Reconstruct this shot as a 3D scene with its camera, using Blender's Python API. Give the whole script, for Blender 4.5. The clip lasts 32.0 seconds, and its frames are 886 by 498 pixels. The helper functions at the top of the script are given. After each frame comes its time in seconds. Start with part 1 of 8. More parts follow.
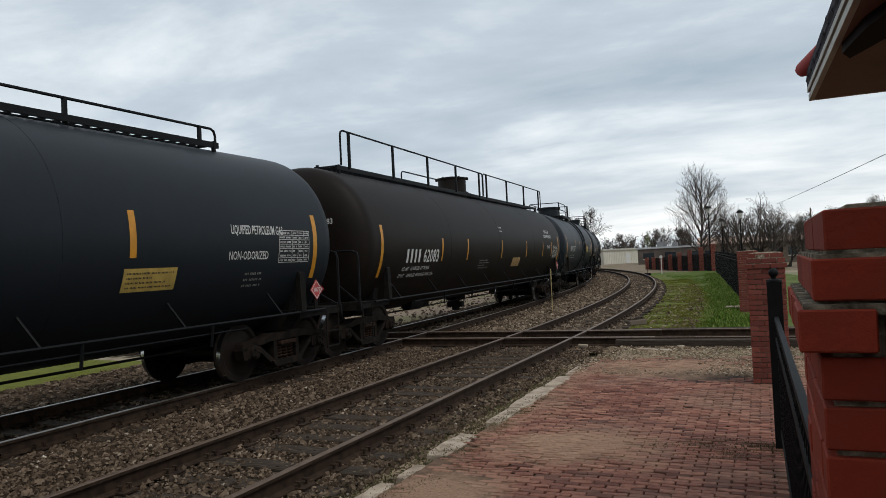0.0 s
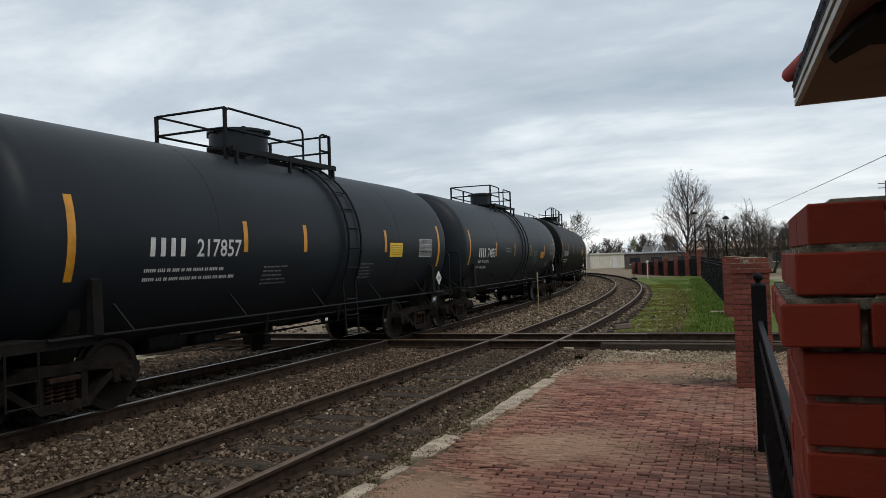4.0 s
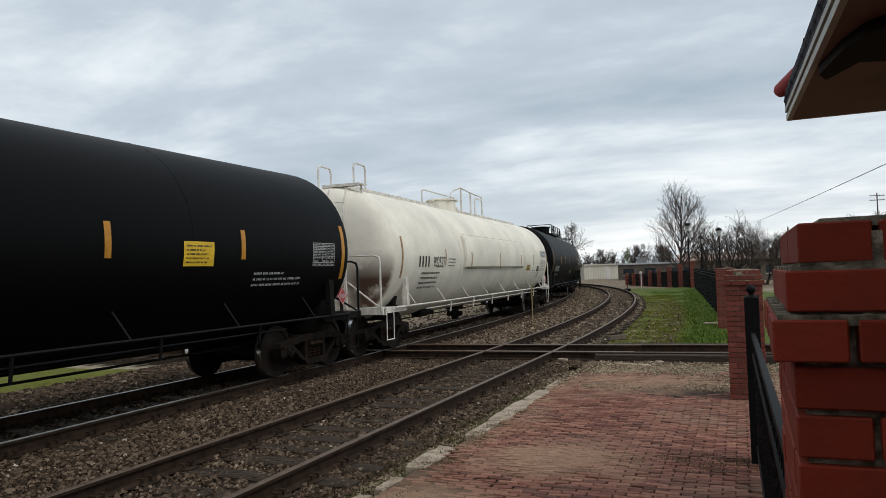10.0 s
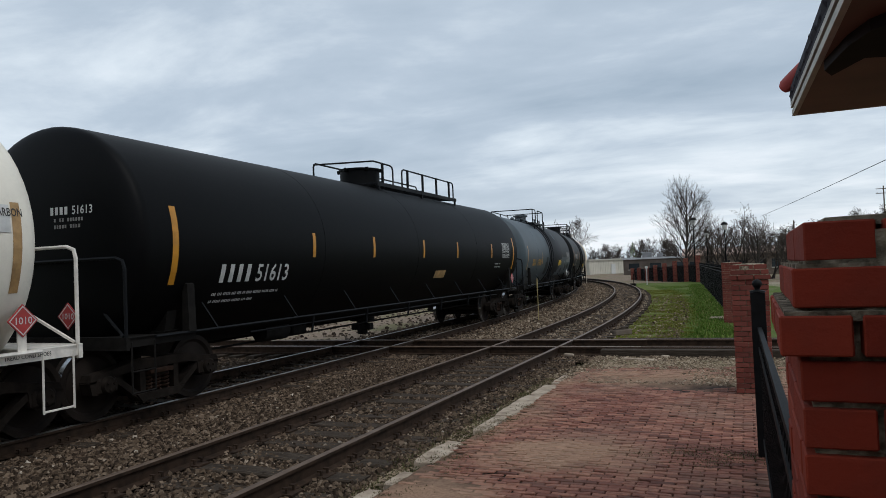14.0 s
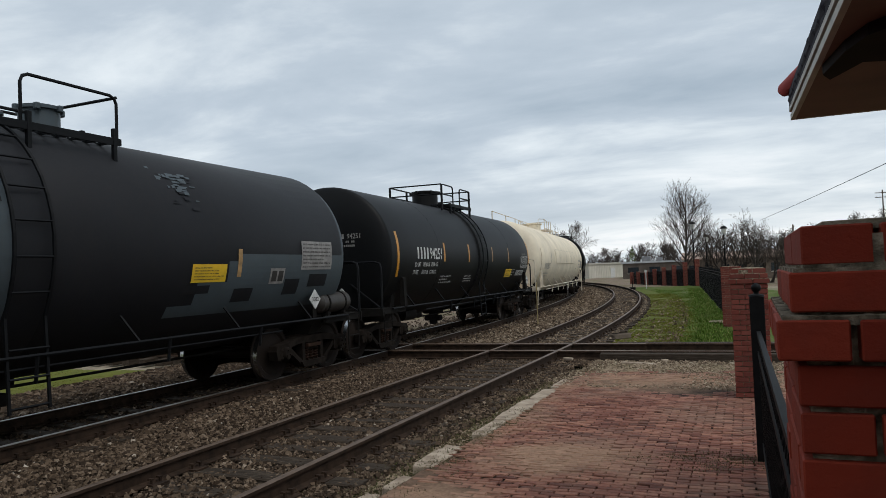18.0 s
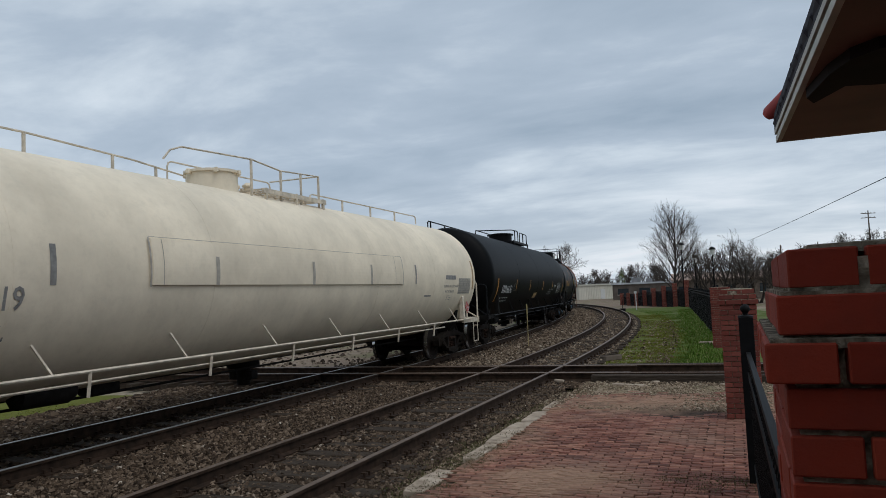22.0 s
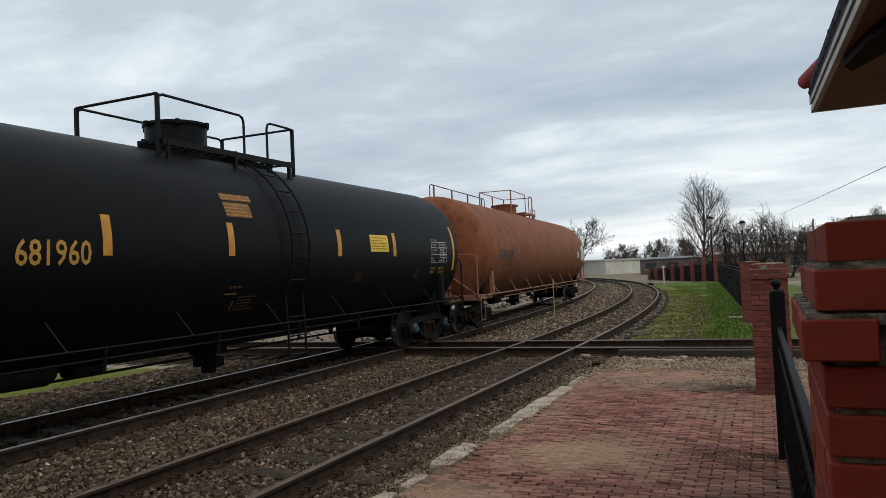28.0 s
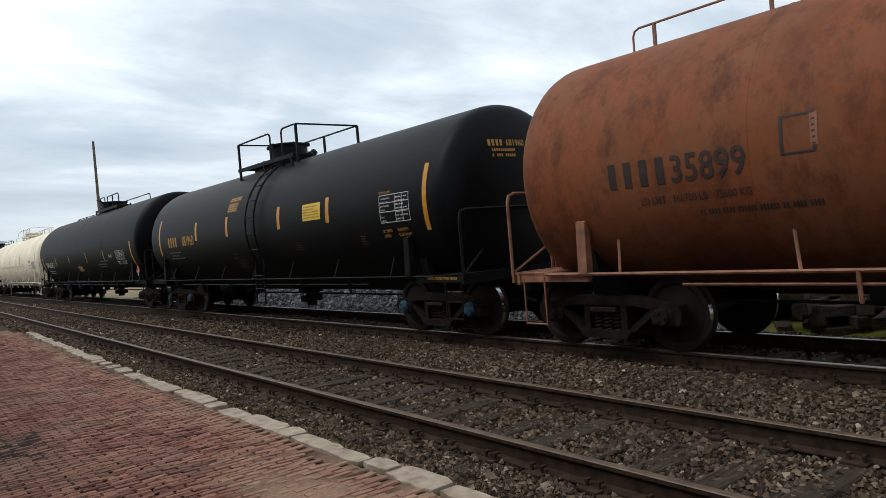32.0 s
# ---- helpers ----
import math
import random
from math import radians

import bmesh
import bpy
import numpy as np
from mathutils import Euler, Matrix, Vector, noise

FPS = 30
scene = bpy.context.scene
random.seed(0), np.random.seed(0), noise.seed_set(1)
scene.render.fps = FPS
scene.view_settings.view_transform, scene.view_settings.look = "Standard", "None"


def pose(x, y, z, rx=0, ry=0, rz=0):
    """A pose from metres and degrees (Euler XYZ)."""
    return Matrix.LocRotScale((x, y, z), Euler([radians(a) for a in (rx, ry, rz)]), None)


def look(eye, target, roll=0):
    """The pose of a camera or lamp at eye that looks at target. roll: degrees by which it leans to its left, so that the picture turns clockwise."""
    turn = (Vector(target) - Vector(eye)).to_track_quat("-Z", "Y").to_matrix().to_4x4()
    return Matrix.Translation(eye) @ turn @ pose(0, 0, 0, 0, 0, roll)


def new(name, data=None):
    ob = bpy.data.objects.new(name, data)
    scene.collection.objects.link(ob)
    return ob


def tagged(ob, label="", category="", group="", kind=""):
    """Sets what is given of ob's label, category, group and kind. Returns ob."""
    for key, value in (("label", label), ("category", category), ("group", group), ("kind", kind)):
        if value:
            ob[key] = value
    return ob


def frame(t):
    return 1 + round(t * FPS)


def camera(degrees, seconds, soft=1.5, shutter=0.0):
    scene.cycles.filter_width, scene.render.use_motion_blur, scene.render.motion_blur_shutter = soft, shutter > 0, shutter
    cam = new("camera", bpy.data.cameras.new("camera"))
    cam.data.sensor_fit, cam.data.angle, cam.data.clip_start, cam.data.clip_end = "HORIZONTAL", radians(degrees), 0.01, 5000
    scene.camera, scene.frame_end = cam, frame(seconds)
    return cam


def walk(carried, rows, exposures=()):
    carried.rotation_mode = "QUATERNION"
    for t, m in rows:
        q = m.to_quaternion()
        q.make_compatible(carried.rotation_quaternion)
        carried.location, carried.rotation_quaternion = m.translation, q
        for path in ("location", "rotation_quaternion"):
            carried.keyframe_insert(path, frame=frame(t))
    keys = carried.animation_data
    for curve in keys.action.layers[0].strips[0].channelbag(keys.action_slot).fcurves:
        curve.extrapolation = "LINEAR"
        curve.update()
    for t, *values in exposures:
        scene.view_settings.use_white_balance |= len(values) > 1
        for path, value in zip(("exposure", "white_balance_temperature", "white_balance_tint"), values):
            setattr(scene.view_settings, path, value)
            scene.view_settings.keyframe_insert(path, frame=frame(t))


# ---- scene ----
EXPOSURES = [(0.0, 0.0, 6500, 10), (9.5, 0.0, 6500, 10), (10.4, 0.0, 6450, 10), (11.0, -0.22, 6250, 10), (11.6, -0.27, 6150, 10), (12.5, -0.35, 6050, 10), (13.4, -0.35, 6050, 10), (14.0, -0.12, 6150, 10),
             (15.0, -0.05, 6300, 10), (17.0, -0.08, 6350, 10), (19.0, -0.06, 6400, 10), (20.0, -0.06, 6350, 10), (21.0, -0.25, 6150, 10), (22.0, -0.32, 6050, 10), (23.0, -0.3, 6050, 10), (24.0, -0.2, 6150, 10), (24.5, -0.1, 6250, 10), (26.5, 0.0, 6350, 10),
             (28.4, 0.0, 6450, 10), (28.8, 0.32, 6450, 10), (29.0, 0.52, 6400, 10), (29.4, 1.0, 6350, 10), (29.7, 1.5, 6300, 10), (30.0, 1.75, 6200, 10), (30.4, 1.95, 6250, 10), (30.6, 1.6, 6500, 10),
             (30.8, 1.25, 6500, 10), (31.0, 0.65, 6500, 10), (31.2, 0.4, 6500, 10), (31.5, 0.22, 6500, 10), (32.0, 0.24, 6400, 10)]
cam = camera(63.24, 32.0, soft=0.5)
PATH = [
    (0.0, pose(-0.002, 0.033, 1.716, 91.06, 2.85, 24.35)),
    (0.5, pose(-0.000, 0.040, 1.712, 91.02, 2.19, 25.35)),
    (1.0, pose(0.001, 0.059, 1.710, 91.47, 2.09, 25.23)),
    (1.5, pose(-0.001, 0.033, 1.713, 90.73, 1.96, 24.77)),
    (2.0, pose(-0.002, 0.031, 1.712, 90.41, 1.51, 24.54)),
    (2.5, pose(-0.003, 0.045, 1.707, 90.19, 1.72, 24.27)),
    (3.0, pose(-0.003, 0.047, 1.703, 90.91, 1.97, 23.48)),
    (3.5, pose(-0.002, 0.051, 1.698, 91.21, 2.07, 23.39)),
    (5.5, pose(-0.000, 0.041, 1.699, 91.13, 2.36, 22.97)),
    (6.0, pose(0.001, 0.035, 1.700, 91.20, 2.34, 22.89)),
    (6.5, pose(-0.000, 0.023, 1.702, 91.52, 2.35, 23.00)),
    (7.0, pose(-0.002, 0.012, 1.704, 91.46, 2.30, 23.06)),
    (7.5, pose(-0.001, 0.019, 1.703, 91.78, 2.46, 23.09)),
    (8.0, pose(-0.004, -0.002, 1.708, 92.01, 2.26, 23.38)),
    (8.5, pose(-0.004, -0.008, 1.708, 92.06, 2.01, 23.14)),
    (9.0, pose(-0.004, -0.002, 1.706, 91.89, 2.11, 23.28)),
    (9.5, pose(-0.000, 0.008, 1.706, 91.82, 2.04, 23.16)),
    (10.0, pose(0.000, 0.015, 1.707, 92.01, 1.94, 22.86)),
    (10.5, pose(-0.000, 0.001, 1.710, 92.24, 1.92, 22.90)),
    (11.0, pose(-0.002, -0.013, 1.712, 92.27, 2.09, 23.18)),
    (11.5, pose(-0.003, -0.031, 1.714, 92.52, 2.24, 23.35)),
    (12.0, pose(-0.003, -0.024, 1.712, 92.38, 2.32, 23.15)),
    (12.5, pose(-0.003, -0.021, 1.711, 91.97, 2.31, 23.14)),
    (13.0, pose(-0.002, -0.023, 1.712, 91.94, 2.67, 23.08)),
    (13.5, pose(-0.003, -0.027, 1.711, 91.61, 2.33, 23.16)),
    (14.0, pose(-0.002, -0.029, 1.713, 91.69, 2.27, 23.26)),
    (14.5, pose(-0.002, -0.025, 1.712, 91.79, 2.29, 23.27)),
    (16.5, pose(-0.002, -0.031, 1.714, 92.00, 2.31, 23.27)),
    (17.0, pose(-0.000, -0.028, 1.714, 92.13, 2.27, 23.22)),
    (17.5, pose(0.002, -0.017, 1.712, 92.10, 2.30, 23.21)),
    (18.0, pose(0.001, -0.023, 1.713, 91.99, 2.24, 23.21)),
    (18.5, pose(0.002, -0.022, 1.713, 92.12, 2.07, 23.10)),
    (19.0, pose(0.000, -0.042, 1.716, 92.15, 2.02, 23.05)),
    (19.5, pose(-0.001, -0.039, 1.715, 92.15, 2.14, 23.19)),
    (20.0, pose(0.003, 0.019, 1.709, 92.36, 2.24, 23.43)),
    (20.5, pose(0.002, -0.021, 1.714, 91.84, 2.58, 22.89)),
    (21.0, pose(0.002, -0.016, 1.716, 93.07, 2.82, 22.44)),
    (21.5, pose(0.003, -0.027, 1.717, 93.47, 2.84, 22.36)),
    (22.0, pose(0.003, -0.025, 1.717, 93.71, 2.52, 22.44)),
    (22.5, pose(0.004, -0.022, 1.721, 93.33, 2.31, 22.37)),
    (23.0, pose(0.009, -0.011, 1.724, 93.00, 2.94, 22.69)),
    (23.5, pose(0.007, -0.016, 1.723, 92.87, 2.39, 22.60)),
    (24.0, pose(0.007, -0.021, 1.723, 92.42, 2.29, 22.55)),
    (24.5, pose(0.007, 0.007, 1.719, 92.50, 2.24, 22.79)),
    (26.5, pose(0.004, 0.011, 1.716, 92.04, 2.12, 23.00)),
    (27.0, pose(0.004, 0.014, 1.716, 92.23, 1.86, 22.89)),
    (27.5, pose(0.006, 0.014, 1.716, 91.97, 2.15, 22.64)),
    (28.0, pose(-0.004, -0.000, 1.717, 91.81, 2.61, 24.51)),
    (28.2, pose(-0.020, 0.019, 1.653, 91.93, 3.42, 28.07)),
    (28.4, pose(-0.047, 0.046, 1.637, 91.89, 3.64, 33.96)),
    (28.6, pose(-0.192, 0.024, 1.645, 92.18, 4.35, 40.83)),
    (28.8, pose(-0.191, -0.006, 1.651, 91.68, 4.51, 49.38)),
    (29.0, pose(-0.200, -0.050, 1.711, 91.01, 3.70, 58.33)),
    (29.4, pose(-0.283, -0.118, 1.709, 90.50, 3.72, 75.58)),
    (29.7, pose(-0.344, -0.189, 1.734, 90.00, 4.10, 85.30)),
    (30.0, pose(-0.307, -0.371, 1.674, 90.14, 3.88, 96.22)),
    (30.4, pose(-0.251, -0.367, 1.662, 88.28, 3.83, 116.80)),
    (30.8, pose(-0.203, -0.333, 1.644, 88.67, 4.22, 129.73)),
    (31.0, pose(-0.238, -0.307, 1.631, 88.34, 4.18, 135.23)),
    (31.4, pose(-0.132, -0.269, 1.618, 87.64, 3.78, 141.03)),
    (32.0, pose(-0.111, -0.300, 1.624, 89.05, 4.82, 142.21)),
]
walk(cam, PATH, EXPOSURES)

# ---------------------------------------------------------------- light
SUN_ELEV, SUN_AZ = 56.0, 118.0
world = bpy.data.worlds.new("sky")
scene.world = world
world.use_nodes = True
wn, wl = world.node_tree.nodes, world.node_tree.links
wn.clear()


def wnode(kind, **kw):
    n = wn.new(kind)
    for k, v in kw.items():
        n.inputs[k].default_value = v
    return n


w_out = wnode("ShaderNodeOutputWorld")
w_sky = wnode("ShaderNodeTexSky")
w_sky.sky_type, w_sky.sun_disc = "NISHITA", False
w_sky.sun_elevation, w_sky.sun_rotation = radians(SUN_ELEV), radians(SUN_AZ)
w_skybg = wnode("ShaderNodeBackground", Strength=0.10)
wl.new(w_sky.outputs[0], w_skybg.inputs[0])
# a layer of cloud at one height: the view direction met with a flat sheet
w_tc = wnode("ShaderNodeTexCoord")
w_sep = wnode("ShaderNodeSeparateXYZ")
wl.new(w_tc.outputs["Generated"], w_sep.inputs[0])
w_zc = wnode("ShaderNodeMath")
w_zc.operation = "MAXIMUM"
wl.new(w_sep.outputs[2], w_zc.inputs[0])
w_zc.inputs[1].default_value = 0.0
w_za = wnode("ShaderNodeMath")
w_za.operation = "ADD"
wl.new(w_zc.outputs[0], w_za.inputs[0])
w_za.inputs[1].default_value = 0.16
w_div = wnode("ShaderNodeVectorMath")
w_div.operation = "DIVIDE"
w_comb = wnode("ShaderNodeCombineXYZ")
for i in range(3):
    wl.new(w_za.outputs[0], w_comb.inputs[i])
wl.new(w_tc.outputs["Generated"], w_div.inputs[0])
wl.new(w_comb.outputs[0], w_div.inputs[1])
w_map = wnode("ShaderNodeMapping")
w_map.inputs["Rotation"].default_value = (0, 0, radians(-20))
w_map.inputs["Location"].default_value = (0.55, 0.30, 0.0)
w_map.inputs["Scale"].default_value = (0.36, 0.60, 0.0)
wl.new(w_div.outputs[0], w_map.inputs[0])
w_n1 = wnode("ShaderNodeTexNoise", Scale=1.0, Detail=7.0, Roughness=0.50, Distortion=0.6)
w_n2 = wnode("ShaderNodeTexNoise", Scale=3.1, Detail=7.0, Roughness=0.58, Distortion=0.3)
wl.new(w_map.outputs[0], w_n1.inputs[0])
wl.new(w_map.outputs[0], w_n2.inputs[0])
w_mix = wnode("ShaderNodeMix")
w_mix.data_type = "FLOAT"
w_mix.inputs[0].default_value = 0.36
wl.new(w_n1.outputs[0], w_mix.inputs[2])
wl.new(w_n2.outputs[0], w_mix.inputs[3])
w_ramp = wnode("ShaderNodeValToRGB")
cr = w_ramp.color_ramp
while len(cr.elements) > 2:
    cr.elements.remove(cr.elements[0])
cr.elements[0].position, cr.elements[0].color = 0.34, (0.33, 0.40, 0.465, 1)
cr.elements[1].position, cr.elements[1].color = 0.64, (0.95, 0.96, 0.955, 1)
e = cr.elements.new(0.47)
e.color = (0.475, 0.54, 0.60, 1)
e = cr.elements.new(0.55)
e.color = (0.68, 0.735, 0.765, 1)
wl.new(w_mix.outputs[0], w_ramp.inputs[0])
# the cloud thins and pales towards the horizon
w_pale = wnode("ShaderNodeMapRange")
w_pale.interpolation_type = "SMOOTHSTEP"
for i, v in enumerate((0.02, 0.20, 0.36, 0.0)):
    w_pale.inputs[i + 1].default_value = v
wl.new(w_sep.outputs[2], w_pale.inputs[0])
w_hor = wnode("ShaderNodeMix")
w_hor.data_type = "RGBA"
w_hor.inputs[7].default_value = (0.64, 0.67, 0.685, 1)
wl.new(w_pale.outputs[0], w_hor.inputs[0])
wl.new(w_ramp.outputs[0], w_hor.inputs[6])
w_cloud = wnode("ShaderNodeBackground", Strength=1.23)
wl.new(w_hor.outputs[2], w_cloud.inputs[0])
w_ms = wnode("ShaderNodeMixShader")
w_ms.inputs[0].default_value = 0.93
wl.new(w_skybg.outputs[0], w_ms.inputs[1])
wl.new(w_cloud.outputs[0], w_ms.inputs[2])
wl.new(w_ms.outputs[0], w_out.inputs[0])

sun_data = bpy.data.lights.new("sun", "SUN")
sun_data.energy, sun_data.angle, sun_data.color = 1.45, radians(35), (1.0, 0.955, 0.885)
sun = new("sun", sun_data)
el, az = radians(SUN_ELEV), radians(SUN_AZ)
sun.matrix_world = look((0, 0, 60), (-math.cos(el) * math.sin(az) * 40, -math.cos(el) * math.cos(az) * 40, 60 - math.sin(el) * 40))

# ---------------------------------------------------------------- materials


class Mat:
    """A node material with a principled shader and a few short cuts."""

    def __init__(self, name, rough=0.7, metal=0.0, spec=0.5):
        self.m = bpy.data.materials.new(name)
        self.m.use_nodes = True
        self.n, self.l = self.m.node_tree.nodes, self.m.node_tree.links
        self.b = self.n["Principled BSDF"]
        self.b.inputs["Roughness"].default_value = rough
        self.b.inputs["Metallic"].default_value = metal
        self.b.inputs["Specular IOR Level"].default_value = min(spec, 0.15) if rough >= 0.75 else spec
        self.tc = self.n.new("ShaderNodeTexCoord")

    def noise(self, scale, detail=4.0, rough=0.55, space="Object", stretch=None):
        t = self.n.new("ShaderNodeTexNoise")
        t.inputs["Scale"].default_value, t.inputs["Detail"].default_value, t.inputs["Roughness"].default_value = scale, detail, rough
        src = self.tc.outputs[space]
        if stretch:
            mp = self.n.new("ShaderNodeMapping")
            mp.inputs["Scale"].default_value = stretch
            self.l.new(src, mp.inputs[0])
            src = mp.outputs[0]
        self.l.new(src, t.inputs[0])
        return t.outputs[0]

    def ramp(self, src, stops):
        r = self.n.new("ShaderNodeValToRGB")
        c = r.color_ramp
        c.elements[0].position, c.elements[0].color = stops[0][0], (*stops[0][1], 1)
        c.elements[1].position, c.elements[1].color = stops[-1][0], (*stops[-1][1], 1)
        for p, col in stops[1:-1]:
            c.elements.new(p).color = (*col, 1)
        self.l.new(src, r.inputs[0])
        return r.outputs[0]

    def mix(self, fac, a, b, kind="MIX"):
        x = self.n.new("ShaderNodeMix")
        x.data_type, x.blend_type = "RGBA", kind
        for sock, v in ((x.inputs[0], fac), (x.inputs[6], a), (x.inputs[7], b)):
            if isinstance(v, (int, float)):
                sock.default_value = v
            elif isinstance(v, tuple):
                sock.default_value = (*v, 1)
            else:
                self.l.new(v, sock)
        return x.outputs[2]

    def val(self, src, a, b, c, d):
        r = self.n.new("ShaderNodeMapRange")
        for i, v in enumerate((a, b, c, d)):
            r.inputs[i + 1].default_value = v
        self.l.new(src, r.inputs[0])
        return r.outputs[0]

    def rnd(self):
        return self.n.new("ShaderNodeObjectInfo").outputs["Random"]

    def island(self):
        return self.n.new("ShaderNodeNewGeometry").outputs["Random Per Island"]

    def axis(self, i, space="Object"):
        s = self.n.new("ShaderNodeSeparateXYZ")
        self.l.new(self.tc.outputs[space], s.inputs[0])
        return s.outputs[i]

    def bump(self, src, strength=0.3, dist=0.01):
        b = self.n.new("ShaderNodeBump")
        b.inputs["Strength"].default_value, b.inputs["Distance"].default_value = strength, dist
        self.l.new(src, b.inputs["Height"])
        self.l.new(b.outputs[0], self.b.inputs["Normal"])
        return self

    def color(self, src):
        if isinstance(src, tuple):
            self.b.inputs["Base Color"].default_value = (*src, 1)
        else:
            self.l.new(src, self.b.inputs["Base Color"])
        return self

    def roughness(self, src):
        self.l.new(src, self.b.inputs["Roughness"])
        return self


def plain(name, col, rough=0.6, metal=0.0, var=0.25, scale=6.0, bump=0.1, spec=0.5):
    """Paint or metal of one colour with slight blotches."""
    m = Mat(name, rough, metal, spec)
    n = m.noise(scale, 5)
    m.color(m.ramp(n, [(0.3, tuple(c * (1 - var) for c in col)), (0.7, tuple(min(1, c * (1 + var)) for c in col))]))
    if bump:
        m.bump(m.noise(scale * 12, 3), bump, 0.003)
    return m.m


def tank_paint(name, col, dust, dirt_shade_amt=0.35, rough=0.45, spec=0.09, blotch=None, rust=None):
    """Weathered tank paint: blotches, vertical streaks, road dust and painted underside shade low down."""
    m = Mat(name, rough, 0.0, spec)
    big = m.noise(0.7, 6, 0.6)
    streak = m.noise(1.0, 6, 0.62, stretch=(1.4, 2.6, 0.35))
    fine = m.noise(40, 3)
    c = m.ramp(big, [(0.3, tuple(v * 0.82 for v in col)), (0.7, tuple(min(1, v * 1.15) for v in col))])
    s = m.val(streak, 0.5, 0.8, 0.0, dirt_shade_amt)
    c = m.mix(s, c, dust)
    c = m.mix(m.val(m.noise(9.0, 8, 0.72), 0.45, 0.75, 0.0, dirt_shade_amt * 1.4), c, tuple(v * 1.15 for v in dust))
    c = m.mix(m.val(m.noise(5.0, 8, 0.75), 0.52, 0.80, 0.0, 0.30), c, tuple(v * 0.55 for v in col))
    # low blend: road dust plus underside shade, both put into the colour
    low = m.val(m.axis(2), 1.75, 0.75, 0.0, min(0.9, dirt_shade_amt * 1.9))
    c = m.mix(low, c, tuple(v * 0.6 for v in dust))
    if blotch:          # chalked and rust-bled patches
        pale, dark = blotch
        c = m.mix(m.val(m.noise(1.1, 7, 0.68), 0.46, 0.66, 0.0, 0.75), c, pale)
        c = m.mix(m.val(m.noise(2.6, 8, 0.72, stretch=(1.0, 1.0, 0.55)), 0.50, 0.68, 0.0, 0.85), c, dark)
    if rust:            # brake-dust and rust stain low on one head
        r = m.mix(m.val(m.axis(0), 0.15, 0.85, 0.0, 0.98), c, rust)
        r = m.mix(m.val(m.axis(2), 2.30, 1.65, 0.0, 1.0), c, r)
        r = m.mix(m.val(m.axis(1), -8.48, -8.62, 0.0, 1.0), c, r)
        c = m.mix(m.val(m.noise(3.0, 6), 0.25, 0.45, 0.3, 1.0), c, r)
    m.color(c)
    m.roughness(m.val(fine, 0.3, 0.7, rough, rough + 0.03))
    m.bump(m.noise(3.0, 7, 0.7), 0.06, 0.02)
    return m.m


M_BLACK = tank_paint("black_tank_paint", (0.0039, 0.0042, 0.0048), (0.010, 0.0086, 0.0072), 0.20, 0.46, 0.10)
M_BLACK3 = tank_paint("blue_black_tank_paint", (0.0112, 0.0149, 0.0198), (0.0125, 0.0145, 0.0138), 0.16, 0.45, 0.17)
M_SATIN = tank_paint("satin_black_tank_paint", (0.0062, 0.0066, 0.0072), (0.010, 0.0088, 0.0076), 0.18, 0.46, 0.13)
M_CHAR = tank_paint("charcoal_tank_paint", (0.0125, 0.0130, 0.0155), (0.018, 0.0165, 0.015), 0.22, 0.52, 0.16)
M_BLACK2 = tank_paint("flat_black_tank_paint", (0.0017, 0.0018, 0.0021), (0.0046, 0.0041, 0.0035), 0.18, 0.50, 0.085)
M_BROWN = tank_paint("brown_black_tank_paint", (0.0100, 0.0069, 0.0053), (0.017, 0.0125, 0.0095), 0.22, 0.50, 0.12)
M_WHITE = tank_paint("white_tank_paint", (0.79, 0.745, 0.645), (0.44, 0.37, 0.28), 0.09, 0.5, 0.09, None, (0.075, 0.040, 0.027))
M_CREAM = tank_paint("cream_tank_paint", (0.75, 0.66, 0.515), (0.44, 0.345, 0.24), 0.14, 0.55)
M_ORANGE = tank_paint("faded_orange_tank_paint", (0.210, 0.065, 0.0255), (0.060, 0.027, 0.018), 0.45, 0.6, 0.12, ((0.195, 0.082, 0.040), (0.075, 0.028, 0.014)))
M_GREY = tank_paint("grey_tank_paint", (0.064, 0.081, 0.093), (0.055, 0.060, 0.056), 0.28, 0.46, 0.20)
M_STEEL_DK = plain("dark_grimy_steel", (0.010, 0.0088, 0.0078), 0.8, 0.0, 0.4, 9, 0.1, 0.1)
M_TRUCK = plain("grimy_cast_steel", (0.0155, 0.0118, 0.0094), 0.85, 0.0, 0.5, 7, 0.3, 0.08)
M_WHEEL = plain("worn_wheel_steel", (0.016, 0.0120, 0.0098), 0.7, 0.0, 0.3, 3, 0, 0.08)
M_TREAD = plain("polished_tread_steel", (0.55, 0.55, 0.55), 0.25, 1.0, 0.1, 5, 0)
M_RAILING = plain("black_painted_pipe", (0.0045, 0.005, 0.006), 0.55, 0.0, 0.3, 10, 0.1, 0.15)
M_WHITEPIPE = plain("white_painted_pipe", (0.62, 0.58, 0.52), 0.55, 0.0, 0.25, 6)
M_CREAMPIPE = plain("cream_painted_pipe", (0.55, 0.48, 0.38), 0.6, 0.0, 0.3, 6)
M_ORPIPE = plain("rusty_orange_pipe", (0.21, 0.088, 0.047), 0.65, 0.0, 0.4, 6)
M_STRIPE = plain("orange_reflective_tape", (0.47, 0.205, 0.011), 0.4, 0.0, 0.2, 8, 0)
M_STRIPE_DIM = plain("dirty_reflective_tape", (0.33, 0.20, 0.08), 0.55, 0.0, 0.35, 8, 0)
# lighter base colour stands in for reflections on a dark drum
M_RESERVOIR = plain("lightened_reservoir_paint", (0.030, 0.025, 0.021), 0.5, 0.0, 0.35, 6)
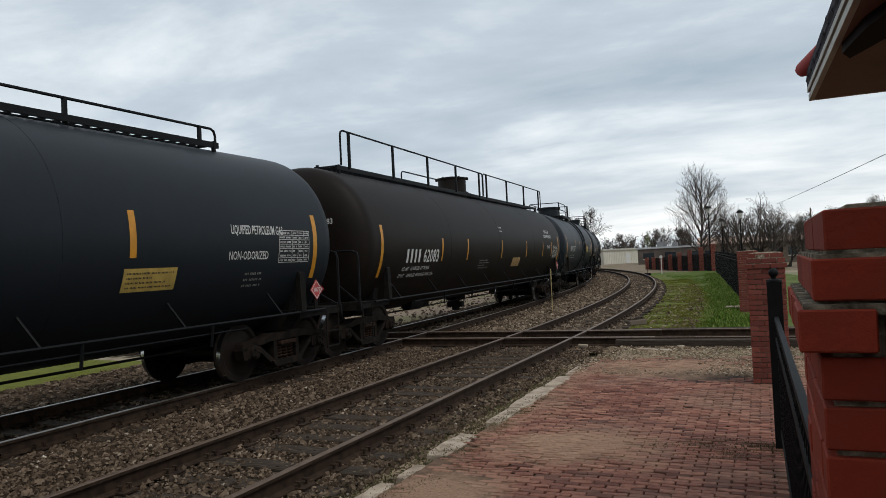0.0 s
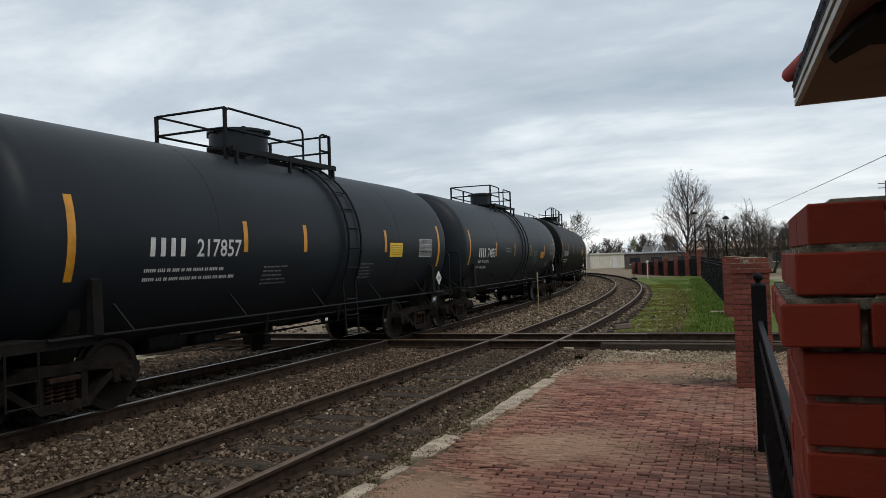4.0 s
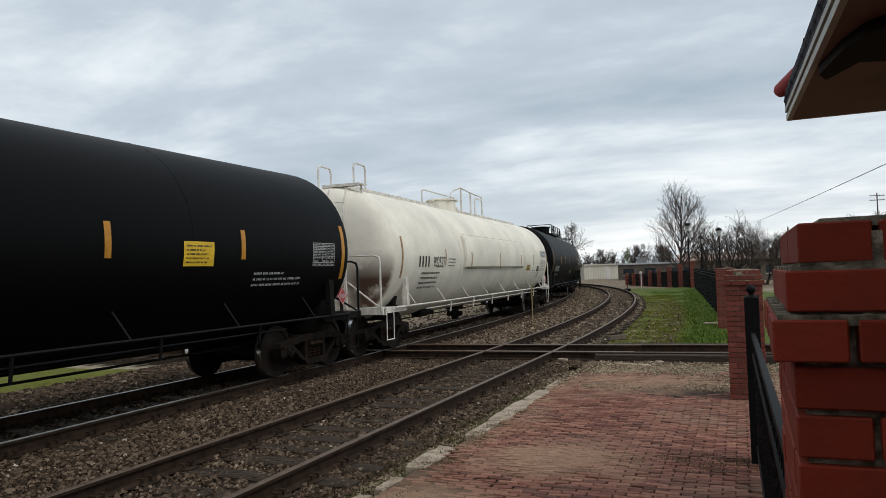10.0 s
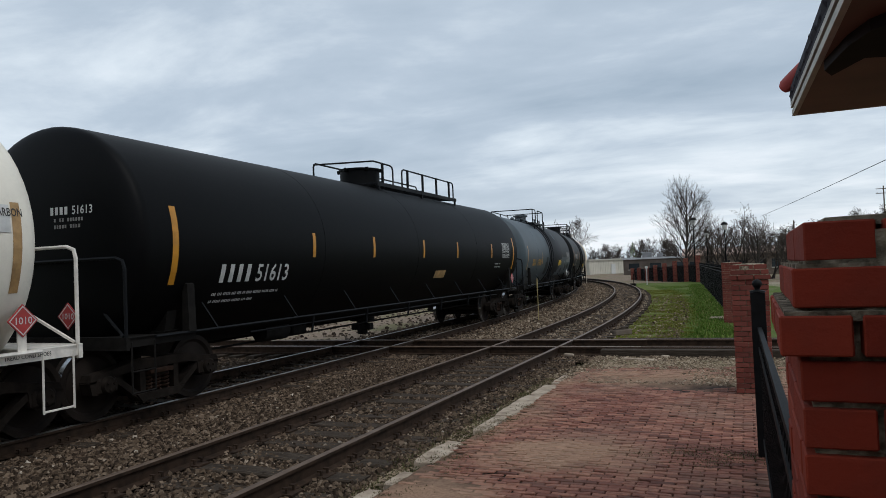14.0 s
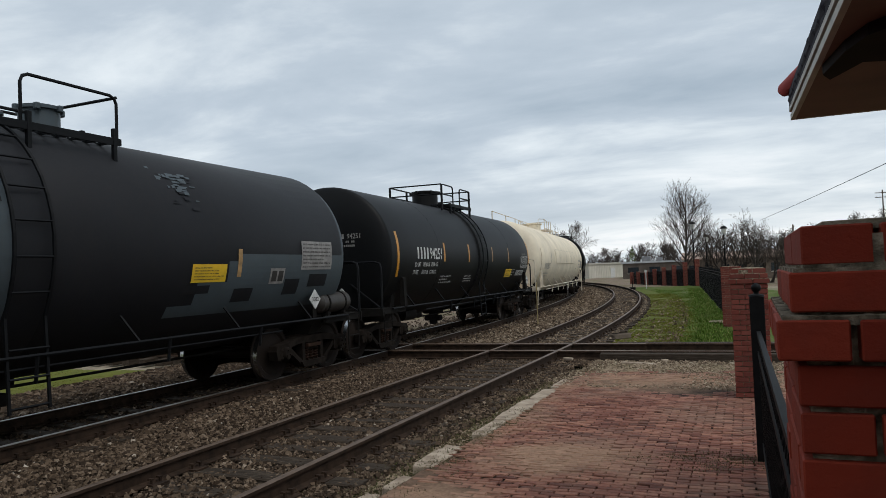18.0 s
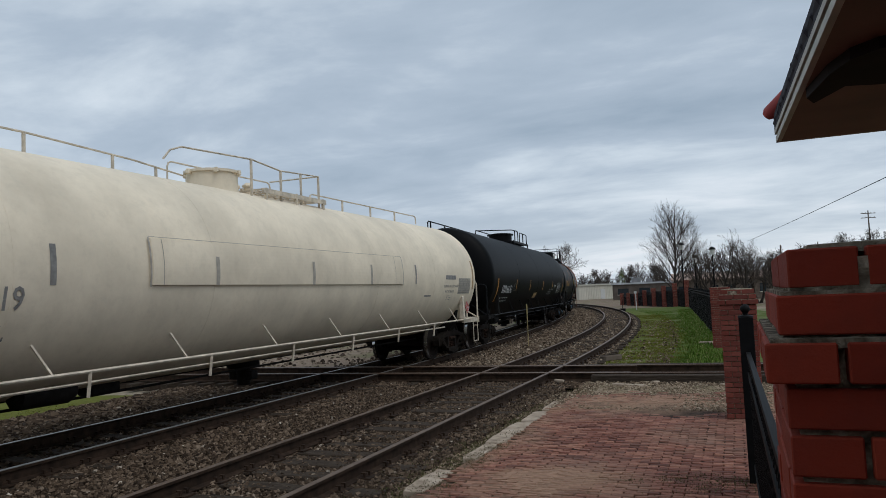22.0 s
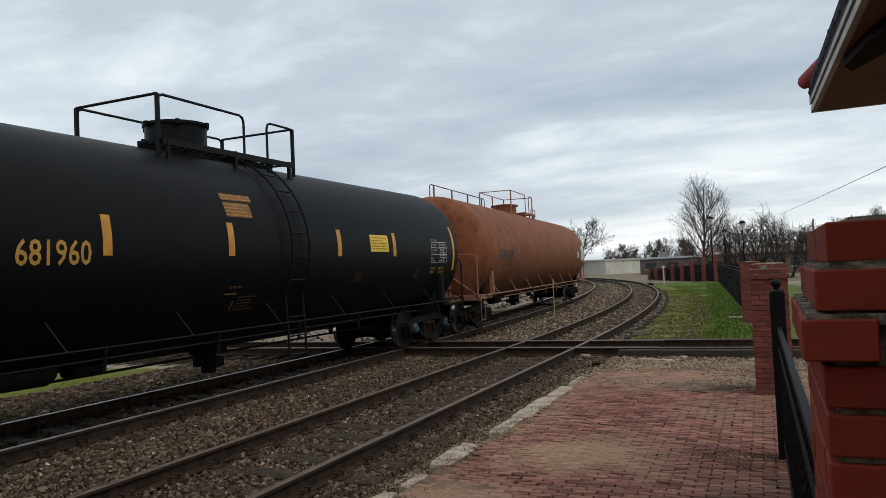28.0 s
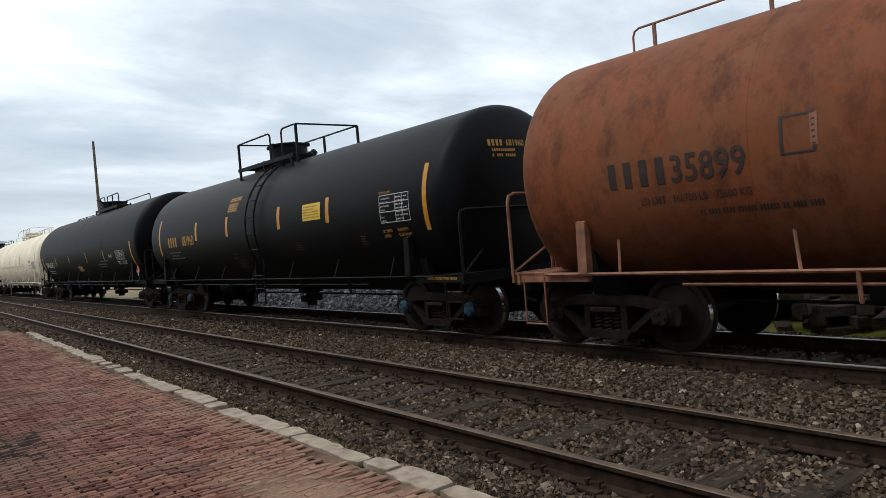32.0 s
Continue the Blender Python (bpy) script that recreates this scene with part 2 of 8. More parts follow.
M_YELLOW = plain("yellow_placard_film", (0.70, 0.45, 0.02), 0.45, 0.0, 0.1, 8, 0)
M_YELLOW_OLD = plain("weathered_yellow_film", (0.42, 0.29, 0.07), 0.55, 0.0, 0.2, 8, 0)
M_LETTER = plain("white_stencil_paint", (0.50, 0.50, 0.485), 0.6, 0.0, 0.15, 10, 0)
M_LETTER_Y = plain("yellow_stencil_paint", (0.42, 0.22, 0.03), 0.6, 0.0, 0.15, 10, 0)
M_LETTER_K = plain("black_stencil_paint", (0.025, 0.022, 0.02), 0.6, 0.0, 0.2, 10, 0)
M_LETTER_DIM = plain("worn_stencil_paint", (0.22, 0.21, 0.20), 0.6, 0.0, 0.3, 10, 0)
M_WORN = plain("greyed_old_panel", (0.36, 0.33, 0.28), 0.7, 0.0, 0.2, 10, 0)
M_WORNY = plain("worn_orange_stencil", (0.16, 0.075, 0.02), 0.7, 0.0, 0.3, 10, 0)
M_ORTEXT = plain("faded_dark_stencil", (0.026, 0.014, 0.011), 0.7, 0.0, 0.3, 8, 0)
M_RED = plain("red_placard", (0.36, 0.032, 0.03), 0.5, 0.0, 0.15, 8, 0)
M_SPRING = plain("rusty_spring_steel", (0.034, 0.019, 0.013), 0.85, 0.0, 0.4, 9, 0.1, 0.08)
M_BLUE = plain("blue_bearing_cap", (0.020, 0.055, 0.085), 0.55, 0.0, 0.3, 20, 0)

m = Mat("rail_head_steel", 0.42, 0.8)
M_RAILHEAD = m.color(m.ramp(m.noise(4, 4), [(0.3, (0.17, 0.155, 0.14)), (0.7, (0.34, 0.315, 0.29))])).m
m = Mat("rusty_rail_web", 0.85)
M_RAILWEB = m.color(m.ramp(m.noise(9, 5), [(0.3, (0.015, 0.0092, 0.006)), (0.7, (0.048, 0.029, 0.0185))])).bump(m.noise(60, 3), 0.3, 0.004).m
m = Mat("dull_rail_head", 0.55, 0.3)
M_RAILDULL = m.color(m.ramp(m.noise(6, 4), [(0.3, (0.075, 0.047, 0.031)), (0.7, (0.155, 0.105, 0.073))])).m

m = Mat("weathered_tie_wood", 0.9)
grain = m.noise(3, 6, 0.65, stretch=(1.2, 14, 14))
c = m.ramp(grain, [(0.3, (0.014, 0.010, 0.007)), (0.55, (0.048, 0.036, 0.026)), (0.75, (0.105, 0.082, 0.062))])
M_TIE = m.color(m.mix(m.val(m.rnd(), 0, 1, 0.0, 0.5), c, (0.05, 0.037, 0.028))).bump(grain, 0.6, 0.02).m

m = Mat("crushed_ballast", 0.9)
c = m.ramp(m.island(), [(0.0, (0.017, 0.0110, 0.0071)), (0.28, (0.048, 0.0322, 0.0213)), (0.62, (0.106, 0.0735, 0.0485)), (0.95, (0.185, 0.134, 0.094)), (0.99, (0.27, 0.21, 0.155)), (1.0, (0.52, 0.46, 0.38))])
M_STONE = m.color(m.mix(m.val(m.noise(0.5, 4), 0.42, 0.62, 0.0, 0.35), c, (0.048, 0.033, 0.022))).bump(m.noise(50, 4), 0.3, 0.006).m
m = Mat("pale_ballast", 0.9)
M_STONEFAR = m.color(m.ramp(m.island(), [(0.0, (0.028, 0.019, 0.0125)), (0.4, (0.110, 0.078, 0.052)), (0.8, (0.200, 0.150, 0.105)), (1.0, (0.33, 0.27, 0.20))])).m
m = Mat("tan_grit", 0.9)
M_TANSTONE = m.color(m.ramp(m.island(), [(0.0, (0.08, 0.058, 0.039)), (0.6, (0.215, 0.160, 0.108)), (1.0, (0.40, 0.33, 0.245))])).m
m = Mat("grey_gravel", 0.9)
M_GRAVEL = m.color(m.ramp(m.island(), [(0.0, (0.035, 0.037, 0.040)), (0.6, (0.12, 0.125, 0.13)), (1.0, (0.30, 0.31, 0.32))])).m
m = Mat("ballast_fines", 0.95)
v = m.n.new("ShaderNodeTexVoronoi")
v.inputs["Scale"].default_value = 22
m.l.new(m.tc.outputs["Object"], v.inputs[0])
c = m.ramp(v.outputs["Color"], [(0.1, (0.009, 0.006, 0.004)), (0.5, (0.040, 0.028, 0.0185)), (0.9, (0.10, 0.072, 0.050))])
c = m.mix(m.val(m.noise(0.45, 5), 0.45, 0.65, 0, 0.7), c, (0.07, 0.052, 0.04))
M_BED = m.color(c).bump(v.outputs["Distance"], 0.9, 0.03).m

m = Mat("open_ground", 0.95)
big = m.noise(0.06, 6, 0.6)
fine = m.noise(3.5, 6, 0.7)
c1 = m.ramp(fine, [(0.3, (0.055, 0.085, 0.02)), (0.7, (0.13, 0.17, 0.05))])
c2 = m.ramp(fine, [(0.3, (0.16, 0.125, 0.085)), (0.7, (0.33, 0.28, 0.21))])
M_GROUND = m.color(m.mix(m.val(big, 0.46, 0.56, 0, 1), c1, c2)).bump(fine, 0.5, 0.05).m
m = Mat("lawn_soil", 0.95)
fine = m.noise(5, 6, 0.7)
c1 = m.ramp(fine, [(0.3, (0.045, 0.070, 0.010)), (0.7, (0.088, 0.125, 0.020))])
c2 = m.ramp(fine, [(0.3, (0.12, 0.11, 0.055)), (0.7, (0.24, 0.21, 0.13))])
M_LAWN = m.color(m.mix(m.val(m.noise(0.5, 5), 0.5, 0.66, 0, 0.45), c1, c2)).bump(fine, 0.6, 0.04).m
m = Mat("worn_grass_soil", 0.95)
fine = m.noise(9, 6, 0.7)
c1 = m.ramp(fine, [(0.3, (0.062, 0.082, 0.014)), (0.7, (0.125, 0.148, 0.032))])
c2 = m.ramp(fine, [(0.3, (0.13, 0.10, 0.065)), (0.7, (0.29, 0.23, 0.155))])
M_WORNGRASS = m.color(m.mix(m.val(m.noise(0.9, 6, 0.65), 0.54, 0.70, 0, 0.5), c1, c2)).bump(fine, 0.6, 0.04).m
m = Mat("field_soil", 0.95)
fine = m.noise(5, 6, 0.7)
c1 = m.ramp(fine, [(0.3, (0.075, 0.082, 0.010)), (0.7, (0.125, 0.132, 0.018))])
c2 = m.ramp(fine, [(0.3, (0.11, 0.095, 0.05)), (0.7, (0.22, 0.19, 0.11))])
M_FIELD = m.color(m.mix(m.val(m.noise(0.35, 5), 0.56, 0.70, 0, 0.6), c1, c2)).bump(fine, 0.6, 0.04).m
m = Mat("grass_blade", 0.8)
M_BLADE = m.color(m.ramp(m.island(), [(0.0, (0.045, 0.088, 0.009)), (0.5, (0.080, 0.145, 0.016)), (0.85, (0.13, 0.18, 0.035)), (1.0, (0.28, 0.25, 0.11))])).m
m = Mat("yellowed_grass_blade", 0.8)
M_BLADEY = m.color(m.ramp(m.island(), [(0.0, (0.080, 0.088, 0.009)), (0.5, (0.115, 0.125, 0.014)), (0.9, (0.155, 0.150, 0.025)), (1.0, (0.22, 0.19, 0.07))])).m
m = Mat("low_verge_weed", 0.85)
M_VERGE = m.color(m.ramp(m.island(), [(0.0, (0.028, 0.04, 0.012)), (0.6, (0.06, 0.075, 0.02)), (1.0, (0.15, 0.125, 0.06))])).m
m = Mat("dry_weed", 0.85)
M_WEED = m.color(m.ramp(m.island(), [(0.0, (0.045, 0.055, 0.018)), (0.5, (0.11, 0.09, 0.045)), (1.0, (0.22, 0.175, 0.105))])).m
m = Mat("sandy_dirt", 0.95)
fine = m.noise(14, 6, 0.7)
c = m.ramp(fine, [(0.3, (0.15, 0.108, 0.070)), (0.7, (0.34, 0.26, 0.175))])
M_DIRT = m.color(m.mix(m.val(m.noise(1.2, 4), 0.5, 0.62, 0, 0.6), c, (0.10, 0.10, 0.045))).bump(fine, 0.5, 0.02).m

m = Mat("bare_tan_lot", 0.95)
fine = m.noise(6, 6, 0.7)
c = m.ramp(fine, [(0.3, (0.12, 0.085, 0.06)), (0.7, (0.27, 0.21, 0.155))])
M_LOT = m.color(m.mix(m.val(m.noise(0.35, 5), 0.5, 0.62, 0, 0.6), c, (0.11, 0.115, 0.045))).bump(fine, 0.6, 0.04).m
m = Mat("dark_debris", 0.9)
M_TIEBIT = m.color(m.ramp(m.island(), [(0.0, (0.02, 0.014, 0.01)), (0.6, (0.07, 0.05, 0.035)), (1.0, (0.2, 0.16, 0.12))])).m
SAND_SPOTS = ((-1.85, 6.75, 0.95, 0.80), (-2.35, 5.1, 0.55, 1.0), (-1.3, 11.6, 1.9, 1.0), (0.9, 11.7, 1.3, 1.2), (-2.3, -4.6, 0.6, 1.8), (-1.1, 3.2, 0.5, 0.9))


def sand_mask(m):
    """How far sand has drifted over the pavement: soft round drifts and a band beside the curb."""
    pos = m.n.new("ShaderNodeNewGeometry").outputs["Position"]
    wob = m.n.new("ShaderNodeTexNoise")
    wob.inputs["Scale"].default_value, wob.inputs["Detail"].default_value, wob.inputs["Roughness"].default_value = 1.6, 7.0, 0.68
    m.l.new(pos, wob.inputs[0])
    sep = m.n.new("ShaderNodeSeparateXYZ")
    m.l.new(pos, sep.inputs[0])
    total = m.val(sep.outputs[0], -2.75, -2.25, 0.40, 0.0)
    for cx, cy, rx, ry in SAND_SPOTS:
        v = m.n.new("ShaderNodeVectorMath")
        v.operation = "SUBTRACT"
        m.l.new(pos, v.inputs[0])
        v.inputs[1].default_value = (cx, cy, 0)
        w = m.n.new("ShaderNodeVectorMath")
        w.operation = "MULTIPLY"
        m.l.new(v.outputs[0], w.inputs[0])
        w.inputs[1].default_value = (1 / rx, 1 / ry, 0)
        d = m.n.new("ShaderNodeVectorMath")
        d.operation = "LENGTH"
        m.l.new(w.outputs[0], d.inputs[0])
        a = m.n.new("ShaderNodeMath")
        a.operation = "MAXIMUM"
        m.l.new(m.val(d.outputs["Value"], 1.25, 0.15, 0.0, 0.75), a.inputs[0])
        m.l.new(total, a.inputs[1])
        total = a.outputs[0]
    b = m.n.new("ShaderNodeMath")
    b.operation = "ADD"
    m.l.new(total, b.inputs[0])
    m.l.new(m.val(wob.outputs[0], 0.3, 0.7, -0.32, 0.32), b.inputs[1])
    return m.val(b.outputs[0], 0.12, 0.62, 0.0, 0.85), pos


def paver_paint(name, single):
    m = Mat(name, 0.8)
    c = m.ramp(m.rnd() if single else m.island(), [(0.0, (0.100, 0.043, 0.033)), (0.25, (0.178, 0.072, 0.052)), (0.7, (0.248, 0.106, 0.075)), (1.0, (0.325, 0.155, 0.106))])
    sand, pos = sand_mask(m)
    for scale, lo, hi, amount, tint in ((22, 0.45, 0.72, 0.6, (0.075, 0.046, 0.038)), (0.75, 0.46, 0.64, 0.50, (0.255, 0.160, 0.115)), (0.5, 0.54, 0.68, 0.4, (0.095, 0.046, 0.036))):
        t = m.n.new("ShaderNodeTexNoise")
        t.inputs["Scale"].default_value, t.inputs["Detail"].default_value, t.inputs["Roughness"].default_value = scale, 5.0, 0.6
        m.l.new(pos, t.inputs[0])
        c = m.mix(m.val(t.outputs[0], lo, hi, 0, amount), c, tint)
    c = m.mix(sand, c, m.ramp(m.noise(9, 6, 0.65), [(0.3, (0.225, 0.132, 0.086)), (0.7, (0.375, 0.240, 0.160))]))
    return m.color(c).bump(m.noise(45, 4), 0.5, 0.006).m


M_PAVER, M_PAVERFAR = paver_paint("street_brick_paver", True), paver_paint("street_brick_paver_field", False)
m = Mat("paver_joint_sand", 0.95)
sand, _ = sand_mask(m)
c = m.ramp(m.noise(6, 5), [(0.35, (0.013, 0.0085, 0.0065)), (0.7, (0.075, 0.049, 0.036))])
M_JOINT = m.color(m.mix(sand, c, m.ramp(m.noise(40, 5), [(0.3, (0.215, 0.127, 0.083)), (0.7, (0.355, 0.230, 0.153))]))).bump(m.noise(90, 3), 0.5, 0.005).m
m = Mat("wall_brick_red", 0.75)
c = m.ramp(m.rnd(), [(0.0, (0.185, 0.025, 0.012)), (0.5, (0.235, 0.032, 0.015)), (1.0, (0.280, 0.043, 0.021))])
M_BRICK = m.color(m.mix(m.val(m.noise(9, 5), 0.45, 0.8, 0, 0.45), c, (0.12, 0.030, 0.020))).bump(m.noise(70, 5, 0.65), 0.55, 0.005).m
# duller copy of the wall brick, with shade and haze put into its colour
m = Mat("shaded_brick_red", 0.8)
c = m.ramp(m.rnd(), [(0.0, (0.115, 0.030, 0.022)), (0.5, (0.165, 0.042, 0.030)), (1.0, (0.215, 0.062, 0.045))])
M_BRICKSHADE = m.color(m.mix(m.val(m.noise(6, 5), 0.45, 0.8, 0, 0.5), c, (0.13, 0.065, 0.055))).bump(m.noise(70, 4), 0.35, 0.004).m
m = Mat("lime_mortar", 0.95)
M_MORTAR = m.color(m.ramp(m.noise(30, 5), [(0.32, (0.050, 0.041, 0.028)), (0.5, (0.19, 0.155, 0.11)), (0.72, (0.42, 0.36, 0.27))])).bump(m.noise(60, 6, 0.7), 1.0, 0.012).m
m = Mat("worn_curb_concrete", 0.9)
M_CURB = m.color(m.ramp(m.noise(7, 6), [(0.25, (0.17, 0.125, 0.092)), (0.5, (0.33, 0.265, 0.20)), (0.75, (0.46, 0.385, 0.30))])).bump(m.noise(30, 5), 0.5, 0.01).m
M_IRON = plain("black_wrought_iron", (0.006, 0.006, 0.0065), 0.6, 0.0, 0.3, 12, 0.1, 0.12)
M_BARK = plain("grey_bark", (0.050, 0.042, 0.036), 0.9, 0.0, 0.35, 5, 0.5)
M_TWIG = plain("bare_twig", (0.075, 0.061, 0.052), 0.9, 0.0, 0.3, 2, 0)
M_BUD = plain("spring_bud", (0.075, 0.062, 0.042), 0.8, 0.0, 0.3, 2, 0)
M_SOFFIT = plain("brown_painted_soffit", (0.15, 0.074, 0.05), 0.7, 0.0, 0.2, 2)
M_BRACKET = plain("dark_stained_bracket", (0.014, 0.009, 0.008), 0.8, 0.0, 0.3, 4, 0.1, 0.1)
M_FASCIA = plain("pale_fascia_paint", (0.42, 0.40, 0.34), 0.6, 0.0, 0.15, 5)
M_FASCIA_DK = plain("dark_fascia_paint", (0.03, 0.035, 0.03), 0.6, 0.0, 0.2, 5)
M_SHINGLE = plain("dark_slate_shingle", (0.035, 0.033, 0.04), 0.85, 0.0, 0.4, 5, 0.4)
M_REDTILE = plain("red_clay_ridge_tile", (0.36, 0.06, 0.055), 0.7, 0.0, 0.2, 5)
M_METALWALL = plain("beige_metal_siding", (0.50, 0.47, 0.40), 0.6, 0.0, 0.1, 0.6)
M_DARKROOF = plain("grey_metal_roof", (0.16, 0.16, 0.165), 0.6, 0.0, 0.25, 1.0)
M_SHEDWALL = plain("brown_grey_siding", (0.10, 0.082, 0.07), 0.8, 0.0, 0.3, 0.8)
M_PALEROOF = plain("pale_membrane_roof", (0.36, 0.37, 0.38), 0.8, 0.0, 0.2, 0.8)
M_REDROOF = plain("tan_metal_roof", (0.24, 0.165, 0.125), 0.7, 0.0, 0.25, 1.0)
M_GLASSDK = plain("dark_window_glass", (0.02, 0.025, 0.03), 0.12, 0.0, 0.1, 2, 0)
M_POLE = plain("weathered_pole_wood", (0.12, 0.095, 0.075), 0.9, 0.0, 0.3, 3, 0.3)
M_YELSTAKE = plain("pale_marker_plastic", (0.30, 0.235, 0.10), 0.5, 0.0, 0.15, 6, 0)
M_LAMPGLASS = plain("frosted_lamp_glass", (0.55, 0.55, 0.52), 0.3, 0.0, 0.1, 6, 0)

# ---------------------------------------------------------------- mesh helpers


class Geo:
    """Collects vertices and faces of one mesh."""

    def __init__(self):
        self.v, self.f, self.mi = [], [], []
        self.slot = 0

    def add(self, verts, faces):
        o = len(self.v)
        self.v.extend(tuple(p) for p in verts)
        for f in faces:
            self.f.append(tuple(i + o for i in f))
            self.mi.append(self.slot)
        return self

    def box(self, c, s, m=None, bev=0.0):
        x, y, z = (d / 2 for d in s)
        if bev > 0:
            b = min(bev, x * 0.9, y * 0.9, z * 0.9)
            ring = lambda zz, k: [(sx * (x - (b if k or ax else 0)), sy * (y - (b if k or not ax else 0)), zz) for sx, sy, ax in
                                  ((1, -1, 0), (1, 1, 0), (1, 1, 1), (-1, 1, 1), (-1, 1, 0), (-1, -1, 0), (-1, -1, 1), (1, -1, 1))]
            vs = []
            for zz, k in ((-z, 1), (-z + b, 0), (z - b, 0), (z, 1)):
                vs += ring(zz, k)
            fs = [tuple(reversed(range(8))), tuple(range(24, 32))]
            for r in range(3):
                for i in range(8):
                    j = (i + 1) % 8
                    fs.append((r * 8 + i, r * 8 + j, r * 8 + 8 + j, r * 8 + 8 + i))
        else:
            vs = [(sx * x, sy * y, sz * z) for sz in (-1, 1) for sx, sy in ((-1, -1), (1, -1), (1, 1), (-1, 1))]
            fs = [(3, 2, 1, 0), (4, 5, 6, 7), (0, 1, 5, 4), (1, 2, 6, 5), (2, 3, 7, 6), (3, 0, 4, 7)]
        if m is not None:
            vs = [m @ Vector(p) for p in vs]
        return self.add([(p[0] + c[0], p[1] + c[1], p[2] + c[2]) for p in vs], fs)

    def prism(self, pts, axis, a, b):
        """A flat outline (two coordinates) drawn out along an axis from a to b."""
        put = {0: lambda p, t: (t, p[0], p[1]), 1: lambda p, t: (p[0], t, p[1]), 2: lambda p, t: (p[0], p[1], t)}[axis]
        n = len(pts)
        vs = [put(p, a) for p in pts] + [put(p, b) for p in pts]
        fs = [tuple(reversed(range(n))), tuple(range(n, 2 * n))] + [(i, (i + 1) % n, n + (i + 1) % n, n + i) for i in range(n)]
        return self.add(vs, fs)

    def tube(self, path, r, n=6, cap=True):
        path = [Vector(p) for p in path]
        rad = r if isinstance(r, (list, tuple)) else [r] * len(path)
        vs, fs = [], []
        up = None
        for i, p in enumerate(path):
            d = (path[min(i + 1, len(path) - 1)] - path[max(i - 1, 0)]).normalized()
            if up is None:
                up = Vector((0, 0, 1)) if abs(d.z) < 0.9 else Vector((1, 0, 0))
            a = d.cross(up).normalized()
            if a.length < 0.5:
                a = d.cross(Vector((0.3, 1, 0.2))).normalized()
            b = a.cross(d).normalized()
            up = b
            for k in range(n):
                t = 2 * math.pi * k / n
                vs.append(p + (a * math.cos(t) + b * math.sin(t)) * rad[i])
        for i in range(len(path) - 1):
            for k in range(n):
                j = (k + 1) % n
                fs.append((i * n + k, i * n + j, i * n + n + j, i * n + n + k))
        if cap:
            fs += [tuple(reversed(range(n))), tuple(range((len(path) - 1) * n, len(path) * n))]
        return self.add(vs, fs)

    def lathe(self, prof, n=32, axis=1, c=(0, 0, 0), caps=True):
        """prof: (radius, place along the axis) pairs."""
        vs, fs = [], []
        for r, t in prof:
            for k in range(n):
                a = 2 * math.pi * k / n
                x, z = r * math.cos(a), r * math.sin(a)
                p = {1: (x, t, z), 0: (t, x, z), 2: (x, z, t)}[axis]
                vs.append((p[0] + c[0], p[1] + c[1], p[2] + c[2]))
        for i in range(len(prof) - 1):
            for k in range(n):
                j = (k + 1) % n
                q = (i * n + k, i * n + j, i * n + n + j, i * n + n + k)
                fs.append(q if axis == 2 else tuple(reversed(q)))
        if caps and prof[0][0] > 1e-4:
            fs.append(tuple(range(n)) if axis != 2 else tuple(reversed(range(n))))
        if caps and prof[-1][0] > 1e-4:
            fs.append(tuple((len(prof) - 1) * n + k for k in (reversed(range(n)) if axis != 2 else range(n))))
        return self.add(vs, fs)

    def mesh(self, name, *mats, smooth=0):
        me = bpy.data.meshes.new(name)
        me.from_pydata(self.v, [], self.f)
        for mt in mats:
            me.materials.append(mt)
        if any(self.mi):
            me.polygons.foreach_set("material_index", self.mi)
        if smooth:
            me.polygons.foreach_set("use_smooth", [True] * len(me.polygons))
            me.set_sharp_from_angle(angle=radians(smooth))
        me.update()
        return me


def thing(name, me, m=None, label="", category="", group="", kind=""):
    ob = new(name, me)
    if m is not None:
        ob.matrix_basis = m
    return tagged(ob, label, category, group, kind)


def part(name, g, mat, parent, label="", smooth=0, m=None):
    """Links a Geo (or a finished mesh) as one mesh object under a thing or a part."""
    me = g.mesh(name, *(mat if isinstance(mat, (list, tuple)) else (mat,)), smooth=smooth) if isinstance(g, Geo) else g
    ob = new(name, me)
    ob.parent = parent
    if m is not None:
        ob.matrix_basis = m
    return tagged(ob, label)


def big_mesh(name, verts, faces, mat):
    me = bpy.data.meshes.new(name)
    me.vertices.add(len(verts))
    me.vertices.foreach_set("co", np.asarray(verts, np.float32).ravel())
    faces = np.asarray(faces, np.int32)
    k = faces.shape[1]
    me.loops.add(faces.size)
    me.loops.foreach_set("vertex_index", faces.ravel())
    me.polygons.add(len(faces))
    me.polygons.foreach_set("loop_start", np.arange(0, faces.size, k, dtype=np.int32))
    me.polygons.foreach_set("use_smooth", np.zeros(len(faces), bool))
    me.materials.append(mat)
    me.update(calc_edges=True)
    me.validate()
    return me

# ---------------------------------------------------------------- tracks
GAUGE = 1.505          # between rail-head centres
SIDING_X, SIDING_Y0, SIDING_R = -4.62, 14.0, 193.0
MAIN_X, MAIN_Y0, MAIN_R = -8.47, 8.0, 235.0


def main_at(s):
    """Place and heading (degrees from +y, to the left) on the main track, s metres up the line."""
    if s <= 0:
        return MAIN_X - 0.012 * s, s, 0.7
    if s <= MAIN_Y0:
        k = 1 - s / MAIN_Y0
        return MAIN_X, s, 0.7 * k
    a = (s - MAIN_Y0) / MAIN_R
    return MAIN_X - MAIN_R * (1 - math.cos(a)), MAIN_Y0 + MAIN_R * math.sin(a), math.degrees(a)


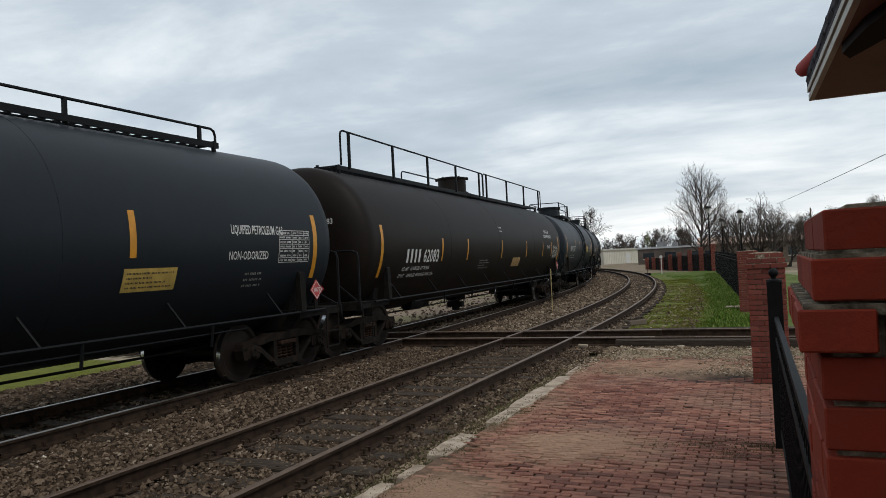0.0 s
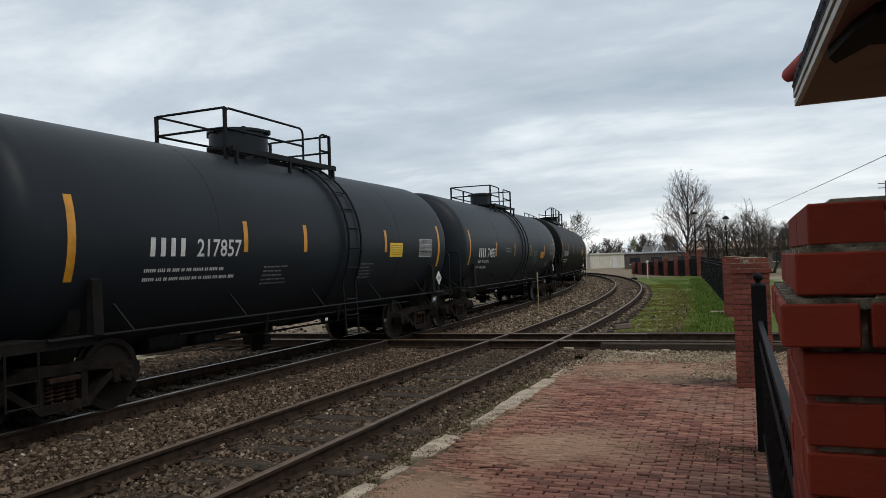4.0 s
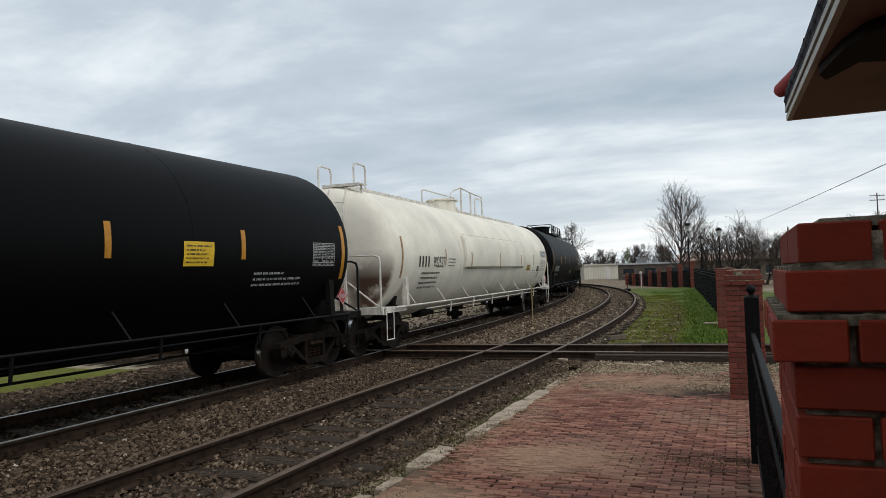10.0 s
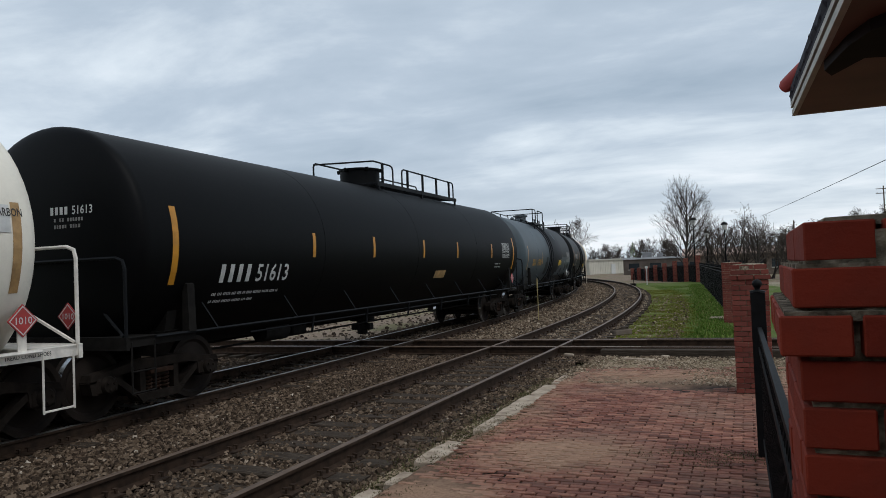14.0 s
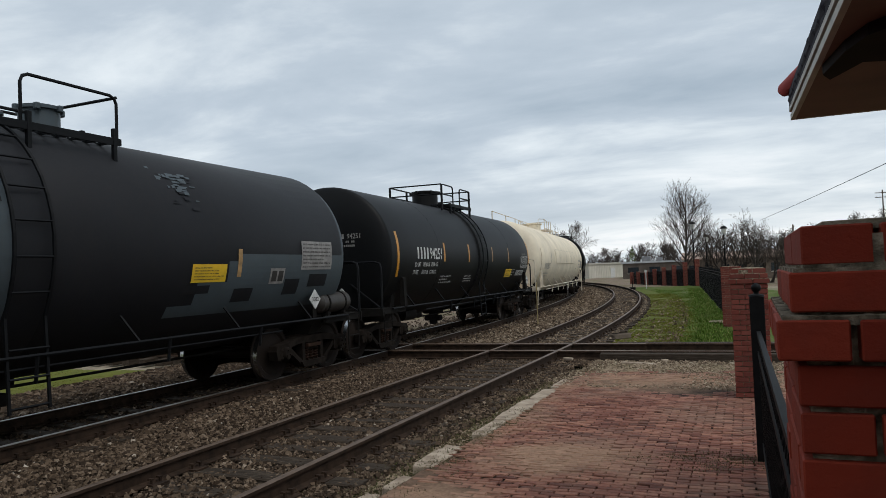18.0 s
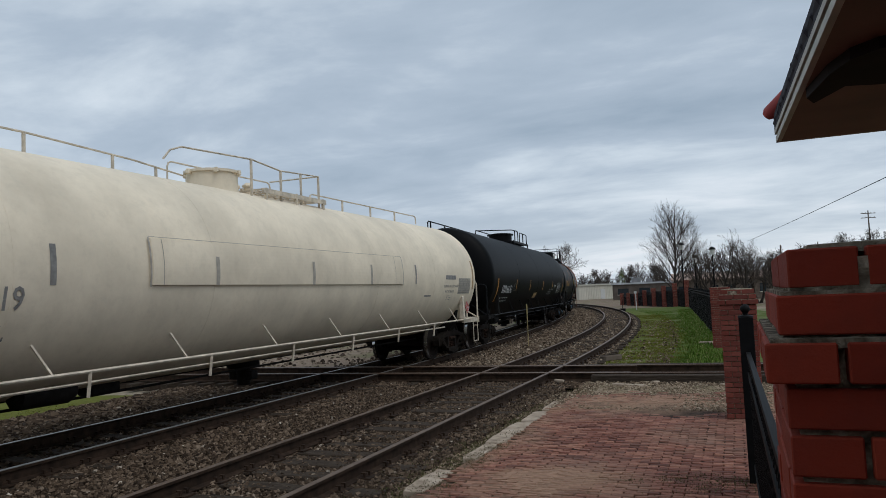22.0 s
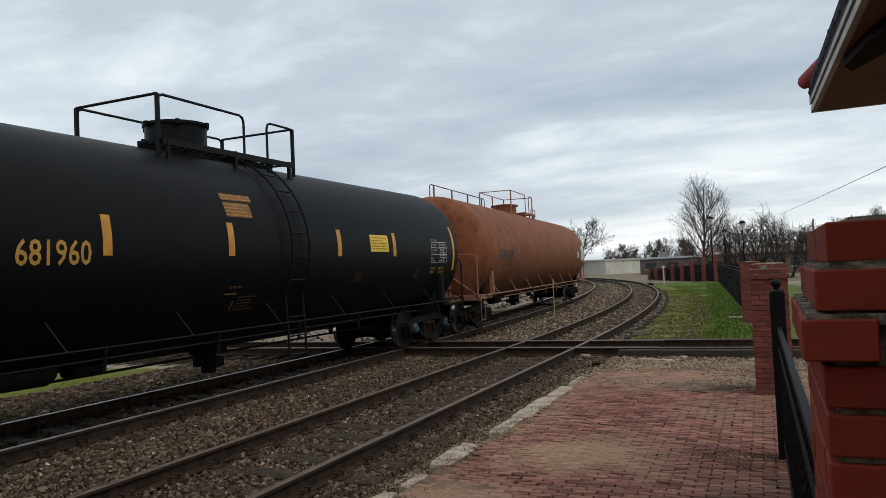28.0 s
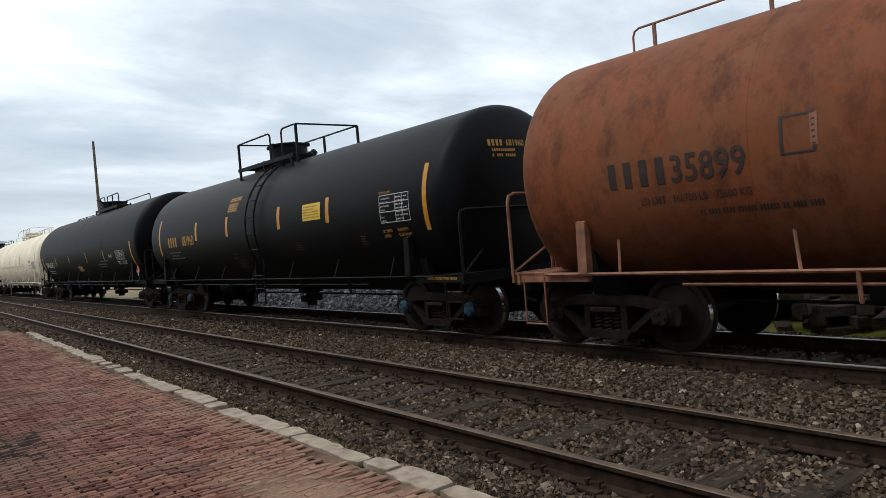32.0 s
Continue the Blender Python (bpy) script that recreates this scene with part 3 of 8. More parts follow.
def siding_at(s):
    if s <= SIDING_Y0:
        return SIDING_X, s, 0.0
    a = (s - SIDING_Y0) / SIDING_R
    return SIDING_X - SIDING_R * (1 - math.cos(a)), SIDING_Y0 + SIDING_R * math.sin(a), math.degrees(a)


CROSS_Y, CROSS_SLOPE = 15.65, 0.035


def cross_at(s):
    """The line that crosses both tracks on the level; s runs along x."""
    return s, CROSS_Y + CROSS_SLOPE * (s + 4.6), -90.0 + math.degrees(math.atan(CROSS_SLOPE))


def rail_profile():
    h = 0.172
    return [(-0.070, -h), (0.070, -h), (0.070, -h + 0.012), (0.010, -h + 0.032), (0.008, -0.045), (0.036, -0.034), (0.036, -0.006),
            (0.028, 0.0), (-0.028, 0.0), (-0.036, -0.006), (-0.036, -0.034), (-0.008, -0.045), (-0.010, -h + 0.032), (-0.070, -h + 0.012)]


def rail_along(path_at, off, ss, head, dz=0.0):
    prof = rail_profile()
    g = Geo()
    rows = []
    for s in ss:
        x, y, a = path_at(s)
        a = radians(a)
        rx, ry = math.cos(a), math.sin(a)
        rows.append([(x + (off + u) * rx, y + (off + u) * ry, w + dz) for u, w in prof])
    n = len(prof)
    g.v = [p for r in rows for p in r]
    for i in range(len(rows) - 1):
        for k in range(n):
            j = (k + 1) % n
            g.f.append((i * n + k, i * n + n + k, i * n + n + j, i * n + j))
            g.mi.append(1 if k in (6, 7, 8) else 0)
    g.f += [tuple(range(n)), tuple(reversed(range(len(rows) * n - n, len(rows) * n)))]
    g.mi += [0, 0]
    return g.mesh("rail", M_RAILWEB, head)


def steps(a, b, d):
    n = max(2, round((b - a) / d))
    return [a + (b - a) * i / n for i in range(n + 1)]


def tie_mesh(seed, length=2.55):
    rr = random.Random(seed)
    g = Geo()
    nx = 8
    rows = []
    for i in range(nx + 1):
        x = -length / 2 + length * i / nx
        w = 0.115 + rr.uniform(-0.008, 0.006)
        t = -0.165 + rr.uniform(-0.012, 0.004)
        sk = rr.uniform(-0.006, 0.006)
        rows.append([(x, -w + sk, -0.34), (x, -w + sk, t - 0.012), (x, -w + 0.014 + sk, t), (x, sk, t + rr.uniform(-0.012, 0.003)), (x, w - 0.014 + sk, t), (x, w + sk, t - 0.012), (x, w + sk, -0.34)])
    n = 7
    g.v = [p for r in rows for p in r]
    for i in range(nx):
        for k in range(n - 1):
            g.f.append((i * n + k, i * n + n + k, i * n + n + k + 1, i * n + k + 1))
    g.f += [tuple(reversed(range(n))), tuple(range(nx * n, nx * n + n))]
    g.f = [tuple(reversed(f)) for f in g.f]
    g.mi = [0] * len(g.f)
    return g.mesh("tie", M_TIE)


TIES = [tie_mesh(s) for s in range(7)]


def plate_mesh():
    """Tie plate with two spikes, for one rail on one tie."""
    g = Geo()
    g.box((0, 0, -0.163), (0.33, 0.18, 0.018))
    for sx, sy in ((0.09, 0.05), (-0.09, -0.05), (0.09, -0.055), (-0.09, 0.055)):
        g.box((sx, sy, -0.135), (0.02, 0.02, 0.05))
        g.box((sx - 0.012 * (1 if sx > 0 else -1), sy, -0.112), (0.05, 0.032, 0.016))
    return g


def lay_track(name, path_at, s0, s1, head, label, near, pitch=0.52, rng=1, skip=None):
    rr = random.Random(rng)
    root = thing(name, None, None, label, "railway track", kind="structure")
    for off in (-GAUGE / 2, GAUGE / 2):
        part("rail", rail_along(path_at, off, steps(s0, s1, 1.0), head), None, root)
    plate = plate_mesh()
    plates = Geo()
    far = Geo()
    s = s0
    while s < s1:
        s += pitch * rr.uniform(0.93, 1.07)
        if skip and skip[0] < s < skip[1]:
            continue
        x, y, a = path_at(s)
        q = pose(x + rr.uniform(-0.04, 0.04), y, rr.uniform(-0.012, 0.004), 0, 0, a + rr.uniform(-1.5, 1.5))
        me = TIES[rr.randrange(len(TIES))]
        if near[0] < s < near[1]:
            part("tie", me, None, root, m=q)
        else:
            far.add([q @ v.co for v in me.vertices], [tuple(p.vertices) for p in me.polygons])
        if near[0] - 4 < s < near[1] + 10:
            for off in (-GAUGE / 2, GAUGE / 2):
                q2 = pose(x, y, 0, 0, 0, a) @ Matrix.Translation((off, 0, 0))
                plates.add([q2 @ Vector(p) for p in plate.v], plate.f)
    if far.v:
        tagged(part("tie_row", far, M_TIE, root), kind="stuff")
    tagged(part("tie_plates_and_spikes", plates, M_RAILWEB, root), kind="stuff")
    return root


siding = lay_track("siding_track", siding_at, -70, 120, M_RAILDULL, "rusty siding track on weathered wooden ties", (-16, 34), rng=3)
main = lay_track("main_track", main_at, -140, 190, M_RAILHEAD, "main line track with polished rail heads on wooden ties", (-18, 34), rng=5)
crossing = thing("crossing_track", None, None, "level diamond crossing track over both lines", "railway track", kind="structure")
for off in (-GAUGE / 2, GAUGE / 2):
    part("rail", rail_along(cross_at, off, steps(-60, 40, 4.0), M_RAILDULL, 0.004), None, crossing)
for off in (-GAUGE / 2 + 0.11, GAUGE / 2 - 0.11):
    part("guard_rail", rail_along(cross_at, off, steps(-12, -2.2, 2.0), M_RAILDULL, 0.003), None, crossing)
rr = random.Random(8)
s = -30.0
while s < 10:
    s += 0.55
    x, y, a = cross_at(s)
    part("tie", TIES[rr.randrange(7)], None, crossing, m=pose(x, y, -0.012, 0, 0, a))
# heavy timbers along the crossing rails
for k, off in enumerate((-GAUGE / 2 - 0.30, GAUGE / 2 + 0.30)):
    g = Geo()
    for a, b in ((-2.9, 0.6), (0.7, 4.5)):
        x0, y0, h0 = cross_at((a + b) / 2)
        g.box((x0, y0 - off, -0.10), (b - a, 0.22, 0.18), Matrix.Rotation(math.atan(CROSS_SLOPE), 3, "Z"), 0.015)
    part("timber", g, M_TIE, crossing)

# ---------------------------------------------------------------- ground
g = Geo()
xs_ = sorted(set([-3000, -1500, -700, -300, -150, -80] + [round(-50 + 2.5 * i, 2) for i in range(41)] + [80, 150, 300, 700, 1500, 3000]))
ys_ = sorted(set([-3000, -1500, -700, -300, -150, -90] + [round(-70 + 2.5 * i, 2) for i in range(77)] + [150, 200, 300, 700, 1500, 3000]))


def bump_z(x, y):
    return 0.10 * (noise.noise(Vector((x * 0.11, y * 0.11, 3.0)))) if abs(x) < 70 and -80 < y < 140 else 0.0


for y in ys_:
    for x in xs_:
        d = min(abs(x - SIDING_X), abs(x - MAIN_X))
        g.v.append((x, y, -0.42 + (bump_z(x, y) if d > 5 else 0.0)))
nx = len(xs_)
for j in range(len(ys_) - 1):
    for i in range(nx - 1):
        g.f.append((j * nx + i, j * nx + i + 1, j * nx + nx + i + 1, j * nx + nx + i))
        g.mi.append(0)
ground = thing("ground", g.mesh("ground", M_GROUND, smooth=60), None, "open ground of patchy grass and pale dirt", "ground", kind="structure")


def sheet(name, x0, x1, y0, y1, z, mat, label, category, d=0.6, amp=0.02, edge=0.0, follow=None, seed=0.0):
    """A gently uneven sheet of ground; follow: a track path that it keeps beside."""
    g = Geo()
    nxx, nyy = max(2, round((x1 - x0) / d)), max(2, round((y1 - y0) / d))
    for j in range(nyy + 1):
        for i in range(nxx + 1):
            u, v = x0 + (x1 - x0) * i / nxx, y0 + (y1 - y0) * j / nyy
            border = i in (0, nxx) or j in (0, nyy)
            zz = z + amp * noise.noise(Vector((u * 0.9, v * 0.9, seed))) + amp * 0.5 * noise.noise(Vector((u * 3, v * 3, seed)))
            if border:
                zz = z - edge
            if follow:
                px, py, a = follow(v)
                a = radians(a)
                jit = 0.18 * noise.noise(Vector((v * 0.7, u, seed + 5))) if i in (0, nxx) else 0.0
                g.v.append((px + (u + jit) * math.cos(a), py + (u + jit) * math.sin(a), zz))
            else:
                jit = 0.12 * noise.noise(Vector((v * 0.8, u * 0.8, seed + 5))) if border else 0.0
                g.v.append((u + jit, v + jit, zz))
    for j in range(nyy):
        for i in range(nxx):
            a = j * (nxx + 1) + i
            g.f.append((a, a + 1, a + nxx + 2, a + nxx + 1))
            g.mi.append(0)
    return thing(name, g.mesh(name, mat, smooth=60), None, label, category, kind="structure")


sheet("ballast_bed_main", -2.6, 1.95, -110, 185, -0.215, M_BED, "brown-grey crushed stone bed of the main line", "ballast", 0.75, 0.02, 0.22, main_at, 1.0)
sheet("ballast_bed_siding", -1.95, 1.75, -70, 17.3, -0.205, M_BED, "brown-grey crushed stone bed of the siding", "ballast", 0.7, 0.02, 0.12, siding_at, 2.0)
sheet("ballast_bed_curve", -1.95, 1.05, 17.3, 118, -0.215, M_BED, "brown-grey crushed stone bed along the curve", "ballast", 0.5, 0.02, 0.08, siding_at, 3.0)
sheet("far_lot", -46, 6, 66, 150, -0.345, M_LOT, "bare tan ground beyond the curve", "dirt", 2.0, 0.04, 0.06, None, 15.0)
sheet("lawn", 1.6, 10.5, 17.4, 70, -0.27, M_LAWN, "green grass strip beyond the crossing", "lawn", 0.6, 0.03, 0.12, siding_at, 4.0)
sheet("worn_grass", 0.8, 2.6, 17.3, 62, -0.226, M_WORNGRASS, "yellowed worn grass and grit beside the siding", "grass", 0.35, 0.03, 0.07, siding_at, 13.0)
sheet("dirt_strip", -3.2, 2.6, 12.4, 17.4, -0.20, M_DIRT, "sandy dirt and gravel before the crossing", "dirt", 0.35, 0.03, 0.10, None, 6.0)
sheet("sandy_apron", -2.75, 1.4, 11.3, 14.2, -0.100, M_DIRT, "sandy tan dirt at the end of the brick platform", "dirt", 0.25, 0.03, 0.12, None, 10.0)
sheet("weedy_verge", -3.55, -2.75, -24, 13, -0.20, M_DIRT, "weedy gravel verge beside the platform edge", "verge", 0.3, 0.035, 0.06, None, 7.0)
sheet("grass_field", -34, -11.5, -34, 14, -0.30, M_FIELD, "green field behind the main line", "field", 1.2, 0.10, 0.15, None, 8.0)

sheet("dirt_lot", -34, -2.3, 15.5, 100, -0.30, M_LOT, "bare tan dirt with scattered debris behind the main line", "dirt", 1.1, 0.09, 0.15, main_at, 9.0)

sheet("gravel_shoulder", -12.9, -10.7, 7.2, 16.0, -0.262, M_BED, "dark gravel shoulder behind the main line", "gravel", 0.5, 0.03, 0.14, None, 11.0)


def scatter(name, count, place, size, mat, label, category, seed, flat=0.7):
    """Loose stones: irregular six-cornered wedges joined into one mesh."""
    r = np.random.default_rng(seed)
    P = place(r, count)
    n = len(P)
    corners = np.array([(-0.5, -0.5, -0.5), (0.5, -0.5, -0.5), (0.5, 0.5, -0.5), (-0.5, 0.5, -0.5), (-0.32, 0, 0.5), (0.32, 0, 0.5)], np.float32)
    S = r.lognormal(0, 0.30, n)[:, None] * size
    jit = r.uniform(-0.20, 0.20, (n, 6, 3))
    jit[:, 4:, 1] *= 1.6
    V = (corners[None] + jit) * np.array([1.25, 1.0, flat])
    a = r.uniform(0, 2 * np.pi, n)
    t = r.uniform(-0.45, 0.45, n)
    ca, sa, ct, st = np.cos(a)[:, None], np.sin(a)[:, None], np.cos(t)[:, None], np.sin(t)[:, None]
    x, y, z = V[..., 0], V[..., 1] * ct - V[..., 2] * st, V[..., 1] * st + V[..., 2] * ct
    V = np.stack([x * ca - y * sa, x * sa + y * ca, z], -1) * S[..., None] + P[:, None, :]
    F = np.array([(0, 1, 5), (0, 5, 4), (2, 3, 4), (2, 4, 5), (1, 2, 5), (3, 0, 4)])
    F = (F[None] + (np.arange(n) * 6)[:, None, None]).reshape(-1, 3)
    return thing(name, big_mesh(name, V.reshape(-1, 3), F, mat), None, label, category, kind="stuff")


def beside(path_at, lo, hi, s0, s1, z, power=1.0, slope=0.0, edge=1.5, sink=0.0):
    """Places along a track; sink: how deep the fill lies between the rails."""
    def place(r, n):
        s = s0 + (s1 - s0) * r.random(n) ** power
        u = r.uniform(lo, hi, n)
        out = np.empty((n, 3))
        for i in range(n):
            px, py, a = path_at(float(s[i]))
            a = radians(a)
            x, y = px + u[i] * math.cos(a), py + u[i] * math.sin(a)
            low = sink * (1.0 + 1.2 * noise.noise(Vector((x * 1.1, y * 1.1, 9.0)))) if abs(u[i]) < 0.68 else 0.0
            out[i] = (x, y, z - low - slope * max(0.0, abs(u[i]) - edge) + r.uniform(-0.035, 0.012))
        return out
    return place


scatter("ballast_stones_main", 40000, beside(main_at, -2.6, 1.95, -20, 32, -0.178, 1, 0.10), 0.036, M_STONE, "loose crushed ballast stones round the main line", "ballast", 11)
scatter("ballast_stones_main_side", 55000, beside(main_at, 0.85, 2.05, -14, 18, -0.180, 1, 0.10), 0.030, M_STONE, "crushed ballast stones on the shoulder of the main line", "ballast", 17, 0.6)
scatter("ballast_stones_siding", 120000, beside(siding_at, -1.95, 1.34, -16, 18, -0.170, sink=0.015), 0.028, M_STONE, "loose crushed ballast stones round the siding", "ballast", 12)
scatter("ballast_stones_far", 42000, beside(siding_at, -5.6, 1.15, 16.5, 75, -0.185, 1.5), 0.058, M_STONEFAR, "loose pale ballast stones along the curve", "ballast", 13)
scatter("ballast_stones_down_line", 30000, beside(siding_at, -2.4, 1.34, -46, -15.5, -0.172), 0.045, M_STONE, "ballast stones down the siding", "ballast", 20)
scatter("worn_grass_grit", 2200, beside(siding_at, 0.9, 2.9, 17.5, 42, -0.215, 1.6), 0.045, M_STONEFAR, "pale grit strewn in the worn grass", "stones", 21)
scatter("verge_stones", 22000, lambda r, n: np.stack([-3.75 + 0.85 * r.random(n) ** 1.3, r.uniform(-22, 13.5, n), np.full(n, -0.192)], 1), 0.024, M_STONEFAR, "small stones along the weedy verge", "stones", 14)
scatter("shoulder_stones", 9000, lambda r, n: np.stack([r.uniform(-13.0, -10.6, n), r.uniform(7.0, 16.2, n), np.full(n, -0.262)], 1), 0.06, M_STONE, "stones on the gravel shoulder", "stones", 18)
scatter("lot_debris", 5000, beside(main_at, -16, -2.6, 15, 60, -0.28), 0.08, M_TIEBIT, "dark wood chips and stones strewn on the dirt", "debris", 16)
scatter("apron_stones", 9000, lambda r, n: np.stack([r.uniform(-2.9, 1.4, n), 14.3 - 3.3 * r.random(n) ** 0.8, np.full(n, -0.092)], 1), 0.022, M_TANSTONE, "small tan stones strewn on the sandy apron", "stones", 19)
scatter("dirt_stones", 2600, lambda r, n: np.stack([r.uniform(-3.4, 1.4, n), 15.0 - 0.9 * r.random(n), np.full(n, -0.185)], 1), 0.05, M_STONE, "scattered stones on the dirt strip", "stones", 15)

# ---------------------------------------------------------------- tank cars
RIM = 0.457


def wheelset_mesh():
    g = Geo()
    for sx in (-1, 1):
        x = sx * GAUGE / 2
        # flange inside, tread outside, dished plate
        pr = [(0.10, x - sx * 0.055), (0.17, x - sx * 0.05), (0.33, x - sx * 0.012), (0.37, x - sx * 0.05), (0.482, x - sx * 0.058), (0.482, x - sx * 0.036), (RIM, x - sx * 0.022)]
        g.slot = 0
        g.lathe(pr, 28, 0, caps=False)
        g.slot = 1
        g.lathe([(RIM, x - sx * 0.022), (RIM - 0.004, x + sx * 0.06)], 28, 0, caps=False)
        g.slot = 0
        g.lathe([(RIM - 0.004, x + sx * 0.06), (RIM - 0.07, x + sx * 0.062), (0.35, x + sx * 0.03), (0.16, x + sx * 0.05), (0.12, x + sx * 0.09), (0.085, x + sx * 0.16)], 28, 0, caps=False)
    g.lathe([(0.082, -1.02), (0.082, 1.02)], 14, 0)
    g.slot = 2
    for sx in (-1, 1):
        g.lathe([(0.105, sx * 0.94), (0.115, sx * 1.10), (0.09, sx * 1.14), (0.0, sx * 1.145)], 16, 0)
        for k in range(3):
            a = 2 * math.pi * k / 3
            g.lathe([(0.018, sx * 1.135), (0.018, sx * 1.165), (0.0, sx * 1.166)], 6, 0, (0, 0.055 * math.cos(a), 0.055 * math.sin(a)))
    return g


WHEELSET = wheelset_mesh().mesh("wheelset", M_WHEEL, M_TREAD, M_TRUCK, smooth=40)
WHEELSET_BLUE = wheelset_mesh().mesh("wheelset", M_WHEEL, M_TREAD, M_BLUE, smooth=40)


def side_frame_mesh():
    """Cast side frame: arched top, two window openings, pedestal ends; at x = 0, along y."""
    g = Geo()
    w = 0.09
    top = [(-1.14, 0.50), (-1.10, 0.60), (-0.80, 0.63), (-0.45, 0.70), (0.45, 0.70), (0.80, 0.63), (1.10, 0.60), (1.14, 0.50)]
    top_low = [(1.06, 0.50), (0.80, 0.53), (0.45, 0.58), (-0.45, 0.58), (-0.80, 0.53), (-1.06, 0.50)]
    g.prism(top + top_low, 0, -w, w)
    for s in (-1, 1):
        g.prism([(s * 1.14, 0.52), (s * 0.70, 0.56), (s * 0.72, 0.38), (s * 0.80, 0.33), (s * 1.10, 0.36)], 0, -w, w)
        g.prism([(s * 0.80, 0.52), (s * 0.70, 0.54), (s * 0.30, 0.24), (s * 0.38, 0.20)], 0, -w * 0.8, w * 0.8)
        g.prism([(s * 0.34, 0.60), (s * 0.25, 0.60), (s * 0.25, 0.22), (s * 0.34, 0.22)], 0, -w * 0.8, w * 0.8)
        g.box((0, s * 0.89, 0.45), (0.24, 0.30, 0.20), None, 0.03)
    g.prism([(-0.42, 0.26), (0.42, 0.26), (0.34, 0.16), (-0.34, 0.16)], 0, -w * 1.2, w * 1.2)
    return g.mesh("side_frame", M_TRUCK, smooth=30)


def spring_mesh():
    g = Geo()
    for dy in (-0.15, 0.0, 0.15):
        path = []
        for i in range(41):
            a = 2 * math.pi * i / 8
            path.append((0.055 * math.cos(a), dy + 0.055 * math.sin(a), 0.26 + 0.24 * i / 40))
        g.tube(path, 0.015, 4)
    g.box((0, 0, 0.525), (0.24, 0.42, 0.06), None, 0.01)
    return g.mesh("spring_nest", M_SPRING, smooth=40)


def bolster_mesh():
    g = Geo()
    g.box((0, 0, 0.54), (2.1, 0.36, 0.20), None, 0.03)
    # filler block, added to cut the light that shows through between the springs
    g.box((0, 0, 0.36), (1.80, 0.62, 0.30), None, 0.02)
    g.lathe([(0.25, 0.62), (0.25, 0.72)], 16, 2)
    for sy in (-1, 1):
        g.box((0, sy * 0.52, 0.36), (1.7, 0.08, 0.12), None, 0.02)
        for sx in (-1, 1):
            g.box((sx * 0.76, sy * 0.42, 0.40), (0.09, 0.10, 0.30), None, 0.02)
    return g.mesh("truck", M_TRUCK, smooth=30)


SIDE_FRAME, SPRINGS, BOLSTER = side_frame_mesh(), spring_mesh(), bolster_mesh()
MOVERS = []       # (car, centre on the train, half truck spacing, trucks)


def add_truck(car, y, wheelset):
    t = part("truck", BOLSTER, None, car, m=pose(0, y, 0))
    for sx in (-1, 1):
        part("side_frame", SIDE_FRAME, None, t, m=pose(sx * 0.98, 0, 0))
        part("spring_nest", SPRINGS, None, t, m=pose(sx * 0.98, 0, 0))
    ws = [part("wheelset", wheelset, None, t, m=pose(0, dy, RIM)) for dy in (-0.89, 0.89)]
    return t, ws


def on_tank(R, zc, y, arc, lift=0.004):
    """A point of the tank's near side: y along it, arc metres up from the level of its axis."""
    a = arc / R
    return ((R + lift) * math.cos(a), y, zc + (R + lift) * math.sin(a))


def patch(R, zc, y0, y1, a0, a1, lift=0.004, g=None, n=6):
    g = g or Geo()
    vs = []
    for i in range(n + 1):
        a = a0 + (a1 - a0) * i / n
        vs += [on_tank(R, zc, y0, a, lift), on_tank(R, zc, y1, a, lift)]
    return g.add(vs, [(2 * i, 2 * i + 1, 2 * i + 3, 2 * i + 2) for i in range(n)])


TEXT = {}


def text_outline(s):
    """Letter shapes from the built-in font as (vertices, faces), one unit high."""
    if s not in TEXT:
        cu = bpy.data.curves.new("lettering", "FONT")
        cu.body, cu.resolution_u, cu.offset = s, 2, 0.012
        ob = bpy.data.objects.new("lettering", cu)
        scene.collection.objects.link(ob)
        me = bpy.data.meshes.new_from_object(ob.evaluated_get(bpy.context.evaluated_depsgraph_get()))
        TEXT[s] = [v.co.copy() for v in me.vertices], [tuple(p.vertices) for p in me.polygons]
        bpy.data.objects.remove(ob)
        bpy.data.curves.remove(cu)
        bpy.data.meshes.remove(me)
    return TEXT[s]


def lettered(R, zc, s, y, arc, h, wide=1.0, lift=0.005, g=None, to_end=False, slant=0.0):
    """Writing wrapped on the tank; y: its start, arc: its base line, h: capital height."""
    g = g or Geo()
    vs, fs = text_outline(s)
    k = h / 0.70
    end = max(v.x for v in vs) * k * wide
    y0 = y - end if to_end else y
    return g.add([on_tank(R, zc, y0 + (v.x + slant * v.y) * k * wide, arc + v.y * k, lift) for v in vs], fs)


def bars(R, zc, n, y, arc, w, h, lift=0.005, g=None, seed=0):
    """Small unreadable writing: n rows of words of little bars inside w by h metres."""
    rr = random.Random(seed)
    g = g or Geo()
    row = h / n
    ch = min(0.034, row * 0.36)
    for i in range(n):
        y0, a = y, arc + h - (i + 1) * row
        edge = y + w * (1.0 if rr.random() < 0.6 else rr.uniform(0.55, 0.95))
        while y0 < edge - ch:
            for _ in range(rr.randrange(2, 7)):
                if y0 + ch * 0.7 > edge:
                    break
                t = rr.choice((0.58, 0.62, 0.66))
                patch(R, zc, y0, y0 + ch * t, a + row * 0.28, a + row * 0.66, lift, g, 1)
                y0 += ch
            y0 += ch * 0.8
    return g


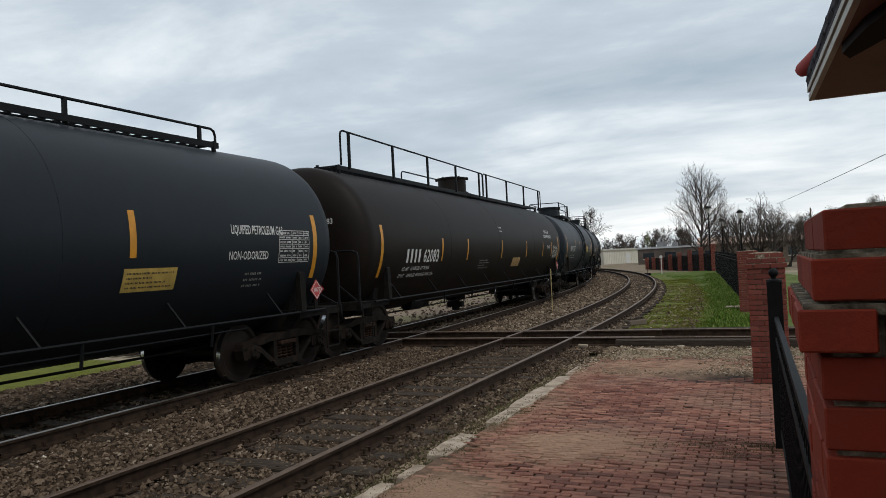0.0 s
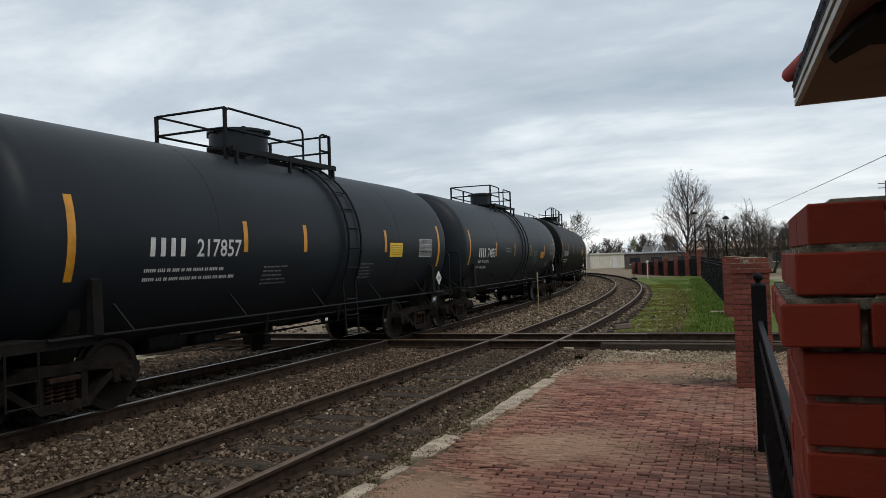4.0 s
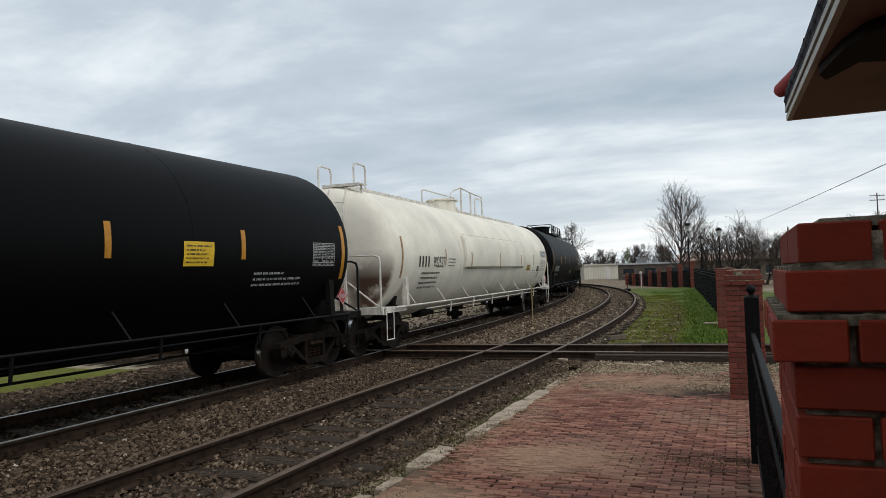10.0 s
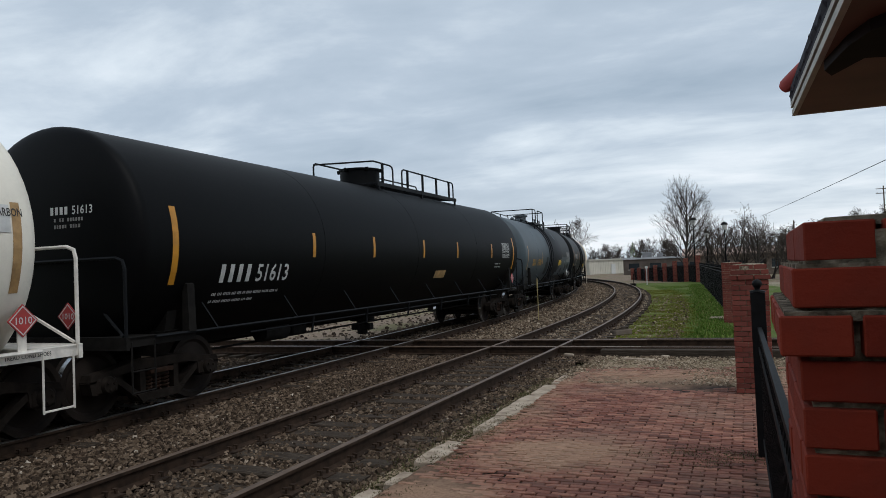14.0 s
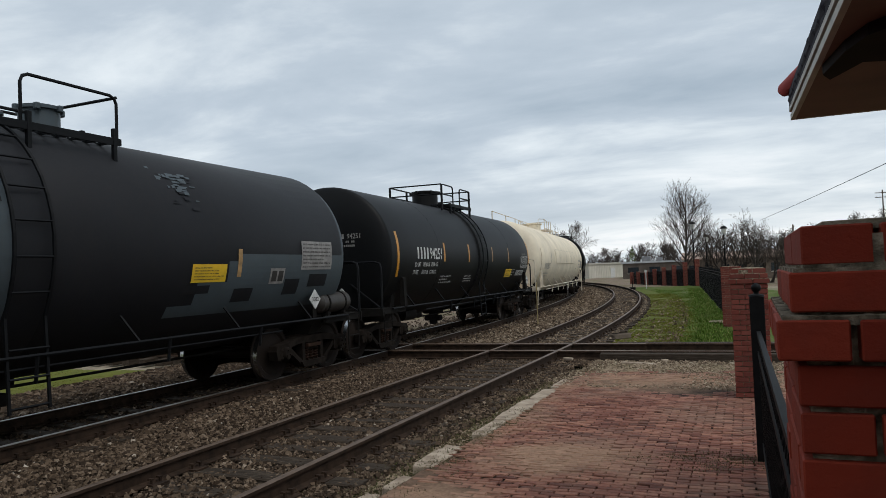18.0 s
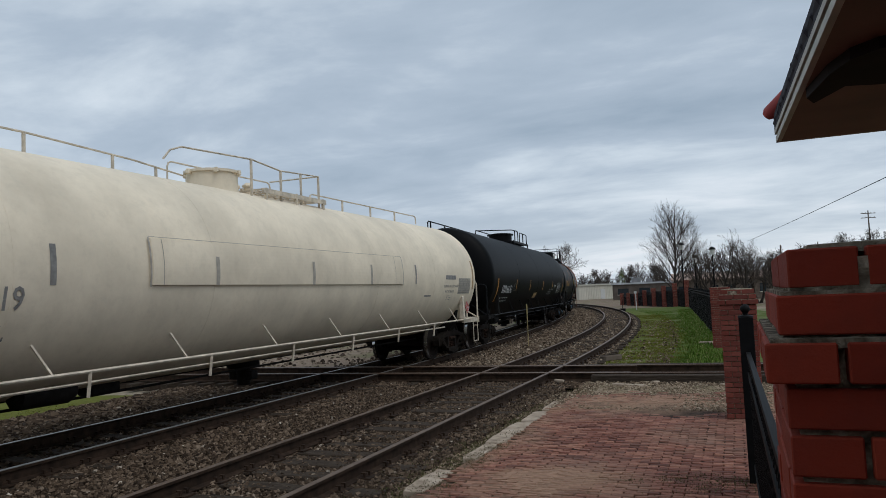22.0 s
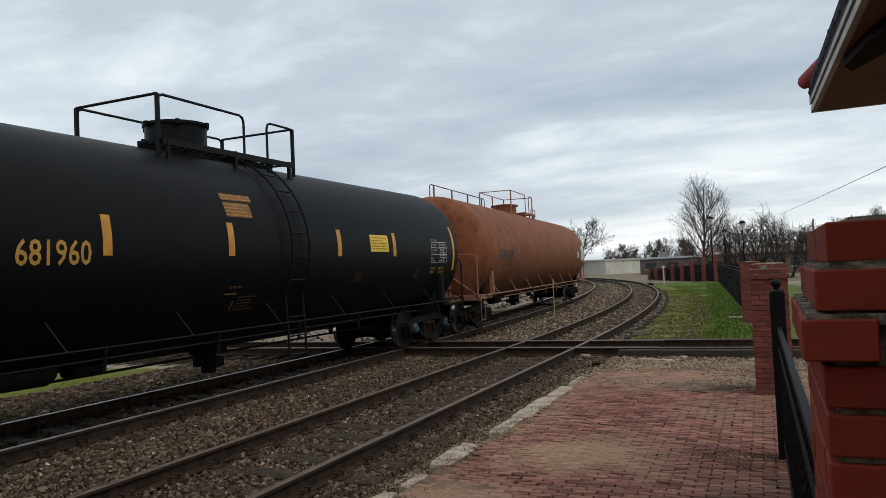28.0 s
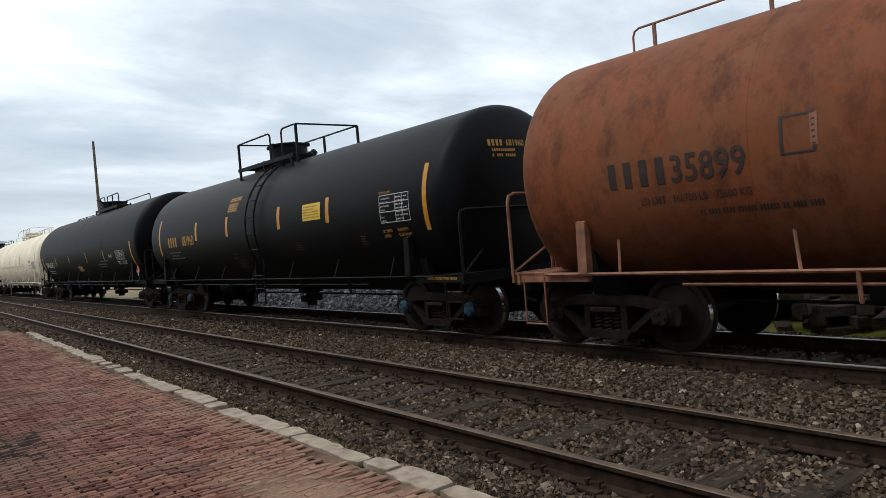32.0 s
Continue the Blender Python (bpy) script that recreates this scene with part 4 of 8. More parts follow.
def grid(R, zc, y, arc, w, h, cols=(0.0, 0.42, 0.62, 0.82, 1.0), rows=7, g=None, seed=0):
    """An inspection table: thin ruled lines with rows of small bars in its cells."""
    g = g or Geo()
    t = 0.009
    for c in cols:
        patch(R, zc, y + w * c - t / 2, y + w * c + t / 2, arc, arc + h, 0.005, g, 3)
    for i in range(rows + 1):
        a = arc + h * i / rows
        if i not in (2,):
            patch(R, zc, y, y + w, a - t / 2, a + t / 2, 0.005, g, 1)
    for k in range(len(cols) - 1):
        bars(R, zc, rows, y + w * cols[k] + 0.025, arc, w * (cols[k + 1] - cols[k]) - 0.045, h, 0.005, g, seed + k)
    return g


def raised(R, zc, y0, y1, a0, a1, lift, n=10):
    """A jacket panel that stands off the shell, with bevelled sides."""
    g = Geo()
    ins = lift * 0.7
    rows = []
    for i in range(n + 1):
        a = a0 + (a1 - a0) * i / n
        b = a0 + ins + (a1 - a0 - 2 * ins) * i / n
        rows.append([on_tank(R, zc, y0, a, -0.02), on_tank(R, zc, y0 + ins, b, lift), on_tank(R, zc, y1 - ins, b, lift), on_tank(R, zc, y1, a, -0.02)])
    g.v = [p for r in rows for p in r]
    for i in range(n):
        for k in range(3):
            g.f.append((i * 4 + k, i * 4 + k + 1, i * 4 + k + 5, i * 4 + k + 4))
    g.f += [(0, 3, 2, 1), (n * 4, n * 4 + 1, n * 4 + 2, n * 4 + 3)]
    g.mi = [0] * len(g.f)
    return g


def mark_blocks(R, zc, n, y, arc, h, g=None, wide=0.34):
    """Owner's mark as plain bars, one for each character."""
    g = g or Geo()
    for i in range(n):
        y0 = y + i * h * 0.74 + h * 0.06
        patch(R, zc, y0, y0 + h * wide, arc, arc + h, 0.005, g, 2)
    return g


HEAD = 2.9          # how square the dished heads are at the knuckle


def tank_profile(half, R, deep):
    n, k = 14, 2 / HEAD
    arc = [(R * math.sin(a) ** k, deep * math.cos(a) ** k) for a in [math.pi / 2 * i / n for i in range(n)]] + [(R, 0.0)]
    body = [(R, -half + 2 * half * i / 10) for i in range(1, 10)]
    return [(r, -half - d) for r, d in arc] + body + [(r, half + d) for r, d in reversed(arc)]


def frame_of(axis, c):
    """The thin printed border of a diamond placard."""
    g = Geo()
    m3 = Matrix.Rotation(radians(45), 3, axis)
    for u, w, a, b in ((0, 0.105, 0.22, 0.010), (0, -0.105, 0.22, 0.010), (0.105, 0, 0.010, 0.20), (-0.105, 0, 0.010, 0.20)):
        off = m3 @ (Vector((0, u, w)) if axis == "X" else Vector((u, 0, w)))
        g.box((c[0] + off.x, c[1] + off.y, c[2] + off.z), (0.004, a, b) if axis == "X" else (a, 0.004, b), m3)
    return g


def tank_car(spec):
    """One tank car, its axis along y, its leading end at -y, its near side at +x; z = 0 at the rail head."""
    S0, S1 = spec["span"]
    half = (S1 - S0) / 2
    R, zc = spec.get("R", 1.53), spec.get("zc", 2.19)
    paint, pipe = spec["paint"], spec.get("pipe", M_RAILING)
    frame_mat = spec.get("frame", M_STEEL_DK)
    car = thing("tank_car", None, None, spec["label"], "tank car", "cars of the freight train")
    hb = half + spec.get("over", 0.30)
    deep = spec.get("deep", 0.50)
    shift = spec.get("shift", 0.0)      # how far the tank sits off the middle of its frame
    g = Geo().lathe(tank_profile(hb, R, deep), 56, 1, (0, shift, zc))
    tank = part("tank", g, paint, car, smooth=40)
    # weld seams and jacket bands
    for k in spec.get("bands", (0.0,)):
        y = hb * k
        part("weld_seam", Geo().lathe([(R - 0.02, y - 0.016), (R + 0.003, y - 0.010), (R + 0.003, y + 0.010), (R - 0.02, y + 0.016)], 48, 1, (0, 0, zc)), paint, tank, smooth=40)
    for y, w, lift in spec.get("jackets", ()):
        part("jacket_band", Geo().lathe([(R - 0.02, y - w / 2), (R + lift, y - w / 2 + 0.04), (R + lift, y + w / 2 - 0.04), (R - 0.02, y + w / 2)], 56, 1, (0, 0, zc)), spec.get("jacketmat", paint), tank, smooth=50)
    end = max(half + 0.76, hb + deep + abs(shift) + 0.06)       # end of the stub sill
    for s in (-1, 1):
        reach = spec.get("reach", 0.28) if "endrail" in spec and s < 0 else 0.0      # deeper platform ahead of an insulated head
        g = Geo()
        g.box((0, s * (half - 0.1), 0.80), (0.62, 2.6, 0.30), None, 0.03)
        g.prism([(-1.25, 1.05), (1.25, 1.05), (1.05, 0.72), (-1.05, 0.72)], 1, s * (half - 0.25) - 0.14, s * (half - 0.25) + 0.14)
        g.prism([(-1.32, 1.62), (-0.6, 0.9), (0.6, 0.9), (1.32, 1.62), (1.20, 1.02), (-1.20, 1.02)], 1, s * (half - 0.25) - 0.09, s * (half - 0.25) + 0.09)
        part("stub_sill", g, frame_mat, car)
        # end platform with steps
        g = Geo()
        g.box((0, s * (end - 0.28), 1.02), (2.9, 0.52, 0.05), None, 0.01)
        g.box((0, s * (end - 0.02), 0.97), (2.95, 0.05, 0.16))
        if reach:
            g.box((0, s * (end + reach / 2 - 0.05), 1.03), (2.9, reach - 0.08, 0.04), None, 0.01)
            g.box((0, s * (end + reach - 0.075), 0.98), (2.95, 0.04, 0.14))
        for sx in (-1, 1):
            g.box((sx * 1.42, s * (end - 0.62), 0.98), (0.06, 1.25, 0.12))
            for dz in ((0.36,) if "endrail" in spec else (0.62, 0.36)):
                g.tube([(sx * 1.45, s * (end - 0.10), dz), (sx * 1.45, s * (end - 0.48), dz)], 0.013, 5)
            for dy in (0.10, 0.48):
                g.tube([(sx * 1.45, s * (end - dy), 0.98), (sx * 1.45, s * (end - dy), 0.34)], 0.013, 5)
        part("end_platform", g, spec.get("endmat", frame_mat), car)
        # coupler
        g = Geo()
        g.box((0, s * (end - 0.15), 0.84), (0.24, 0.7, 0.22), None, 0.03)
        g.box((0.02, s * (end + 0.24), 0.84), (0.20, 0.34, 0.28), None, 0.05)
        g.tube([(0.28, s * (end + 0.0), 0.80), (0.30, s * (end + 0.14), 0.55), (0.26, s * (end + 0.28), 0.50)], 0.025, 6)
        part("coupler", g, M_TRUCK, car)
        # end hand rail, one bent pipe across the platform
        top = spec.get("endrail", 2.02)
        ym = s * (end - 0.03 + 0.9 * reach)
        hr = Geo().tube([(-1.44, ym, 0.98), (-1.44, ym, top - 0.14), (-1.41, ym, top - 0.04), (-1.30, ym, top), (1.30, ym, top), (1.41, ym, top - 0.04), (1.44, ym, top - 0.14), (1.44, ym, 0.98)], 0.023, 6)
        if reach:       # two hoops, one on either side of the head
            for sx in (-1, 1):
                xi = spec.get("headpost", 0.64) if sx > 0 else -0.64
                hr = Geo().tube([(xi, ym, 1.02), (xi, ym, top), (sx * 1.30, ym, top), (sx * 1.41, ym, top - 0.04), (sx * 1.44, ym, top - 0.14), (sx * 1.44, ym, 0.98)], 0.023, 6)
                part("end_handrail", hr, pipe, car)
            if spec.get("headpost", 1) < 0.3:
                part("end_brace", Geo().tube([(spec["headpost"], ym, top - 0.05), (1.15, ym, 1.06)], 0.018, 5), pipe, car)
        else:
            part("end_handrail", hr, pipe, car)
        part("end_brace", Geo().tube([(1.40, ym, 1.06), (0.55, ym - s * 0.25, 1.60)], 0.02, 5), pipe, car)
        # hazard placard on its holder
        if spec.get("placard"):
            num, pm, lm = spec["placard"]
            vs, fs = text_outline(num)
            k, wid = 0.105, max(v.x for v in vs)
            if s > 0:       # on the near side at the trailing end
                yp = half + spec.get("placard_y", 0.12)
                pl = part("placard", Geo().box((1.445, yp, 1.36), (0.012, 0.245, 0.245), Matrix.Rotation(radians(45), 3, "X")), pm, car)
                part("placard_border", frame_of("X", (1.452, yp, 1.36)), M_LETTER, pl)
                part("placard_holder", Geo().box((1.425, yp, 1.20), (0.016, 0.10, 0.36)), spec.get("endmat", frame_mat), car)
                part("placard_number", Geo().add([(1.455, yp + (v.x - wid / 2) * k, 1.325 + v.y * k) for v in vs], fs), lm, pl)
            elif spec.get("lead", True):           # across the leading end
                yp = -(end - 0.01 + 0.95 * reach)
                pl = part("placard", Geo().box((0.52, yp, 1.32), (0.245, 0.012, 0.245), Matrix.Rotation(radians(45), 3, "Y")), pm, car)
                part("placard_border", frame_of("Y", (0.52, yp - 0.007, 1.32)), M_LETTER, pl)
                part("placard_holder", Geo().box((0.52, yp + 0.02, 1.16), (0.10, 0.016, 0.36)), spec.get("endmat", frame_mat), car)
                part("placard_number", Geo().add([(0.52 + (v.x - wid / 2) * k, yp - 0.01, 1.285 + v.y * k) for v in vs], fs), lm, pl)
        # brake shoe note on the side of the end sill
        if spec.get("shoes") and s > 0:
            words, lm = spec["shoes"]
            vs, fs = text_outline(words)
            part("sill_lettering", Geo().add([(1.452, end - 0.92 + v.x * 0.056, 0.962 + v.y * 0.062) for v in vs], fs), lm, car)
        # lettering on the tank head
        if spec.get("number"):
            hg = Geo()
            vs, fs = text_outline(spec["number"])

            def on_head(u, w):
                x, z = u * -s, w
                return x, s * (hb + deep * max(0.0, 1 - (math.hypot(x, z) / R) ** HEAD) ** (1 / HEAD) + 0.006) + shift, zc + z
            k, hw = 0.15, spec.get("headw", 0.36)
            u1 = spec.get("headu", 0.20) if s < 0 else -0.65
            hg.add([on_head(u1 + 0.36 + v.x * k * 0.9, hw + v.y * k) for v in vs], fs)
            mk = Geo()
            for i in range(4):
                q = u1 + i * 0.08
                mk.add([on_head(q, hw), on_head(q + 0.05, hw), on_head(q + 0.05, hw + 0.10), on_head(q, hw + 0.10)], [(0, 1, 2, 3)])
            hm = spec.get("headmat", spec.get("lettermat", M_LETTER))
            tagged(part("head_mark", mk, hm, car), kind="stuff")
            part("head_number", hg, hm, car)
            sm = Geo()
            rh = random.Random(round(S0))
            for i in range(2):
                u0 = u1 + 0.06
                w0 = hw - 0.09 - 0.085 * i
                for j in range(11):
                    if rh.random() < 0.8:
                        sm.add([on_head(u0, w0), on_head(u0 + 0.03, w0), on_head(u0 + 0.03, w0 + 0.045), on_head(u0, w0 + 0.045)], [(0, 1, 2, 3)])
                    u0 += 0.045
            tagged(part("head_stencil", sm, M_LETTER_DIM if spec.get("lettermat") is None else spec["lettermat"], car), kind="stuff")
        # upright reporting-plate bracket near the bolster
        for sx in (-1,) if s > 0 and spec.get("reservoir") else (-1, 1):
            g = Geo().prism([(sx * 1.40, 1.03), (sx * 1.52, 1.03), (sx * 1.50, 1.66), (sx * 1.42, 1.70)], 1, s * (half - 0.35) - 0.07, s * (half - 0.35) + 0.07)
            part("body_bracket", g, spec.get("endmat", frame_mat), car)
    # side hand rails low along the tank, with struts
    zr = spec.get("sill", 1.02)
    for sx in (-1, 1):
        g = Geo()
        x = sx * 1.49
        g.tube([(x, -half - 0.3, zr), (x, half + 0.3, zr)], spec.get("sillr", 0.022), 6)
        g.tube([(x - sx * 0.05, -half + 1.7, zr - 0.13), (x - sx * 0.05, half - 1.7, zr - 0.13)], 0.016, 5)
        n = max(4, round(2 * half / 2.4))
        for i in range(n + 1):
            y = -half + 0.9 + (2 * half - 1.8) * i / n
            a = radians(-34)
            px, pz = sx * R * math.cos(a), zc + R * math.sin(a)
            g.tube([(px - sx * 0.03, y - 0.14, pz + 0.10), (x, y, zr)], spec.get("sillr", 0.022) * 0.8, 5)
            if i not in (0, n):
                g.tube([(x, y + 0.5, zr), (x - sx * 0.04, y + 0.5, zr - 0.30)], 0.022, 5)
        part("side_handrail", g, pipe, car)
    # underside fittings
    g = Geo()
    g.lathe([(0.30, zc - R - 0.10), (0.30, zc - R + 0.08)], 16, 2)
    g.lathe([(0.12, zc - R - 0.42), (0.14, zc - R - 0.10)], 12, 2)
    g.box((0, 0, zc - R - 0.24), (0.5, 0.22, 0.16), None, 0.02)
    part("bottom_valve", g, M_STEEL_DK, car, smooth=35)
    g = Geo()
    yb = -half * 0.55
    g.lathe([(0.0, -0.48), (0.16, -0.45), (0.17, 0.25), (0.12, 0.34), (0.0, 0.36)], 14, 1, (0.55, yb, 0.74))
    g.box((0.3, yb + 1.0, 0.72), (0.3, 0.5, 0.28), None, 0.03)
    part("brake_cylinder", g, M_STEEL_DK, car, smooth=35)
    g = Geo()
    g.tube([(0.35, -half + 1.2, 0.58), (0.35, half - 1.2, 0.58)], 0.02, 5)
    g.tube([(-0.3, -half + 0.5, 0.62), (-0.3, half - 0.5, 0.62)], 0.03, 5)
    part("brake_pipe", g, M_STEEL_DK, car)
    # ladder up the middle
    if spec.get("ladder") is not None:
        yl = spec["ladder"]
        for sx in (-1, 1):
            g = Geo()
            def at(a, lift=0.09):
                return sx * (R + lift) * math.cos(a), zc + (R + lift) * math.sin(a)
            arcs = [radians(d) for d in range(-28, 79, 8)]
            for dy in (-0.23, 0.23):
                pts = [(sx * 1.50, yl + dy, 0.45)] + [(sx * max(abs(at(a)[0]), 1.45 if a < 0 else 0), yl + dy, at(a)[1]) for a in arcs]
                g.tube(pts, 0.022, 5)
            ladder = part("ladder", g, pipe, car)
            rung = Geo().tube([(0, -0.23, 0), (0, 0.23, 0)], 0.014, 5).mesh("rung", pipe)
            for zz in (0.50, 0.80, 1.10):
                part("rung", rung, None, ladder, m=pose(sx * 1.50, yl, zz))
            a = radians(-18)
            while a < radians(76):
                x, z = at(a)
                part("rung", rung, None, ladder, m=pose(x, yl, z))
                a += 0.36 / R
    # ladder and lattice up the end of an insulated car
    if spec.get("endladder"):
        for s in (-1,):
            def clear(z):
                """Just ahead of the head at this height."""
                q = 1 - ((abs(spec["endladder"]) + 0.1) ** 2 + max(0.0, z - zc) ** 2) / (R * R)
                return s * (hb + deep * max(0.0, 1 - math.sqrt(max(0.0, 1 - q)) ** HEAD) ** (1 / HEAD) + 0.10) + shift
            g = Geo()
            steps = [1.04, zc] + [zc + (R - 0.10) * k / 6 for k in range(1, 7)]
            lx = spec["endladder"]
            for dx in (lx, lx + 0.42):
                g.tube([(dx, clear(z), z) for z in steps], 0.015, 5)
            ladder = part("end_ladder", g, pipe, car)
            rung = Geo().tube([(lx, 0, 0), (lx + 0.42, 0, 0)], 0.013, 5).mesh("rung", pipe)
            for z in (1.3, 1.62, 1.94, 2.26, 2.62, 2.98, 3.34):
                part("rung", rung, None, ladder, m=pose(0, clear(z), z))
            yw = clear(1.75) + s * 0.10
            g = Geo().tube([(-0.38 + 0.27 * math.cos(math.pi * k / 12), yw, 1.75 + 0.27 * math.sin(math.pi * k / 12)) for k in range(25)], 0.016, 6)
            for k in range(3):
                a = math.pi * k / 3 + 0.3
                g.tube([(-0.38 - 0.27 * math.cos(a), yw, 1.75 - 0.27 * math.sin(a)), (-0.38 + 0.27 * math.cos(a), yw, 1.75 + 0.27 * math.sin(a))], 0.012, 5)
            part("brake_wheel", g, pipe, car)
            part("brake_housing", Geo().box((-0.38, yw - s * 0.10, 1.66), (0.26, 0.14, 0.42), None, 0.04), pipe, car)
            zs = zc + math.sqrt(R * R - (abs(lx) + 0.2) ** 2) + 0.05
            g = Geo().box((lx + 0.21, s * (half + 0.30), zs), (0.9, 0.42, 0.025))
            g.box((lx + 0.21, s * (half + 0.50), zs - 0.02), (0.9, 0.025, 0.06))
            for dx in (-0.2, 0.6):
                g.box((lx + dx, s * (half + 0.25), zs - 0.10), (0.03, 0.03, 0.24))
            part("top_step", g, pipe, car)
    # air reservoir lying on the rear end platform
    if spec.get("reservoir"):
        rx, ry, rl = spec["reservoir"]
        g = Geo().lathe([(0.0, -rl / 2 - 0.05), (0.12, -rl / 2 - 0.035), (0.185, -rl / 2 + 0.02), (0.19, rl / 2 - 0.02), (0.12, rl / 2 + 0.035), (0.0, rl / 2 + 0.05)], 18, 1, (rx, half + ry, 1.27))
        tank2 = part("air_reservoir", g, M_RESERVOIR, car, smooth=35)
        for dy in (-rl * 0.3, rl * 0.3):
            part("strap", Geo().lathe([(0.192, dy - 0.02), (0.200, dy - 0.02), (0.200, dy + 0.02), (0.192, dy + 0.02)], 18, 1, (rx, half + ry, 1.27)), M_STEEL_DK, tank2)
            part("cradle", Geo().box((rx, half + ry + dy, 1.06), (0.30, 0.06, 0.09), None, 0.008), M_STEEL_DK, tank2)
    # top fittings
    top = zc + R
    yd = spec.get("dome", 0.0)
    g = Geo()
    dr, dh = spec.get("dome_size", (0.42, 0.42))
    g.lathe([(dr + 0.03, top - 0.12), (dr, top + 0.02), (dr, top + dh - 0.03), (dr + 0.035, top + dh - 0.03), (dr + 0.035, top + dh + 0.015), (dr * 0.6, top + dh + 0.05), (0, top + dh + 0.06)], 24, 2, (0, yd, 0))
    for k in range(6):
        a = 2 * math.pi * k / 6 + 0.3
        g.box(((dr + 0.04) * math.cos(a), yd + (dr + 0.04) * math.sin(a), top + dh - 0.02), (0.07, 0.07, 0.09), None, 0.012)
    part("manway", g, spec.get("topmat", paint), car, smooth=35)
    for dx, dy, h in ((0.2, 0.75, 0.20), (-0.2, 0.9, 0.26), (0.0, 1.1, 0.16)):
        g = Geo().lathe([(0.07, top - 0.05), (0.07, top + h * 0.6), (0.10, top + h * 0.6), (0.10, top + h * 0.75), (0.04, top + h)], 10, 2, (dx, yd + dy * spec.get("valve_dir", 1), 0))
        part("safety_valve", g, spec.get("topmat", paint), car, smooth=35)
    # walkway grating
    for (ya, yb_, x0, x1) in spec.get("walk", ()):
        g = Geo()
        zt = top + 0.03 - 0.05 * max(abs(x0), abs(x1)) - spec.get("walkdrop", 0.0)
        for x in (x0, x1):
            g.box((x, (ya + yb_) / 2, zt), (0.04, abs(yb_ - ya), 0.09))
        n = max(2, round(abs(yb_ - ya) / 0.22))
        for i in range(n + 1):
            y = ya + (yb_ - ya) * i / n
            g.box(((x0 + x1) / 2, y, zt + 0.02), (abs(x1 - x0), 0.03, 0.03))
        for i in range(4):
            x = x0 + (x1 - x0) * (i + 0.5) / 4
            g.box((x, (ya + yb_) / 2, zt + 0.028), (0.02, abs(yb_ - ya), 0.012))
        for y in (ya + 0.1, (ya + yb_) / 2, yb_ - 0.1):
            for x in (x0, x1):
                g.box((x, y, top - 0.06 - 0.12 * abs(x)), (0.05, 0.05, 0.32 + 0.1 * abs(x)))
        part("walkway", g, spec.get("walkmat", pipe), car)
    # railings on top: polylines of (x, y, height above the tank's crown), posts where told
    for line in spec.get("rails", ()):
        g = Geo()
        g.tube([(x, y, top + z) for x, y, z in line], spec.get("railr", 0.021), 6)
        part("top_handrail", g, pipe, car)
    # posts drawn as one part each
    for (x, y, z0, z1) in spec.get("posts", ()):
        g = Geo().box((x, y, top + (z0 + z1) / 2), (spec.get("postw", 0.05), spec.get("postw", 0.05), z1 - z0))
        part("rail_post", g, pipe, car)
    # reflective stripes
    for k, (y, a0, a1, w, bent) in enumerate(spec.get("stripes", ())):
        part("reflective_stripe", patch(R, zc, y - w / 2, y + w / 2, a0, a1), bent or M_STRIPE, car)
    # lettering
    for it in spec.get("text", ()):
        kind, mat = it[0], it[1]
        if kind == "t":
            part("lettering", lettered(R, zc, *it[2:]), mat, car)
        elif kind == "i":
            part("lettering", lettered(R, zc, *it[2:], slant=0.22), mat, car)
        elif kind == "b":
            tagged(part("small_lettering", bars(R, zc, *it[2:], seed=len(TEXT) + round(it[3] * 7)), mat, car), kind="stuff")
        elif kind == "g":
            tagged(part("inspection_table", grid(R, zc, *it[2:], seed=round(it[2] * 9)), mat, car), kind="stuff")
        elif kind == "r":
            part("jacket_panel", raised(R, zc, *it[2:]), mat, tank)
        elif kind == "m":
            tagged(part("owner_mark", mark_blocks(R, zc, *it[2:]), mat, car), kind="stuff")
        elif kind == "p":
            part("panel", patch(R, zc, *it[2:]), mat, car)
    t1, w1 = add_truck(car, -half + 0.25, spec.get("wheels", WHEELSET))
    t2, w2 = add_truck(car, half - 0.25, spec.get("wheels", WHEELSET))
    MOVERS.append((car, (S0 + S1) / 2, half - 0.25, (t1, t2), w1 + w2))
    return car


def end_stripes(half, lo=-0.65, hi=0.42, w=0.11, mat=None):
    return [(-half, lo, hi, w, mat), (half, lo, hi, w, mat)]


def short_stripes(ys, lo=-0.22, hi=0.24, w=0.10, mat=None):
    return [(y, lo, hi, w, mat) for y in ys]


def hooped(x, ya, yb, h, drop_a=0.0, drop_b=0.0):
    """A hand rail with rounded corners from ya to yb; drop: how far each end comes down."""
    r = 0.10 if ya < yb else -0.10
    return [(x, ya, drop_a), (x, ya, h - 0.10), (x, ya + r * 0.3, h - 0.03), (x, ya + r, h), (x, yb - r, h), (x, yb - r * 0.3, h - 0.03), (x, yb, h - 0.10), (x, yb, drop_b)]


